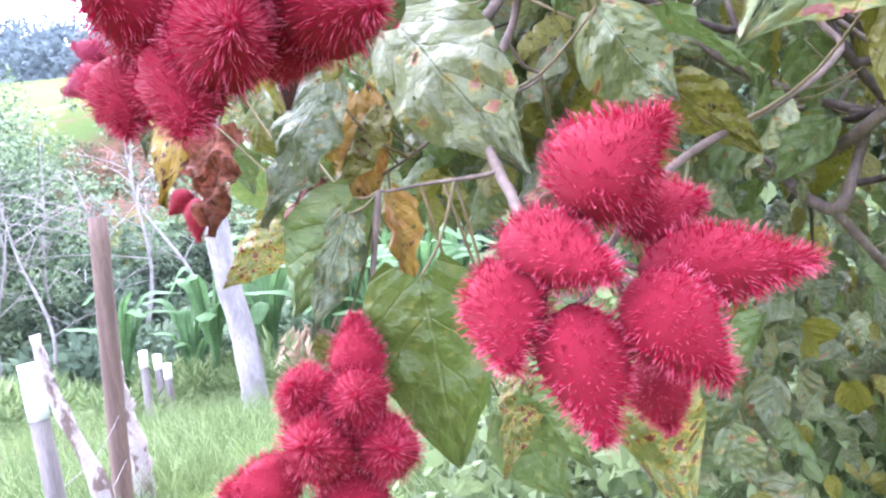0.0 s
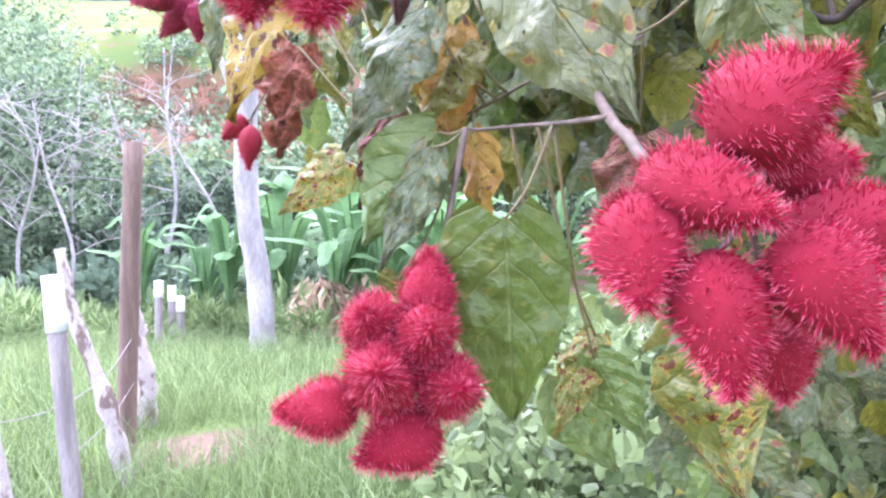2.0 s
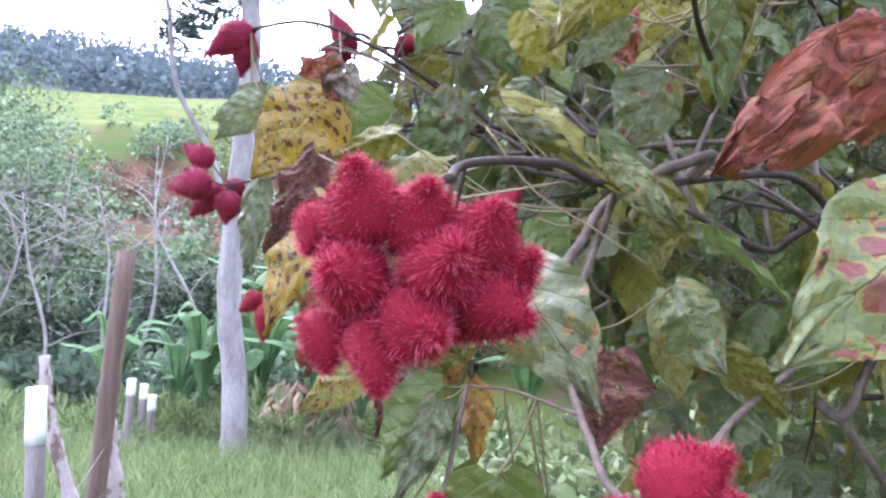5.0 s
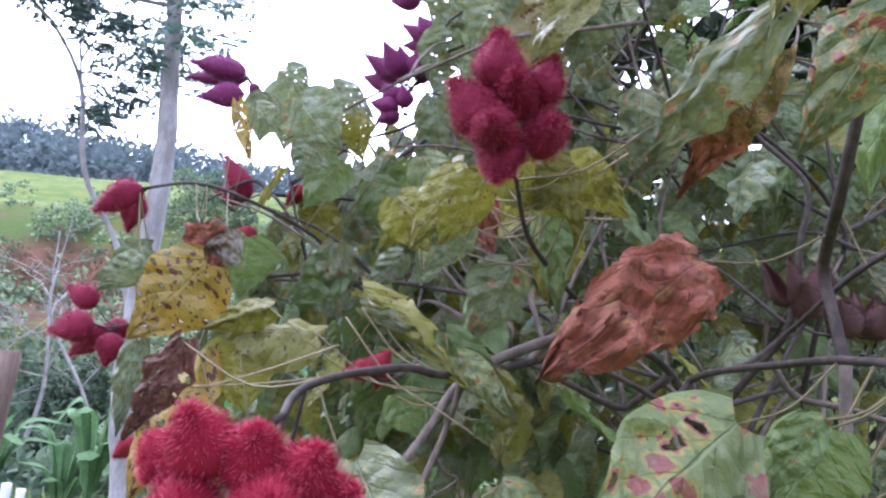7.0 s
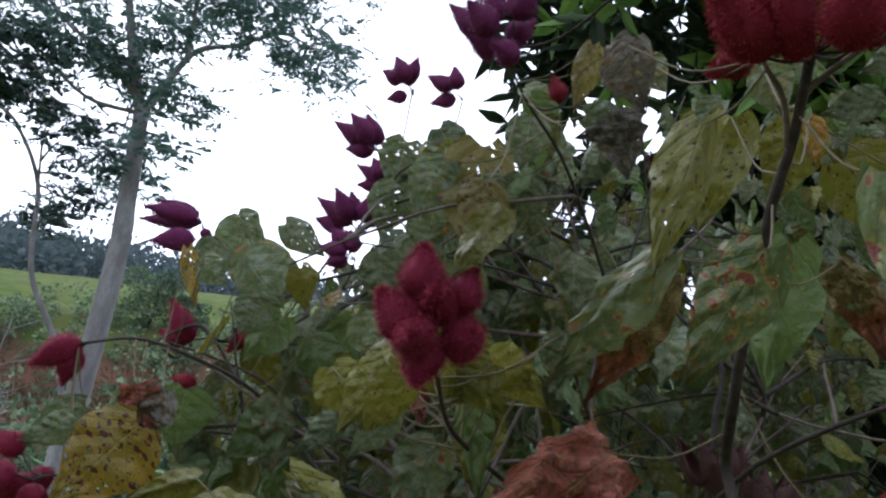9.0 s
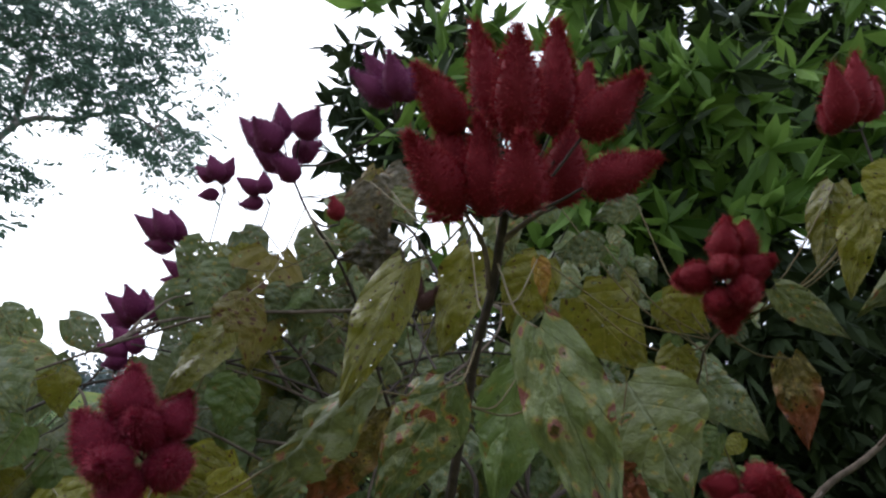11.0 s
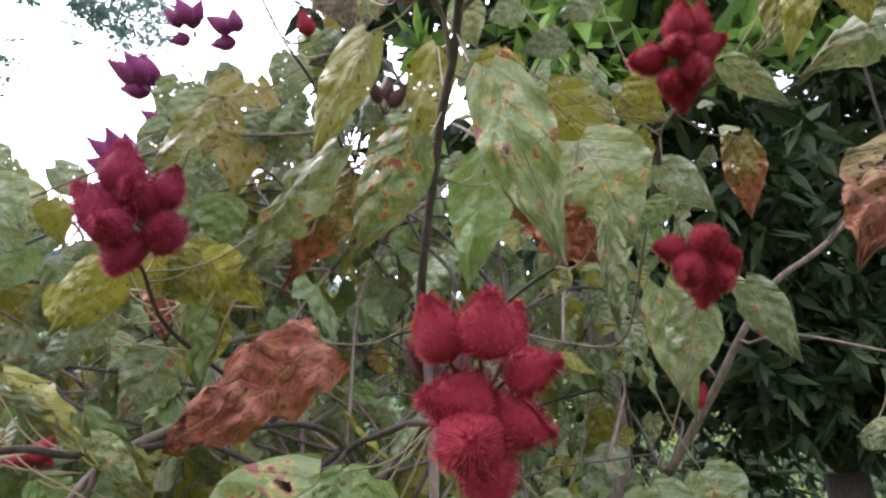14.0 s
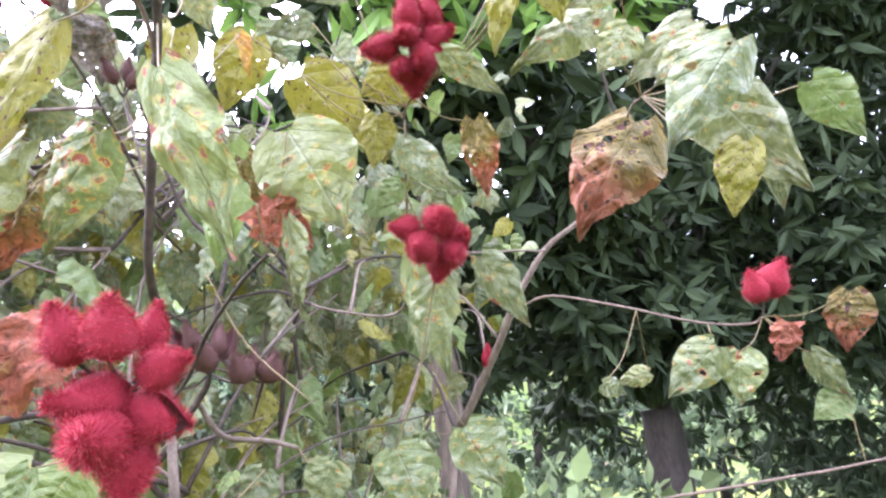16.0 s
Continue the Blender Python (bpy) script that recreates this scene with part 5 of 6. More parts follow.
hero_leaf("grey", (-0.215, 1.120, 2.202), (-0.226, 1.152, 2.118), 0.083, (0.14, -0.92, -0.36))
hero_leaf("pale", (-0.144, 1.111, 2.196), (-0.099, 1.143, 2.085), 0.126, (0.08, -0.97, -0.25))
hero_leaf("mottle", (0.090, 0.962, 2.160), (0.110, 0.994, 2.062), 0.088, (-0.05, -0.95, -0.31))
hero_leaf("grey", (0.186, 0.887, 2.323), (0.144, 0.929, 2.225), 0.111, (-0.10, -0.93, -0.35))
hero_leaf("green", (-0.011, 0.858, 1.976), (0.036, 0.880, 1.892), 0.073, (0.03, -0.97, -0.23))
hero_leaf("green", (-0.061, 0.913, 2.019), (-0.115, 0.947, 1.946), 0.082, (-0.07, -0.92, -0.39))
hero_leaf("mottle", (0.062, 0.832, 2.013), (0.114, 0.849, 1.942), 0.069, (-0.04, -0.97, -0.25))
hero_leaf("olive", (0.088, 0.553, 1.919), (0.035, 0.591, 1.836), 0.061, (-0.46, -0.88, -0.11))
hero_leaf("olive", (0.113, 0.461, 1.886), (0.172, 0.460, 1.863), 0.051, (-0.10, -0.98, -0.20))
hero_leaf("grey", (-0.303, 0.829, 1.846), (-0.381, 0.862, 1.789), 0.062, (-0.10, -0.91, -0.39))
hero_leaf("grey", (-0.261, 0.869, 1.886), (-0.219, 0.886, 1.818), 0.069, (0.23, -0.97, -0.11))
hero_leaf("green", (-0.189, 0.918, 1.890), (-0.203, 0.952, 1.798), 0.096, (0.13, -0.92, -0.37))
hero_leaf("dryy", (0.486, 0.336, 1.995), (0.545, 0.356, 1.910), 0.049, (-0.49, -0.71, -0.51))
hero_leaf("grey", (0.800, -0.094, 1.995), (0.752, -0.037, 1.899), 0.075, (-0.74, -0.67, -0.04))
hero_leaf("pale", (0.844, -0.039, 2.047), (0.801, 0.003, 1.993), 0.052, (-0.72, -0.69, 0.02))
hero_leaf("olive", (0.866, -0.045, 1.924), (0.860, -0.020, 1.850), 0.049, (-0.87, -0.48, -0.09))
hero_leaf("green", (0.658, 0.280, 1.967), (0.634, 0.304, 1.935), 0.034, (-0.51, -0.83, -0.24))
hero_leaf("green", (0.275, 0.253, 1.674), (0.259, 0.278, 1.622), 0.032, (-0.72, -0.68, -0.11))
hero_leaf("grey", (0.700, 0.416, 1.651), (0.737, 0.418, 1.564), 0.088, (-0.49, -0.84, -0.23))
hero_leaf("mottle", (0.655, 0.516, 1.641), (0.640, 0.544, 1.575), 0.070, (-0.57, -0.80, -0.21))
hero_leaf("grey", (0.913, 0.558, 1.667), (0.975, 0.549, 1.566), 0.101, (-0.51, -0.82, -0.24))
hero_leaf("grey", (0.557, 0.507, 1.641), (0.536, 0.537, 1.579), 0.059, (-0.53, -0.82, -0.23))
hero_leaf("mottle", (0.735, 0.333, 1.860), (0.723, 0.371, 1.755), 0.069, (-0.63, -0.75, -0.20))
hero_leaf("grey", (1.104, 0.425, 1.715), (1.141, 0.409, 1.694), 0.037, (-0.50, -0.84, -0.22))
hero_leaf("olive", (0.662, 0.331, 2.078), (0.664, 0.355, 2.012), 0.051, (-0.58, -0.76, -0.29))
hero_leaf("olive", (0.675, 0.363, 2.155), (0.736, 0.349, 2.117), 0.062, (-0.49, -0.71, -0.51))
hero_leaf("olive", (0.737, 0.069, 2.178), (0.768, 0.083, 2.103), 0.057, (-0.77, -0.49, -0.41))
hero_leaf("olive", (0.086, 0.418, 1.861), (0.056, 0.477, 1.814), 0.047, (-0.21, -0.67, -0.71))
hero_leaf("olive", (0.198, 0.541, 1.930), (0.160, 0.576, 1.885), 0.075, (-0.24, -0.85, -0.46))
hero_leaf("olive", (0.184, 0.511, 1.847), (0.176, 0.542, 1.774), 0.058, (-0.09, -0.92, -0.38))
hero_leaf("grey", (0.566, 0.426, 2.306), (0.524, 0.454, 2.284), 0.049, (-0.28, -0.81, -0.51))
hero_leaf("pale", (0.423, 0.330, 2.206), (0.449, 0.338, 2.151), 0.048, (-0.47, -0.81, -0.34))
hero_leaf("pale", (0.310, 0.377, 2.225), (0.339, 0.377, 2.186), 0.041, (-0.43, -0.83, -0.34))
hero_leaf("olive", (0.080, 0.505, 1.898), (0.030, 0.503, 1.813), 0.045, (-0.11, -0.99, 0.09))
hero_leaf("olive", (0.121, 0.432, 1.885), (0.171, 0.456, 1.852), 0.047, (0.07, -0.85, -0.52))
hero_leaf("olive", (0.169, 0.450, 1.889), (0.234, 0.469, 1.874), 0.051, (0.16, -0.89, -0.43))
hero_leaf("green", (0.161, 0.503, 1.862), (0.185, 0.519, 1.757), 0.043, (-0.41, -0.88, -0.23))
hero_leaf("green", (0.071, 0.513, 1.734), (0.145, 0.520, 1.654), 0.042, (-0.18, -0.95, -0.25))
hero_leaf("green", (0.030, 0.600, 1.671), (0.063, 0.605, 1.625), 0.051, (0.02, -1.00, -0.09))
hero_leaf("green", (0.109, 0.524, 1.652), (0.141, 0.526, 1.624), 0.035, (-0.25, -0.91, -0.33))
hero_leaf("pale", (-0.012, 0.542, 1.757), (0.067, 0.518, 1.710), 0.032, (-0.47, -0.80, -0.39))
hero_leaf("speck", (0.183, 0.545, 2.131), (0.166, 0.560, 2.057), 0.067, (-0.15, -0.97, -0.17))
hero_leaf("olive", (-0.062, 0.669, 1.736), (-0.180, 0.683, 1.731), 0.077, (-0.12, -0.80, 0.59))
hero_leaf("olive", (-0.153, 0.681, 1.726), (-0.141, 0.695, 1.642), 0.100, (0.01, -0.99, -0.17))
hero_leaf("tan", (0.325, 0.504, 2.226), (0.360, 0.525, 2.150), 0.064, (-0.39, -0.83, -0.41))
hero_leaf("tan", (0.376, 0.530, 2.372), (0.363, 0.562, 2.287), 0.066, (-0.33, -0.90, -0.29))
hero_leaf("grey", (0.220, 0.362, 1.906), (0.219, 0.380, 1.857), 0.046, (-0.33, -0.89, -0.31))
hero_leaf("dry", (-0.224, 0.745, 1.872), (-0.208, 0.766, 1.804), 0.059, (0.25, -0.94, -0.24))
hero_leaf("speck", (0.361, 0.636, 2.428), (0.344, 0.674, 2.328), 0.048, (-0.27, -0.91, -0.30))
hero_leaf("grey", (0.291, 0.493, 2.214), (0.356, 0.478, 2.203), 0.047, (-0.27, -0.62, -0.74))
hero_leaf("olive", (0.168, 0.417, 1.882), (0.137, 0.442, 1.845), 0.049, (-0.31, -0.88, -0.36))
hero_leaf("olive", (0.021, 0.648, 1.902), (0.064, 0.662, 1.840), 0.069, (0.08, -0.98, -0.17))
hero_leaf("olive", (0.771, 0.162, 2.241), (0.775, 0.209, 2.153), 0.049, (-0.72, -0.60, -0.35))
hero_leaf("olive", (0.717, 0.051, 2.179), (0.702, 0.082, 2.135), 0.060, (-0.68, -0.69, -0.24))


# ---- twigs and further leaves, hung on the shrub's wood ----
def crown_top(x, y):
    """How high the shrub's leaves reach."""
    top = 1.89 + 0.80 * min(1.0, max(0.0, (x + 0.35) / 0.75)) - 0.25 * max(0.0, x - 1.0)
    return top + 0.16 * noise.noise(Vector((x * 3, y * 3, 0)))


def grow_twigs(count):
    rng = random.Random(14)
    for _ in range(count):
        wood = [q for q in WOOD if q.y > 0.75 and q.z > 1.0]
        q = rng.choice(wood)
        way = Vector((rng.gauss(0.1, 0.8), rng.gauss(0.5, 0.6), rng.gauss(0.45, 0.5))).normalized()
        end = q + way * rng.uniform(0.25, 0.6)
        end.z = min(end.z, crown_top(end.x, end.y))
        if end.y < 0.85 or end.x < -0.35:
            continue
        mid = q.lerp(end, 0.5) + Vector((rng.gauss(0, 0.03), rng.gauss(0, 0.03), 0.04))
        branch([end, mid, q], 0.0016, rng.uniform(0.003, 0.0055), DARK_TWIG if rng.random() < 0.5 else BARK, False)


KINDS = ["green"] * 5 + ["grey"] * 4 + ["pale"] * 2 + ["olive"] * 5 + ["mottle"] * 3 + ["yspot"]


def hang_leaves(count):
    rng = random.Random(4)
    wood = [q for q in WOOD if q.y > 0.78 and q.z > 1.1]
    for _ in range(count):
        q = rng.choice(wood)
        out = Vector((rng.gauss(0, 1), rng.gauss(0.35, 1), rng.gauss(0.1, 0.7))).normalized()
        base = q + out * rng.uniform(0.02, 0.12)
        if on_sightline(base) or base.y < 0.75 or base.z > crown_top(base.x, base.y) or base.x < 0.3 and base.z < 1.5:
            continue
        way = (out * 0.5 + Vector((rng.gauss(0, 0.35), rng.gauss(0, 0.35), -1))).normalized()
        length = rng.uniform(0.07, 0.14)
        leaf, m = leaf_at(rng.choice(KINDS), base, base + way * length, length * rng.uniform(0.55, 0.8), (rng.gauss(0, 0.5), rng.gauss(-0.5, 0.5), rng.uniform(0.2, 1)))
        leaf_stalk(leaf, m, base, q)


def on_sightline(at):
    """Whether a place lies on a camera sight line that is kept free of leaves."""
    for a, b in SIGHTLINES:
        a, b = Vector(a), Vector(b)
        s = max(0.0, min(1.0, (at - a).dot(b - a) / (b - a).length_squared))
        if (at - a.lerp(b, s)).length < 0.035 + 0.05 * s:
            return True
    return False


# fitted to the camera's view, so that sky and pods show through
SIGHTLINES = (((0.30, 0.58, 2.08), (1.0, 2.4, 3.0)), ((0.42, 0.60, 2.02), (1.5, 2.4, 2.76)),
             ((0.005, 0.776, 2.122), (0.016, 1.313, 2.367)), ((0.044, 0.753, 2.131), (0.067, 1.313, 2.341)),
             ((0.008, 0.722, 2.038), (0.020, 1.228, 2.235)), ((-0.176, 0.671, 1.918), (-0.252, 1.069, 2.025)))


def inner_leaves(count):
    """The many leaves deeper in the shrub, joined by kind."""
    rng = random.Random(24)
    heap = {kind: ([], [], []) for kind in ("green", "grey", "olive", "mottle", "pale")}
    shapes = {kind: [leaf_grid(kind, 40 + i, 5, 8) for i in range(5)] for kind in heap}
    made = 0
    while made < count:
        y = rng.uniform(0.95, 2.5)
        x = rng.uniform(-0.35, 2.3) * (0.6 + 0.4 * y / 2)
        z = rng.uniform(0.75, 2.75) if made % 7 else rng.uniform(0.5, 1.2)
        if not made % 7:
            x = rng.uniform(0.5, 3.0)
        flank = made % 5 == 1
        if flank:
            x, y, z = rng.uniform(-0.12, 0.55), rng.uniform(1.15, 2.6), rng.uniform(1.5, 2.4)
        at = Vector((x, y, z))
        if x < 0.1 + 0.2 * y and z < 1.52:
            continue
        if on_sightline(at) or 0.5 < x < 1.7 and y < 1.8 and z < 1.9 and rng.random() < 0.85:
            continue
        if x > 1.25 + 0.25 * y and z > 1.25 or z > crown_top(x, y) - 0.2 * flank or noise.noise(at * 2.6) < -0.16 - 0.1 * (y - 1.2) - 0.5 * flank:
            continue
        kind = rng.choice(("green", "green", "green", "green", "grey", "grey", "grey", "olive", "olive", "olive", "mottle", "mottle", "pale", "pale"))
        verts, uvs, faces = heap[kind]
        shape = rng.choice(shapes[kind])
        length = rng.uniform(0.045, 0.115)
        way = Vector((rng.gauss(0, 0.5), rng.gauss(0, 0.5), -1)).normalized()
        n = Vector((rng.gauss(0, 0.6), rng.gauss(-0.4, 0.6), rng.uniform(0.1, 1)))
        n = (n - way * n.dot(way)).normalized()
        m = Matrix((way.cross(n) * length * rng.uniform(0.55, 0.8), way * length, n * length)).transposed()
        k = len(verts)
        verts += [at + m @ v for v in shape[0]]
        uvs += shape[1]
        faces += [tuple(k + c for c in f) for f in shape[2]]
        made += 1
    for kind, (verts, uvs, faces) in heap.items():
        ob = adopt(new("inner_leaves", leaf_from("inner_leaves", verts, uvs, faces, LEAF[kind])), shrub)
        tagged(ob, "mass of " + LEAF_LABEL[kind].replace("leaf", "leaves"), "", "", "stuff")


def straw(points):
    bm = bmesh.new()
    tube(bm, spline(points, 5), 0.0009, 0.0013, 5, 0.05)
    adopt(part("dry_stalk", bm, STRAW, None, "thin bare straw-coloured stalk"), shrub)


straw([(-0.187, 0.606, 1.665), (-0.107, 0.592, 1.691), (-0.033, 0.578, 1.720)])
straw([(-0.183, 0.604, 1.671), (-0.089, 0.592, 1.680), (0.053, 0.572, 1.704)])
straw([(-0.027, 0.532, 1.746), (0.020, 0.537, 1.689), (0.072, 0.537, 1.658), (0.131, 0.537, 1.622)])
straw([(-0.053, 0.566, 1.691), (-0.043, 0.570, 1.657), (-0.025, 0.577, 1.613)])
straw([(0.125, 0.517, 1.830), (0.178, 0.475, 1.872), (0.230, 0.437, 1.908)])
straw([(0.097, 0.571, 1.844), (0.160, 0.535, 1.860), (0.238, 0.500, 1.856)])
straw([(0.190, 0.523, 1.791), (0.202, 0.500, 1.839), (0.216, 0.482, 1.869)])
straw([(0.489, 0.516, 1.899), (0.545, 0.525, 1.805), (0.627, 0.516, 1.725)])
grow_twigs(190)
hang_leaves(190)
inner_leaves(4900)


# ---- masses of small leaves ----
def blades(spots, rng, long, wide, flat=0.3, broad=False):
    """Pointed folded leaves at (place, way) pairs, as vertices and faces."""
    verts, faces = [], []
    for at, way in spots:
        n = Vector((rng.gauss(0, 1), rng.gauss(0, 1), rng.gauss(0.6, 1)))
        x = way.cross(n)
        if x.length < 1e-4:
            continue
        x.normalize()
        n = x.cross(way)
        length, w = long * rng.uniform(0.7, 1.3), wide * rng.uniform(0.7, 1.3) * 0.5
        i = len(verts)
        if broad:
            verts += [at]
            for s, k in ((0.22, 0.72), (0.52, 1.0)):
                mid = at + way * length * s - n * length * 0.10 * s * s
                verts += [mid + x * w * k - n * w * flat * k, mid, mid - x * w * k - n * w * flat * k]
            verts.append(at + way * length - n * length * 0.16)
            faces += [(i, i + 1, i + 2), (i, i + 2, i + 3), (i + 1, i + 4, i + 5, i + 2), (i + 2, i + 5, i + 6, i + 3), (i + 4, i + 7, i + 5), (i + 5, i + 7, i + 6)]
            continue
        verts += [at, at + way * length * 0.4 + x * w - n * w * flat, at + way * length * 0.45, at + way * length * 0.4 - x * w - n * w * flat, at + way * length - n * length * 0.12]
        faces += [(i, i + 1, i + 2), (i, i + 2, i + 3), (i + 2, i + 1, i + 4), (i + 3, i + 2, i + 4)]
    return verts, faces


def leafy(name, verts, faces, material, parent=None, label="", category="", kind=""):
    me = bpy.data.meshes.new(name)
    me.from_pydata([tuple(v) for v in verts], [], faces)
    me.materials.append(material)
    ob = new(name, me)
    if parent:
        adopt(ob, parent)
    return tagged(ob, label, category, "", kind)


def clump_spots(rng, centre, size, count):
    """Leaf places over a lumpy crown with gaps."""
    out = []
    while len(out) < count:
        d = Vector((rng.gauss(0, 1), rng.gauss(0, 1), rng.gauss(0, 1))).normalized()
        r = rng.uniform(0.5, 1.0) ** 0.6 * (0.85 + 0.5 * noise.noise(d * 2.2 + Vector(centre)))
        at = Vector(centre) + Vector((d.x * size[0], d.y * size[1], d.z * size[2])) * r
        if noise.noise(at * (2.2 / max(size))) < -0.12:
            continue
        out.append((at, (d + Vector((rng.gauss(0, 0.6), rng.gauss(0, 0.6), rng.gauss(-0.2, 0.6)))).normalized()))
    return out


def fronds(rng, heads, each, spread):
    """Feathery leaf sprays about the twig ends."""
    spots = []
    for head in heads:
        for _ in range(each):
            q = Vector(head) + Vector((rng.gauss(0, spread), rng.gauss(0, spread), rng.gauss(0, spread * 0.45)))
            way = Vector((rng.gauss(0, 1), rng.gauss(0, 1), rng.gauss(-0.25, 0.3))).normalized()
            side = way.cross(Vector((0, 0, 1))).normalized()
            for k in range(1, 9):
                for s in (-1, 1):
                    spots.append((q + way * 0.04 * k, (side * s + way * 0.4 + Vector((0, 0, -0.15))).normalized()))
    return spots


def limb(tree, points, r0, r1, twigs=(), material=None):
    bm = bmesh.new()
    line = spline(points, 5)
    tube(bm, line, r0, r1, 8, 0.12)
    owner = adopt(part("limb", bm, material or TRUNK_PALE), tree)
    for head in twigs:
        near = min(line, key=lambda q: (q - Vector(head)).length)
        bm = bmesh.new()
        tube(bm, spline([near, near.lerp(Vector(head), 0.5) + Vector((0, 0, 0.12)), Vector(head)], 4), 0.02, 0.006, 5)
        adopt(part("twig", bm, material or TRUNK_PALE), tree).parent = owner


def tall_tree():
    """Slender pale-trunked tree with a feathery crown."""
    rng = random.Random(8)
    foot = (-2.53, 8.65)
    z0 = ground_height(*foot)
    tree = thing("tall_tree", (*foot, z0), "tall slender tree with pale trunk and feathery crown", "tree")
    low = [(-3.74, 8.18, 7.05), (-3.56, 8.73, 7.12), (-3.12, 8.42, 6.74), (-3.16, 8.84, 7.55), (-2.75, 8.88, 7.01), (-1.95, 7.87, 6.20), (-2.28, 7.77, 6.97), (-2.38, 9.26, 8.40), (-1.63, 8.22, 7.87), (-1.12, 8.17, 7.48), (-0.83, 9.54, 8.09), (-0.40, 8.60, 7.17), (-0.34, 9.26, 8.30), (-0.94, 8.61, 8.31), (-2.60, 8.90, 5.90), (-2.17, 8.02, 5.62), (-2.74, 8.89, 5.56), (-2.68, 9.31, 5.54), (-2.87, 8.69, 5.52)]
    high = [(-4.53, 9.08, 8.02), (-1.80, 8.96, 9.11), (-2.31, 7.87, 8.26), (-3.45, 9.11, 9.09), (-4.10, 8.81, 8.48), (-0.85, 8.29, 8.87), (-2.63, 7.81, 8.88), (-1.86, 9.31, 10.52), (-3.78, 8.60, 9.37), (-2.78, 9.04, 10.95), (-3.83, 9.33, 11.22), (-0.86, 9.04, 10.39)]
    bm = bmesh.new()
    tube(bm, spline([(*foot, z0 - 0.1), (-2.58, 8.7, 0.3), (-2.71, 8.72, 1.6)] + [(-2.56, 8.65, 4.10), (-2.60, 8.65, 5.23), (-2.65, 8.65, 6.24)], 8), 0.165, 0.10, 12, 0.08)
    adopt(part("trunk", bm, TRUNK_PALE), tree)
    limb(tree, [(-2.65, 8.65, 6.24), (-2.92, 8.65, 7.10), (-3.28, 8.65, 8.52), (-3.63, 8.65, 9.87)], 0.085, 0.03, high[1:5] + high[6:10] + low[2:5] + low[6:7])
    limb(tree, [(-2.65, 8.65, 6.24), (-2.40, 8.65, 6.84), (-2.12, 8.65, 7.34), (-1.62, 8.65, 7.53), (-1.03, 8.65, 7.83), (-0.53, 8.65, 7.65)], 0.06, 0.015, low[8:14] + low[5:6] + low[14:16])
    limb(tree, [(-2.23, 8.65, 7.14), (-2.26, 8.65, 8.16), (-2.27, 8.65, 9.68)], 0.04, 0.015, high[5:6] + high[11:] + low[7:8])
    limb(tree, [(-2.77, 8.65, 6.51), (-3.32, 8.65, 7.11), (-3.83, 8.65, 7.46), (-4.40, 8.65, 8.08)], 0.05, 0.015, low[:2] + high[:1] + low[16:])
    limb(tree, [(-2.72, 8.65, 6.27), (-3.39, 8.65, 6.41), (-4.16, 8.65, 7.04), (-4.62, 8.65, 7.22)], 0.035, 0.012)
    v, f = blades(fronds(rng, low[:14], 48, 0.28) + fronds(rng, low[14:], 24, 0.2) + fronds(rng, high, 115, 0.48), rng, 0.10, 0.036)
    leafy("crown", v, f, HAZED_FINE_LEAF, tree)


def sapling():
    rng = random.Random(9)
    foot = (-2.78, 9.35)
    z0 = ground_height(*foot)
    tree = thing("sapling", (*foot, z0), "thin pale sapling with sparse feathery leaves", "tree")
    heads = [(-3.36, 9.41, 5.36), (-3.37, 8.46, 5.65), (-4.21, 9.19, 6.49), (-4.23, 8.55, 6.37), (-3.44, 9.43, 6.36), (-3.57, 9.33, 4.93), (-4.04, 7.93, 6.73), (-4.38, 7.99, 6.23), (-4.74, 8.14, 6.91), (-4.48, 9.49, 7.27)]
    bm = bmesh.new()
    tube(bm, spline([(*foot, z0 - 0.1), (-2.86, 9.3, 1.6)] + [(-3.10, 9.15, 3.05), (-3.60, 9.0, 4.06), (-3.76, 8.90, 5.20), (-4.20, 8.90, 5.99), (-4.45, 8.90, 6.20)], 7), 0.05, 0.018, 9, 0.12)
    adopt(part("trunk", bm, TRUNK_PALE), tree)
    limb(tree, [(-3.76, 8.90, 5.20), (-3.85, 8.90, 5.96), (-3.76, 8.90, 6.49)], 0.02, 0.008, heads)
    v, f = blades(fronds(rng, heads, 34, 0.24), rng, 0.11, 0.04)
    leafy("crown", v, f, HAZED_FINE_LEAF, tree)


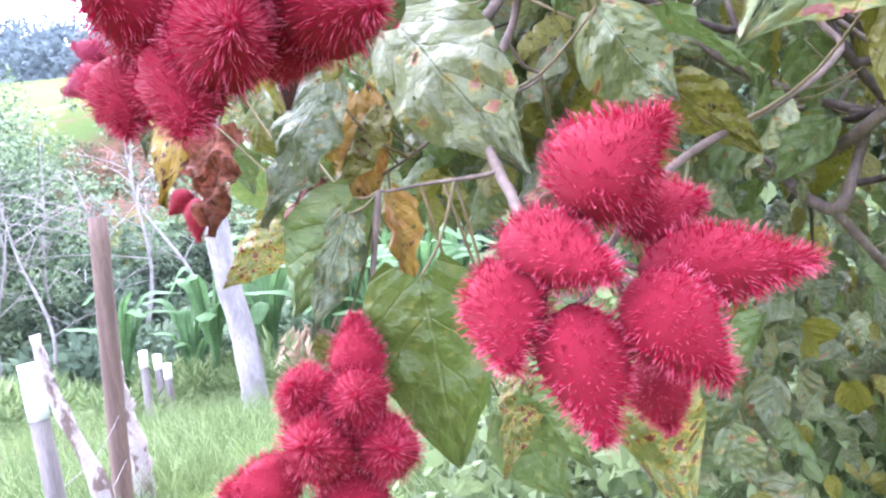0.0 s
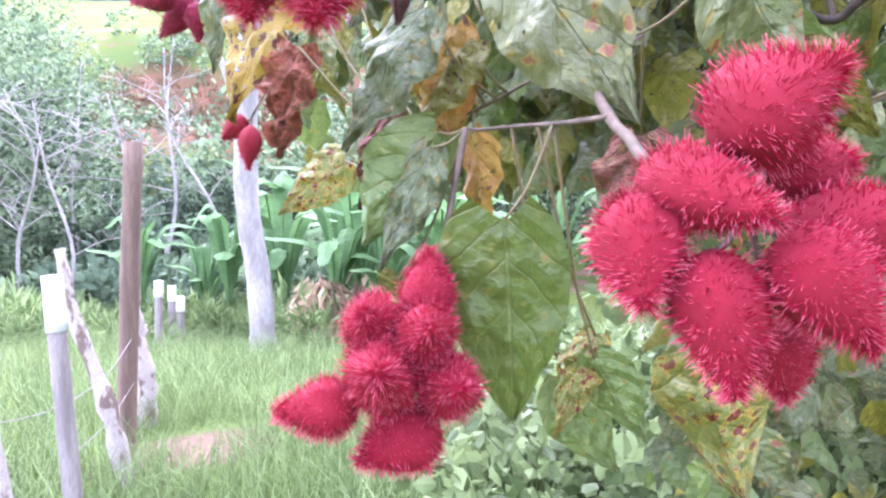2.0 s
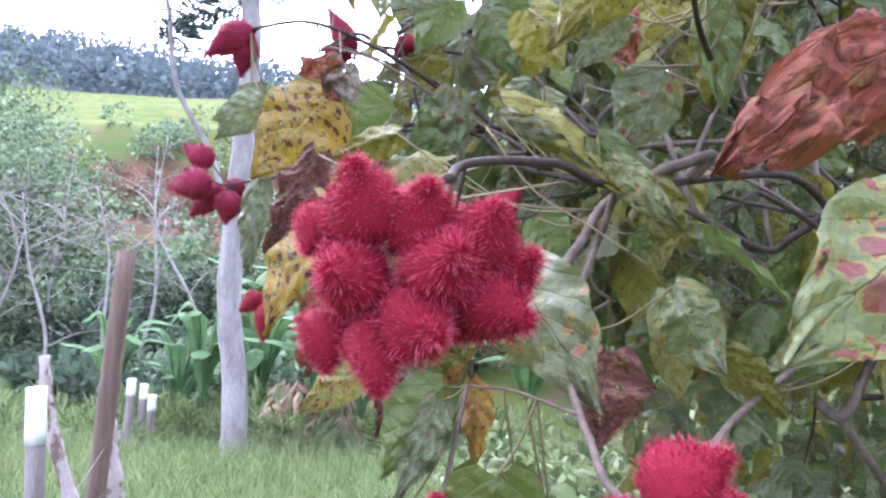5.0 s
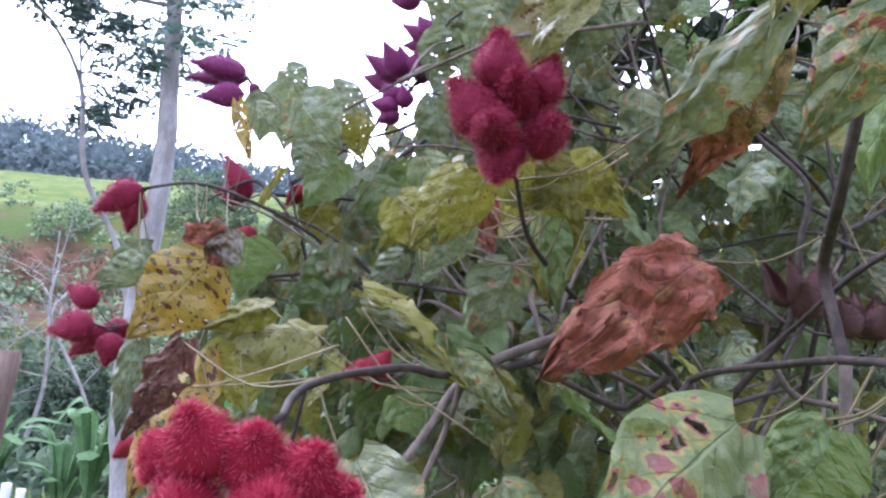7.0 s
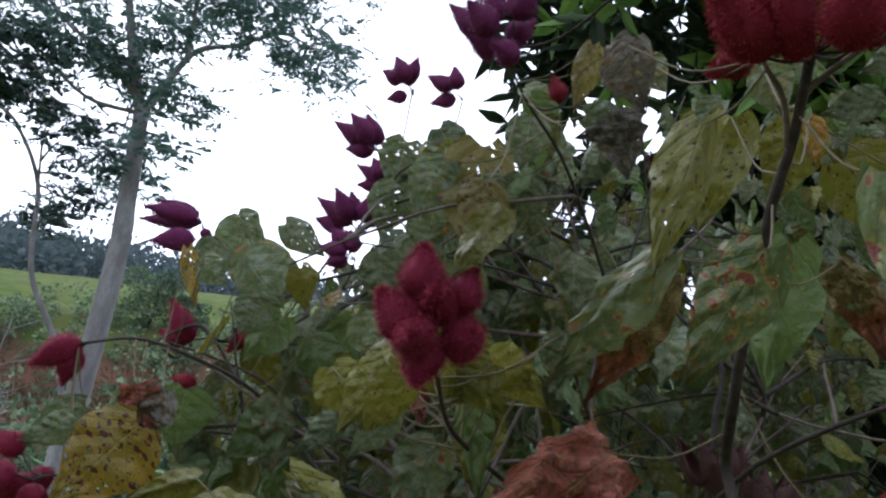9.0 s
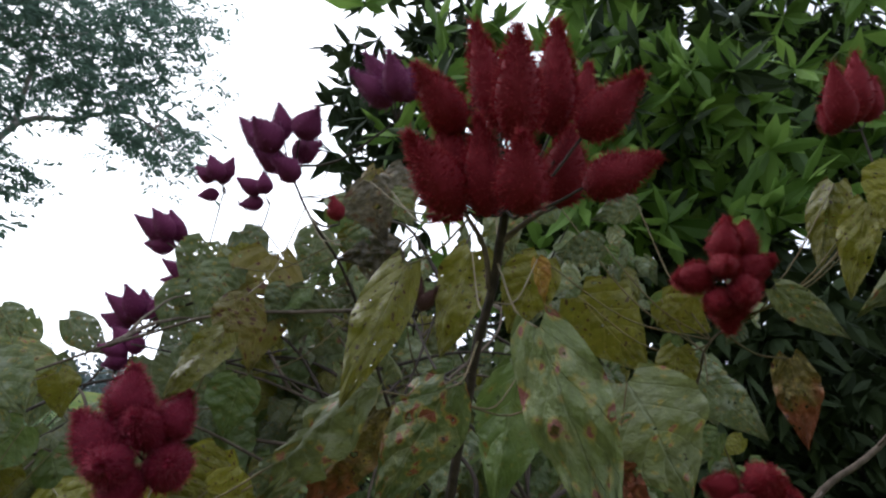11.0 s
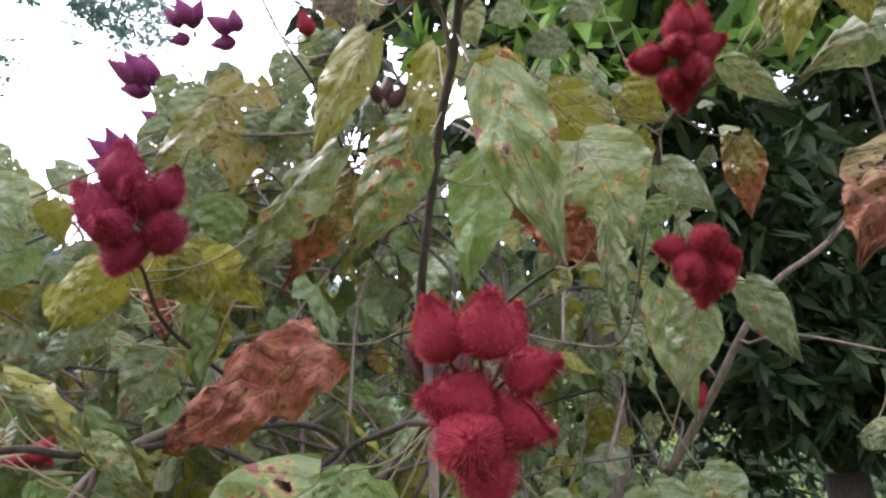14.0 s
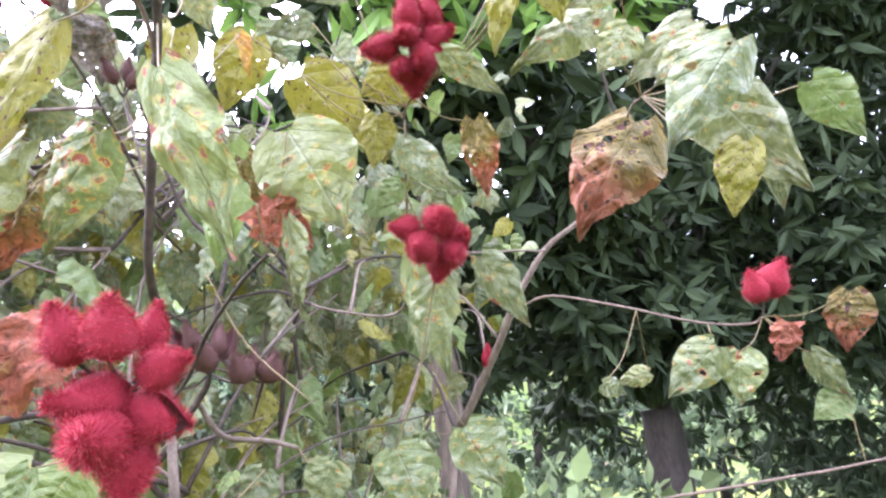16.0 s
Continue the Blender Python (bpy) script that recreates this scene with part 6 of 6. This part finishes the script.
def bare_tree(foot, height, spread, seed, material=DEAD_WOOD, label="bare pale tree without leaves", count=9):
    rng = random.Random(seed)
    z0 = ground_height(*foot)
    tree = thing("bare_tree", (*foot, z0), label, "tree")
    bm = bmesh.new()
    top = Vector((*foot, z0 + height)) + Vector((rng.gauss(0, 0.08 * height), rng.gauss(0, 0.08 * height), 0))
    base = Vector((*foot, z0 - 0.1))
    line = spline([base, base.lerp(top, 0.35) + Vector((rng.gauss(0, 0.06 * height), 0, 0)), base.lerp(top, 0.7) + Vector((rng.gauss(0, 0.06 * height), 0, 0)), top], 6)
    tube(bm, line, 0.007 * height + 0.015, 0.010, 7)
    adopt(part("trunk", bm, material), tree)
    for i in range(count):
        s = line[int(len(line) * rng.uniform(0.3, 0.95))]
        e = s + Vector((rng.gauss(0, spread), rng.gauss(0, spread), rng.uniform(0.2, 0.9) * spread))
        bm = bmesh.new()
        bent = spline([s, s.lerp(e, 0.5) + Vector((0, 0, 0.1 * spread)), e], 5)
        tube(bm, bent, 0.014, 0.006, 5)
        for _ in range(5):
            q = rng.choice(bent[3:])
            tube(bm, spline([q, q + Vector((rng.gauss(0, 0.4), rng.gauss(0, 0.4), rng.uniform(0, 0.5))) * spread], 3), 0.008, 0.004, 4)
        adopt(part("limb", bm, material), tree)


def leafy_tree(foot, height, size, seed, material, leaf=(0.19, 0.12), count=3600, label="leafy green tree at the wood's edge"):
    rng = random.Random(seed)
    z0 = ground_height(*foot)
    tree = thing("tree", (*foot, z0), label, "tree", "trees at the edge of the wood")
    base = Vector((*foot, z0 - 0.1))
    top = base + Vector((rng.gauss(0, 0.2), 0, height * 0.8))
    bm = bmesh.new()
    tube(bm, spline([base, base.lerp(top, 0.5) + Vector((0.1, 0, 0)), top], 6), 0.03 * height, 0.03, 8)
    adopt(part("trunk", bm, MANGO_BARK), tree)
    spots = []
    for i in range(10):
        c = base + Vector((rng.gauss(0, size * 0.45), rng.gauss(0, size * 0.4), height * (0.12 + 0.085 * i)))
        r = size * rng.uniform(0.4, 0.65)
        spots += clump_spots(rng, c, (r, r, r * 0.75), count // 10)
    v, f = blades(spots, rng, *leaf)
    leafy("crown", v, f, material, tree)


def mango_tree():
    """Dark dense tree with long leaves in whorls; the young ones fresh green."""
    rng = random.Random(21)
    foot = (4.35, 3.0)
    z0 = ground_height(*foot)
    tree = thing("mango_tree", (*foot, z0), "dense dark green mango tree with fresh pale shoots", "tree")
    base = Vector((*foot, z0 - 0.1))
    fork = base + Vector((-0.05, 0, 1.75))
    bm = bmesh.new()
    tube(bm, spline([base, base.lerp(fork, 0.5) + Vector((0.03, 0, 0)), fork], 6), 0.15, 0.13, 12, 0.1)
    adopt(part("trunk", bm, MANGO_BARK), tree)
    dark, fresh = [], []
    for i in range(13):
        a = i * 2.4
        end = fork + Vector((math.cos(a) * rng.uniform(0.8, 2.3), math.sin(a) * rng.uniform(0.8, 1.7), rng.uniform(0.6, 3.6)))
        bm = bmesh.new()
        tube(bm, spline([fork, fork.lerp(end, 0.5) + Vector((0, 0, 0.25)), end], 6), 0.06, 0.015, 7)
        adopt(part("limb", bm, MANGO_BARK), tree)
    lower = [((3.4, 2.7, 3.7), (1.7, 1.3, 1.6), 700), ((2.5, 2.5, 3.4), (1.0, 1.0, 1.3), 480), ((4.6, 2.7, 2.9), (1.8, 1.4, 1.3), 620), ((3.5, 3.1, 2.5), (1.3, 0.9, 0.6), 330), ((1.5, 2.9, 3.9), (0.8, 0.8, 0.9), 150), ((6.3, 2.6, 2.8), (1.5, 1.5, 1.5), 400), ((2.6, 4.4, 2.6), (1.6, 1.0, 1.6), 420), ((5.2, 4.6, 2.6), (1.8, 1.0, 1.8), 400), ((4.8, 1.9, 4.6), (1.6, 1.2, 1.2), 420)]
    upper = [((2.35, 1.9, 4.0), (0.75, 0.6, 0.8), 170), ((1.15, 2.9, 4.7), (0.55, 0.6, 0.8), 70), ((2.3, 2.9, 5.1), (1.3, 1.0, 1.0), 330), ((3.5, 2.3, 5.4), (1.5, 1.1, 1.1), 380), ((5.5, 1.9, 2.35), (1.4, 1.0, 0.75), 380), ((3.7, 2.5, 2.15), (0.8, 0.6, 0.45), 150), ((6.8, 0.9, 2.6), (1.4, 1.2, 1.2), 320), ((5.6, 1.5, 3.9), (1.5, 1.2, 1.3), 380), ((4.9, 2.9, 5.7), (1.6, 1.3, 1.1), 330), ((7.4, 3.2, 1.6), (1.6, 1.4, 1.3), 360)]
    for c, size, whorls in lower + upper:
        for at, way in clump_spots(rng, c, size, whorls):
            young = at.y < 2.7 and at.x < 4.2 and at.z > 1.95 + 0.45 * at.x + 0.2 * at.y and way.y < 0.4 and rng.random() < 0.6
            for k in range(7):
                a = k * 2.4
                side = way.orthogonal().normalized()
                leafway = (way * rng.uniform(0.2, 0.7) + side * math.cos(a) + way.cross(side) * math.sin(a) + Vector((0, 0, -0.35 if not young else 0.1))).normalized()
                (fresh if young else dark).append((at, leafway))
    v, f = blades(dark, rng, 0.18, 0.058, 0.3, True)
    leafy("crown", v, f, MANGO_LEAF, tree)
    v, f = blades(fresh, rng, 0.22, 0.076, 0.3, True)
    leafy("young_foliage", v, f, FRESH_LEAF, tree, "fresh light green young leaves", "", "stuff")


def shaggy_trunk(foot, height, r):
    rng = random.Random(35)
    z0 = ground_height(*foot)
    tree = thing("shaggy_tree", (*foot, z0), "slender trunk shaggy with hanging dark fibres", "tree")
    base = Vector((*foot, z0 - 0.1))
    top = base + Vector((-0.03, 0.02, height))
    line = spline([base, base.lerp(top, 0.5) + Vector((0.03, 0, 0)), top], 8)
    bm = bmesh.new()
    tube(bm, line, r, r * 0.9, 12, 0.25)
    adopt(part("trunk", bm, SHAGGY), tree)
    for _ in range(90):
        s, a = rng.uniform(0.35, 1.0), rng.uniform(0, math.tau)
        q = base.lerp(top, s) + Vector((math.cos(a), math.sin(a), 0)) * r * 0.95
        down = Vector((rng.gauss(0, 0.03) + 0.03 * math.cos(a), rng.gauss(0, 0.03) + 0.03 * math.sin(a), -rng.uniform(0.15, 0.45)))
        bm = bmesh.new()
        tube(bm, spline([q, q + down * 0.5 + Vector((math.cos(a), math.sin(a), 0)) * 0.02, q + down], 3), rng.uniform(0.003, 0.007), 0.001, 4, 0.0)
        adopt(part("fibre", bm, SHAGGY), tree)


def thicket():
    """Undergrowth behind the shrub."""
    rng = random.Random(31)
    spots = []
    for _ in range(430):
        x, y = rng.uniform(-0.7, 9.0), rng.uniform(-0.5, 7.5)
        if y < 2.4 and x < 3.3 or y > 6.2 + 1.6 * math.sin(2.3 * x) or x < 0.5 * math.sin(3 * y) - 0.3 or abs(x - 4.35) < 0.4 and y < 2.9 or x < 0.1 * (y - 4):
            continue
        h = rng.uniform(0.5, 1.75) if y > 2.2 else rng.uniform(0.3, 0.8)
        if x > 2.9 and y > 2.2:
            h *= 0.35
        if x < 0.1 + 0.22 * y:
            h *= 0.38
        spots += clump_spots(rng, (x, y, ground_height(x, y) + h * 0.55), (0.45, 0.45, h * 0.5), 120)
    for _ in range(46):
        x, y, h = rng.uniform(1.7, 3.3), rng.uniform(2.1, 3.3), rng.uniform(0.8, 1.3)
        spots += clump_spots(rng, (x, y, ground_height(x, y) + h * 0.6), (0.4, 0.35, h * 0.45), 110)
    for _ in range(24):
        x = rng.uniform(1.45, 2.7)
        y, h = 0.55 + 0.5 * x + rng.uniform(-0.35, 0.35), rng.uniform(1.3, 1.55)
        spots += clump_spots(rng, (x, y, ground_height(x, y) + h * 0.52), (0.24, 0.24, h * 0.46), 170)
    v, f = blades(spots, rng, 0.095, 0.066, 0.25, True)
    # low growth beyond the mango, its shade painted in as dark leaf colour
    spots = []
    for _ in range(40):
        x, y = rng.uniform(5.8, 9.0), rng.uniform(1.2, 3.4)
        spots += clump_spots(rng, (x, y, ground_height(x, y) + 0.45), (0.5, 0.5, 0.55), 90)
    dv, df = blades(spots, rng, 0.17, 0.07)
    leafy("shade_growth", dv, df, MANGO_LEAF, None, "low leafy growth with the mango's shade put into its colour", "undergrowth", "stuff")
    spots = []
    for _ in range(130):
        x, y = rng.uniform(-7.5, 1.5), rng.uniform(9.0, 12.5)
        h = rng.uniform(0.25, 0.8)
        spots += clump_spots(rng, (x, y, ground_height(x, y) + h * 0.5), (0.45, 0.4, h * 0.6), 80)
    dv, df = blades([(p, (w + Vector((0, 0, 0.9))).normalized()) for p, w in spots], rng, 0.26, 0.04)
    leafy("field_brush", dv, df, GRASS, None, "rough green brush along the far fence", "brush", "stuff")
    leafy("undergrowth", v, f, THICKET, None, "tangled green undergrowth behind the shrub", "undergrowth", "stuff")


def grass():
    rng = random.Random(41)
    verts, faces = [], []
    for i in range(74000):
        y = 1.8 + 12.5 * rng.random() ** 1.3
        x = rng.uniform(-0.95 * y - 1, 0.5 * y + 0.5)
        if i >= 52000:
            a, r = rng.uniform(0, math.tau), 9.0 * rng.random() ** 0.6
            x, y = r * math.cos(a), r * math.sin(a)
        if noise.noise(Vector((x * 0.9, y * 0.9, 2))) < -0.32 or math.hypot(x + 1.6, (y - 4.1) * 0.7) < 0.25 + 0.15 * noise.noise(Vector((x * 5, y * 5, 0))):
            continue
        z = ground_height(x, y)
        h, a = rng.uniform(0.10, 0.42) * (1.0 if y > 1.8 else 0.6), rng.uniform(0, math.tau)
        lean = Vector((rng.gauss(0, 0.35), rng.gauss(0, 0.35), 1)) * h
        w = Vector((math.cos(a), math.sin(a), 0)) * rng.uniform(0.0025, 0.007)
        i, at = len(verts), Vector((x, y, z - 0.01))
        verts += [at - w, at + w, at + lean * 0.6 + w * 0.6, at + lean * 0.6 - w * 0.6, at + lean + Vector((lean.x * 0.5, lean.y * 0.5, -0.12 * h))]
        faces += [(i, i + 1, i + 2, i + 3), (i + 3, i + 2, i + 4)]
    leafy("grass", verts, faces, GRASS, None, "tall light green meadow grass", "grass", "stuff")


def fence_post(foot, height, r, label, lean=(0, 0), painted=0.0, wood=POST_GREY):
    z0 = ground_height(*foot)
    post = thing("fence_post", (*foot, z0), label, "post", "posts of the fence")
    base = Vector((*foot, z0 - 0.1))
    top = Vector((foot[0] + lean[0], foot[1] + lean[1], z0 + height))
    bm = bmesh.new()
    tube(bm, [base.lerp(top, i / 12) for i in range(13)], r * 1.08, r, 12, 0.06)
    adopt(part("shaft", bm, wood), post)
    if painted:
        bm = bmesh.new()
        s = 1 - painted / height
        tube(bm, [base.lerp(top, s + (1.004 - s) * i / 4) for i in range(5)], r * 1.12, r * 1.08, 12, 0.04)
        adopt(part("painted_top", bm, WHITEWASH, None, "white painted top"), post)


def stump(foot, height, r, lean, label, seed):
    """A dead crooked stem, bark flaking."""
    rng = random.Random(seed)
    z0 = ground_height(*foot)
    ob = thing("dead_stump", (*foot, z0), label, "stump")
    base = Vector((*foot, z0 - 0.1))
    top = Vector((foot[0] + lean[0], foot[1] + lean[1], z0 + height))
    bm = bmesh.new()
    tube(bm, spline([base, base.lerp(top, 0.4) + Vector((0.03, 0, 0)), base.lerp(top, 0.75) + Vector((-0.02, 0, 0)), top], 6), r, r * 0.45, 10, 0.35)
    adopt(part("stem", bm, STUMP_PALE), ob)
    for i in range(3):
        s = base.lerp(top, rng.uniform(0.6, 0.97))
        bm = bmesh.new()
        tube(bm, spline([s, s + Vector((rng.gauss(0, 0.06), rng.gauss(0, 0.04), 0.07))], 3), r * 0.35, r * 0.15, 6, 0.3)
        adopt(part("snag", bm, STUMP_PALE), ob)


def banana_plant(foot, height, seed, leaves=9):
    rng = random.Random(seed)
    z0 = ground_height(*foot)
    plant = thing("banana_plant", (*foot, z0), "young banana plant with broad light green leaves", "plant", "banana plants beyond the fence")
    base = Vector((*foot, z0 - 0.05))
    top = base + Vector((0, 0, height * 0.2))
    bm = bmesh.new()
    tube(bm, spline([base, base.lerp(top, 0.5), top], 4), 0.08, 0.05, 9)
    adopt(part("stem", bm, BANANA_STEM), plant)
    for i in range(leaves):
        a = i * 2.4 + rng.uniform(-0.4, 0.4)
        out = Vector((math.cos(a), math.sin(a), 0))
        rise, reach = height * rng.uniform(0.3, 0.8), height * rng.uniform(0.12, 0.5)
        line = spline([top, top + out * reach * 0.35 + Vector((0, 0, rise * 0.8)), top + out * reach + Vector((0, 0, rise * rng.uniform(0.55, 1.0)))], 7)
        bm = bmesh.new()
        tube(bm, line, 0.022, 0.006, 5)
        side = out.cross(Vector((0, 0, 1)))
        prev = None
        for k, p in enumerate(line):
            s = k / (len(line) - 1)
            w = 0.115 * height * 0.5 * math.sin(math.pi * min(1, max(0.0, (s - 0.12) / 0.9))) ** 0.6 * (0.7 + 0.3 * rng.random())
            row = [bm.verts.new(p + side * w * u + Vector((0, 0, -0.35 * w * abs(u) + 0.004))) for u in (-1, -0.5, 0, 0.5, 1)]
            if prev:
                for q in range(4):
                    bm.faces.new((prev[q], prev[q + 1], row[q + 1], row[q]))
            prev = row
        adopt(part("leaf", bm, BANANA), plant)


tall_tree()
sapling()
mango_tree()
shaggy_trunk((2.25, 2.60), 3.1, 0.075)
thicket()
grass()
fence_post((-2.03, 4.0), 1.81, 0.052, "tall brown wooden post leaning beside a dead stump", (0.135, 0), 0, POST_BROWN)
fence_post((-1.62, 2.76), 1.17, 0.036, "grey wooden fence post with white painted top", (-0.05, 0), 0.2)
for x, y, h in ((-3.93, 8.83, 0.86), (-4.07, 9.56, 0.84), (-3.9, 9.43, 0.70), (-4.85, 11.8, 0.6), (-4.95, 12.4, 0.55)):
    fence_post((x, y), h, 0.05, "distant grey fence post with white painted top", (0.03, 0), 0.18)
stump((-1.72, 3.41), 1.23, 0.05, (-0.29, 0), "crooked dead stem with flaking pale bark", 3)
stump((-2.2, 4.65), 0.95, 0.075, (-0.03, 0), "bleached stub standing behind the brown post", 4)
stump((-1.7, 2.4), 0.95, 0.04, (0.02, 0), "short bleached broken stump", 5)
for i, (x, y, h) in enumerate(((-3.6, 10.6, 2.9), (-2.9, 11.2, 3.2), (-1.6, 10.4, 3.2), (-1.0, 10.9, 3.4), (-4.4, 11.8, 2.4), (-0.4, 10.2, 3.0), (0.2, 11.4, 3.3), (1.4, 11.6, 3.2), (-2.1, 12.2, 3.5), (-3.4, 12.6, 3.3), (-0.9, 12.6, 3.4), (-4.7, 10.0, 2.3), (-1.8, 9.7, 2.5), (-1.1, 9.5, 2.4), (-0.3, 9.2, 2.4))):
    banana_plant((x, y), h, 60 + i)
banana_plant((4.75, 3.05), 1.15, 90, 6)
bare_tree((-5.4, 13.0), 5.2, 0.7, 71)
bare_tree((-6.9, 15.5), 5.6, 0.9, 72)
bare_tree((-9.0, 16.5), 5.2, 1.0, 73)
bare_tree((-7.4, 12.6), 4.2, 1.0, 75, count=11)
bare_tree((-6.2, 12.9), 4.4, 0.9, 76, count=10)
bare_tree((-8.6, 13.4), 4.4, 1.1, 77, count=11)
# trees right of the mango are added to cover and shade bright ground
for i, (x, y, h, r) in enumerate(((-10.4, 14.5, 4.3, 2.2), (-11.5, 17, 5.5, 2.8), (-6.0, 18.5, 2.5, 1.9), (-14, 21, 6.2, 3.2), (-3.0, 19.5, 2.8, 1.8), (-18, 25, 8, 4), (0.5, 17.5, 4, 2.2), (3.5, 16, 5, 2.5), (6.5, 13, 5.5, 2.6), (-9.5, 41, 3.2, 2.2), (-19, 31, 6, 3.5), (9, 10, 5, 2.4), (8.6, 3.4, 4.6, 2.3), (9.4, 0.8, 4.8, 2.4), (11.5, 4.2, 3.6, 2.6), (12.5, 1.2, 3.6, 2.6), (11, 7.5, 4, 2.6), (11, -2, 4, 2.6))):
    leafy_tree((x, y), h, r, 80 + i, WOODS)


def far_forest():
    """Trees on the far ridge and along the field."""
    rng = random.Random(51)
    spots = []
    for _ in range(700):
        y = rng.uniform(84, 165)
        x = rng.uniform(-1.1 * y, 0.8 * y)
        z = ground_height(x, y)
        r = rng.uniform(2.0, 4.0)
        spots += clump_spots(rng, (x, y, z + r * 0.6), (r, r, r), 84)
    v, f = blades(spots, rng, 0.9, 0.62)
    leafy("hill_forest", v, f, HAZED_WOODS, None, "far hill forest with blue haze painted into its green", "forest", "stuff")
    spots = []
    for _ in range(330):
        y = rng.uniform(17, 42) if rng.random() < 0.9 else rng.uniform(42, 62)
        x = rng.uniform(-1.0 * y, 0.5 * y)
        if y > 42 and -0.55 * y < x < 0.02 * y:
            continue
        r = rng.uniform(0.8, 1.5) if y < 21 else rng.uniform(1.3, 2.9) if y < 33 else rng.uniform(0.8, 1.4)
        if 24 < y < 36 and -0.55 * y < x < -0.08 * y:
            if rng.random() < 0.6:
                continue
            r = rng.uniform(0.3, 0.7)
        spots += clump_spots(rng, (x, y, ground_height(x, y) + r * 0.6), (r * 1.2, r * 1.2, r), int(170 * r) if r > 0.8 else 90)
    for _ in range(130):
        y = rng.uniform(12.6, 24)
        x = -y * rng.uniform(0.18, 0.62)
        r = rng.uniform(0.45, 0.85)
        spots += clump_spots(rng, (x, y, ground_height(x, y) + r * 0.6), (r * 1.2, r * 1.2, r), 200)
    v, f = blades(spots, rng, 0.26, 0.17)
    leafy("slope_woods", v, f, WOODS, None, "green woods on the slope across the valley", "woods", "stuff")


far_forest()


def dry_scrub():
    """Withered weeds over the eroded bank."""
    rng = random.Random(67)
    spots = []
    for _ in range(170):
        y = rng.uniform(26, 37)
        x = rng.uniform(-0.55 * y, -0.08 * y)
        r = rng.uniform(0.25, 0.6)
        spots += clump_spots(rng, (x, y, ground_height(x, y) + r * 0.4), (r * 1.3, r * 1.3, r), 60)
    v, f = blades([(p, (w + Vector((0, 0, 0.8))).normalized()) for p, w in spots], rng, 0.3, 0.05)
    leafy("dry_scrub", v, f, DRY_WEED, None, "withered tan weeds on the red bank", "weeds", "stuff")


def dead_fronds():
    """Brown banana leaves hanging to the ground behind the tall tree."""
    rng = random.Random(61)
    for x, y in ((-1.95, 9.5), (-1.5, 9.9), (-2.2, 10.2)):
        heap = thing("dead_frond_heap", (x, y, ground_height(x, y)), "heap of withered brown hanging banana leaves", "dead leaves", "withered leaf heaps")
        spots = clump_spots(rng, (x, y, ground_height(x, y) + 0.5), (0.3, 0.3, 0.55), 130)
        v, f = blades([(p, (w + Vector((0, 0, -1.2))).normalized()) for p, w in spots], rng, 0.34, 0.09)
        leafy("withered_leaf_mass", v, f, DRY_LEAVES, heap)


def fence_wire(a, b, sag):
    a, b = Vector(a), Vector(b)
    bm = bmesh.new()
    tube(bm, spline([a, a.lerp(b, 0.5) + Vector((0, 0, -sag)), b], 8), 0.0025, 0.0025, 5, 0.0)
    tagged(part("fence_wire", bm, POST_GREY), "thin slack grey fence wire between posts", "wire", "wires of the fence")


dead_fronds()
dry_scrub()
fence_wire((-1.63, 2.76, 0.62), (-1.95, 4.0, 0.62), 0.05)
fence_wire((-1.63, 2.76, 0.40), (-1.95, 4.0, 0.36), 0.04)
fence_wire((-1.68, 2.4, 0.66), (-1.63, 2.76, 0.62), 0.01)
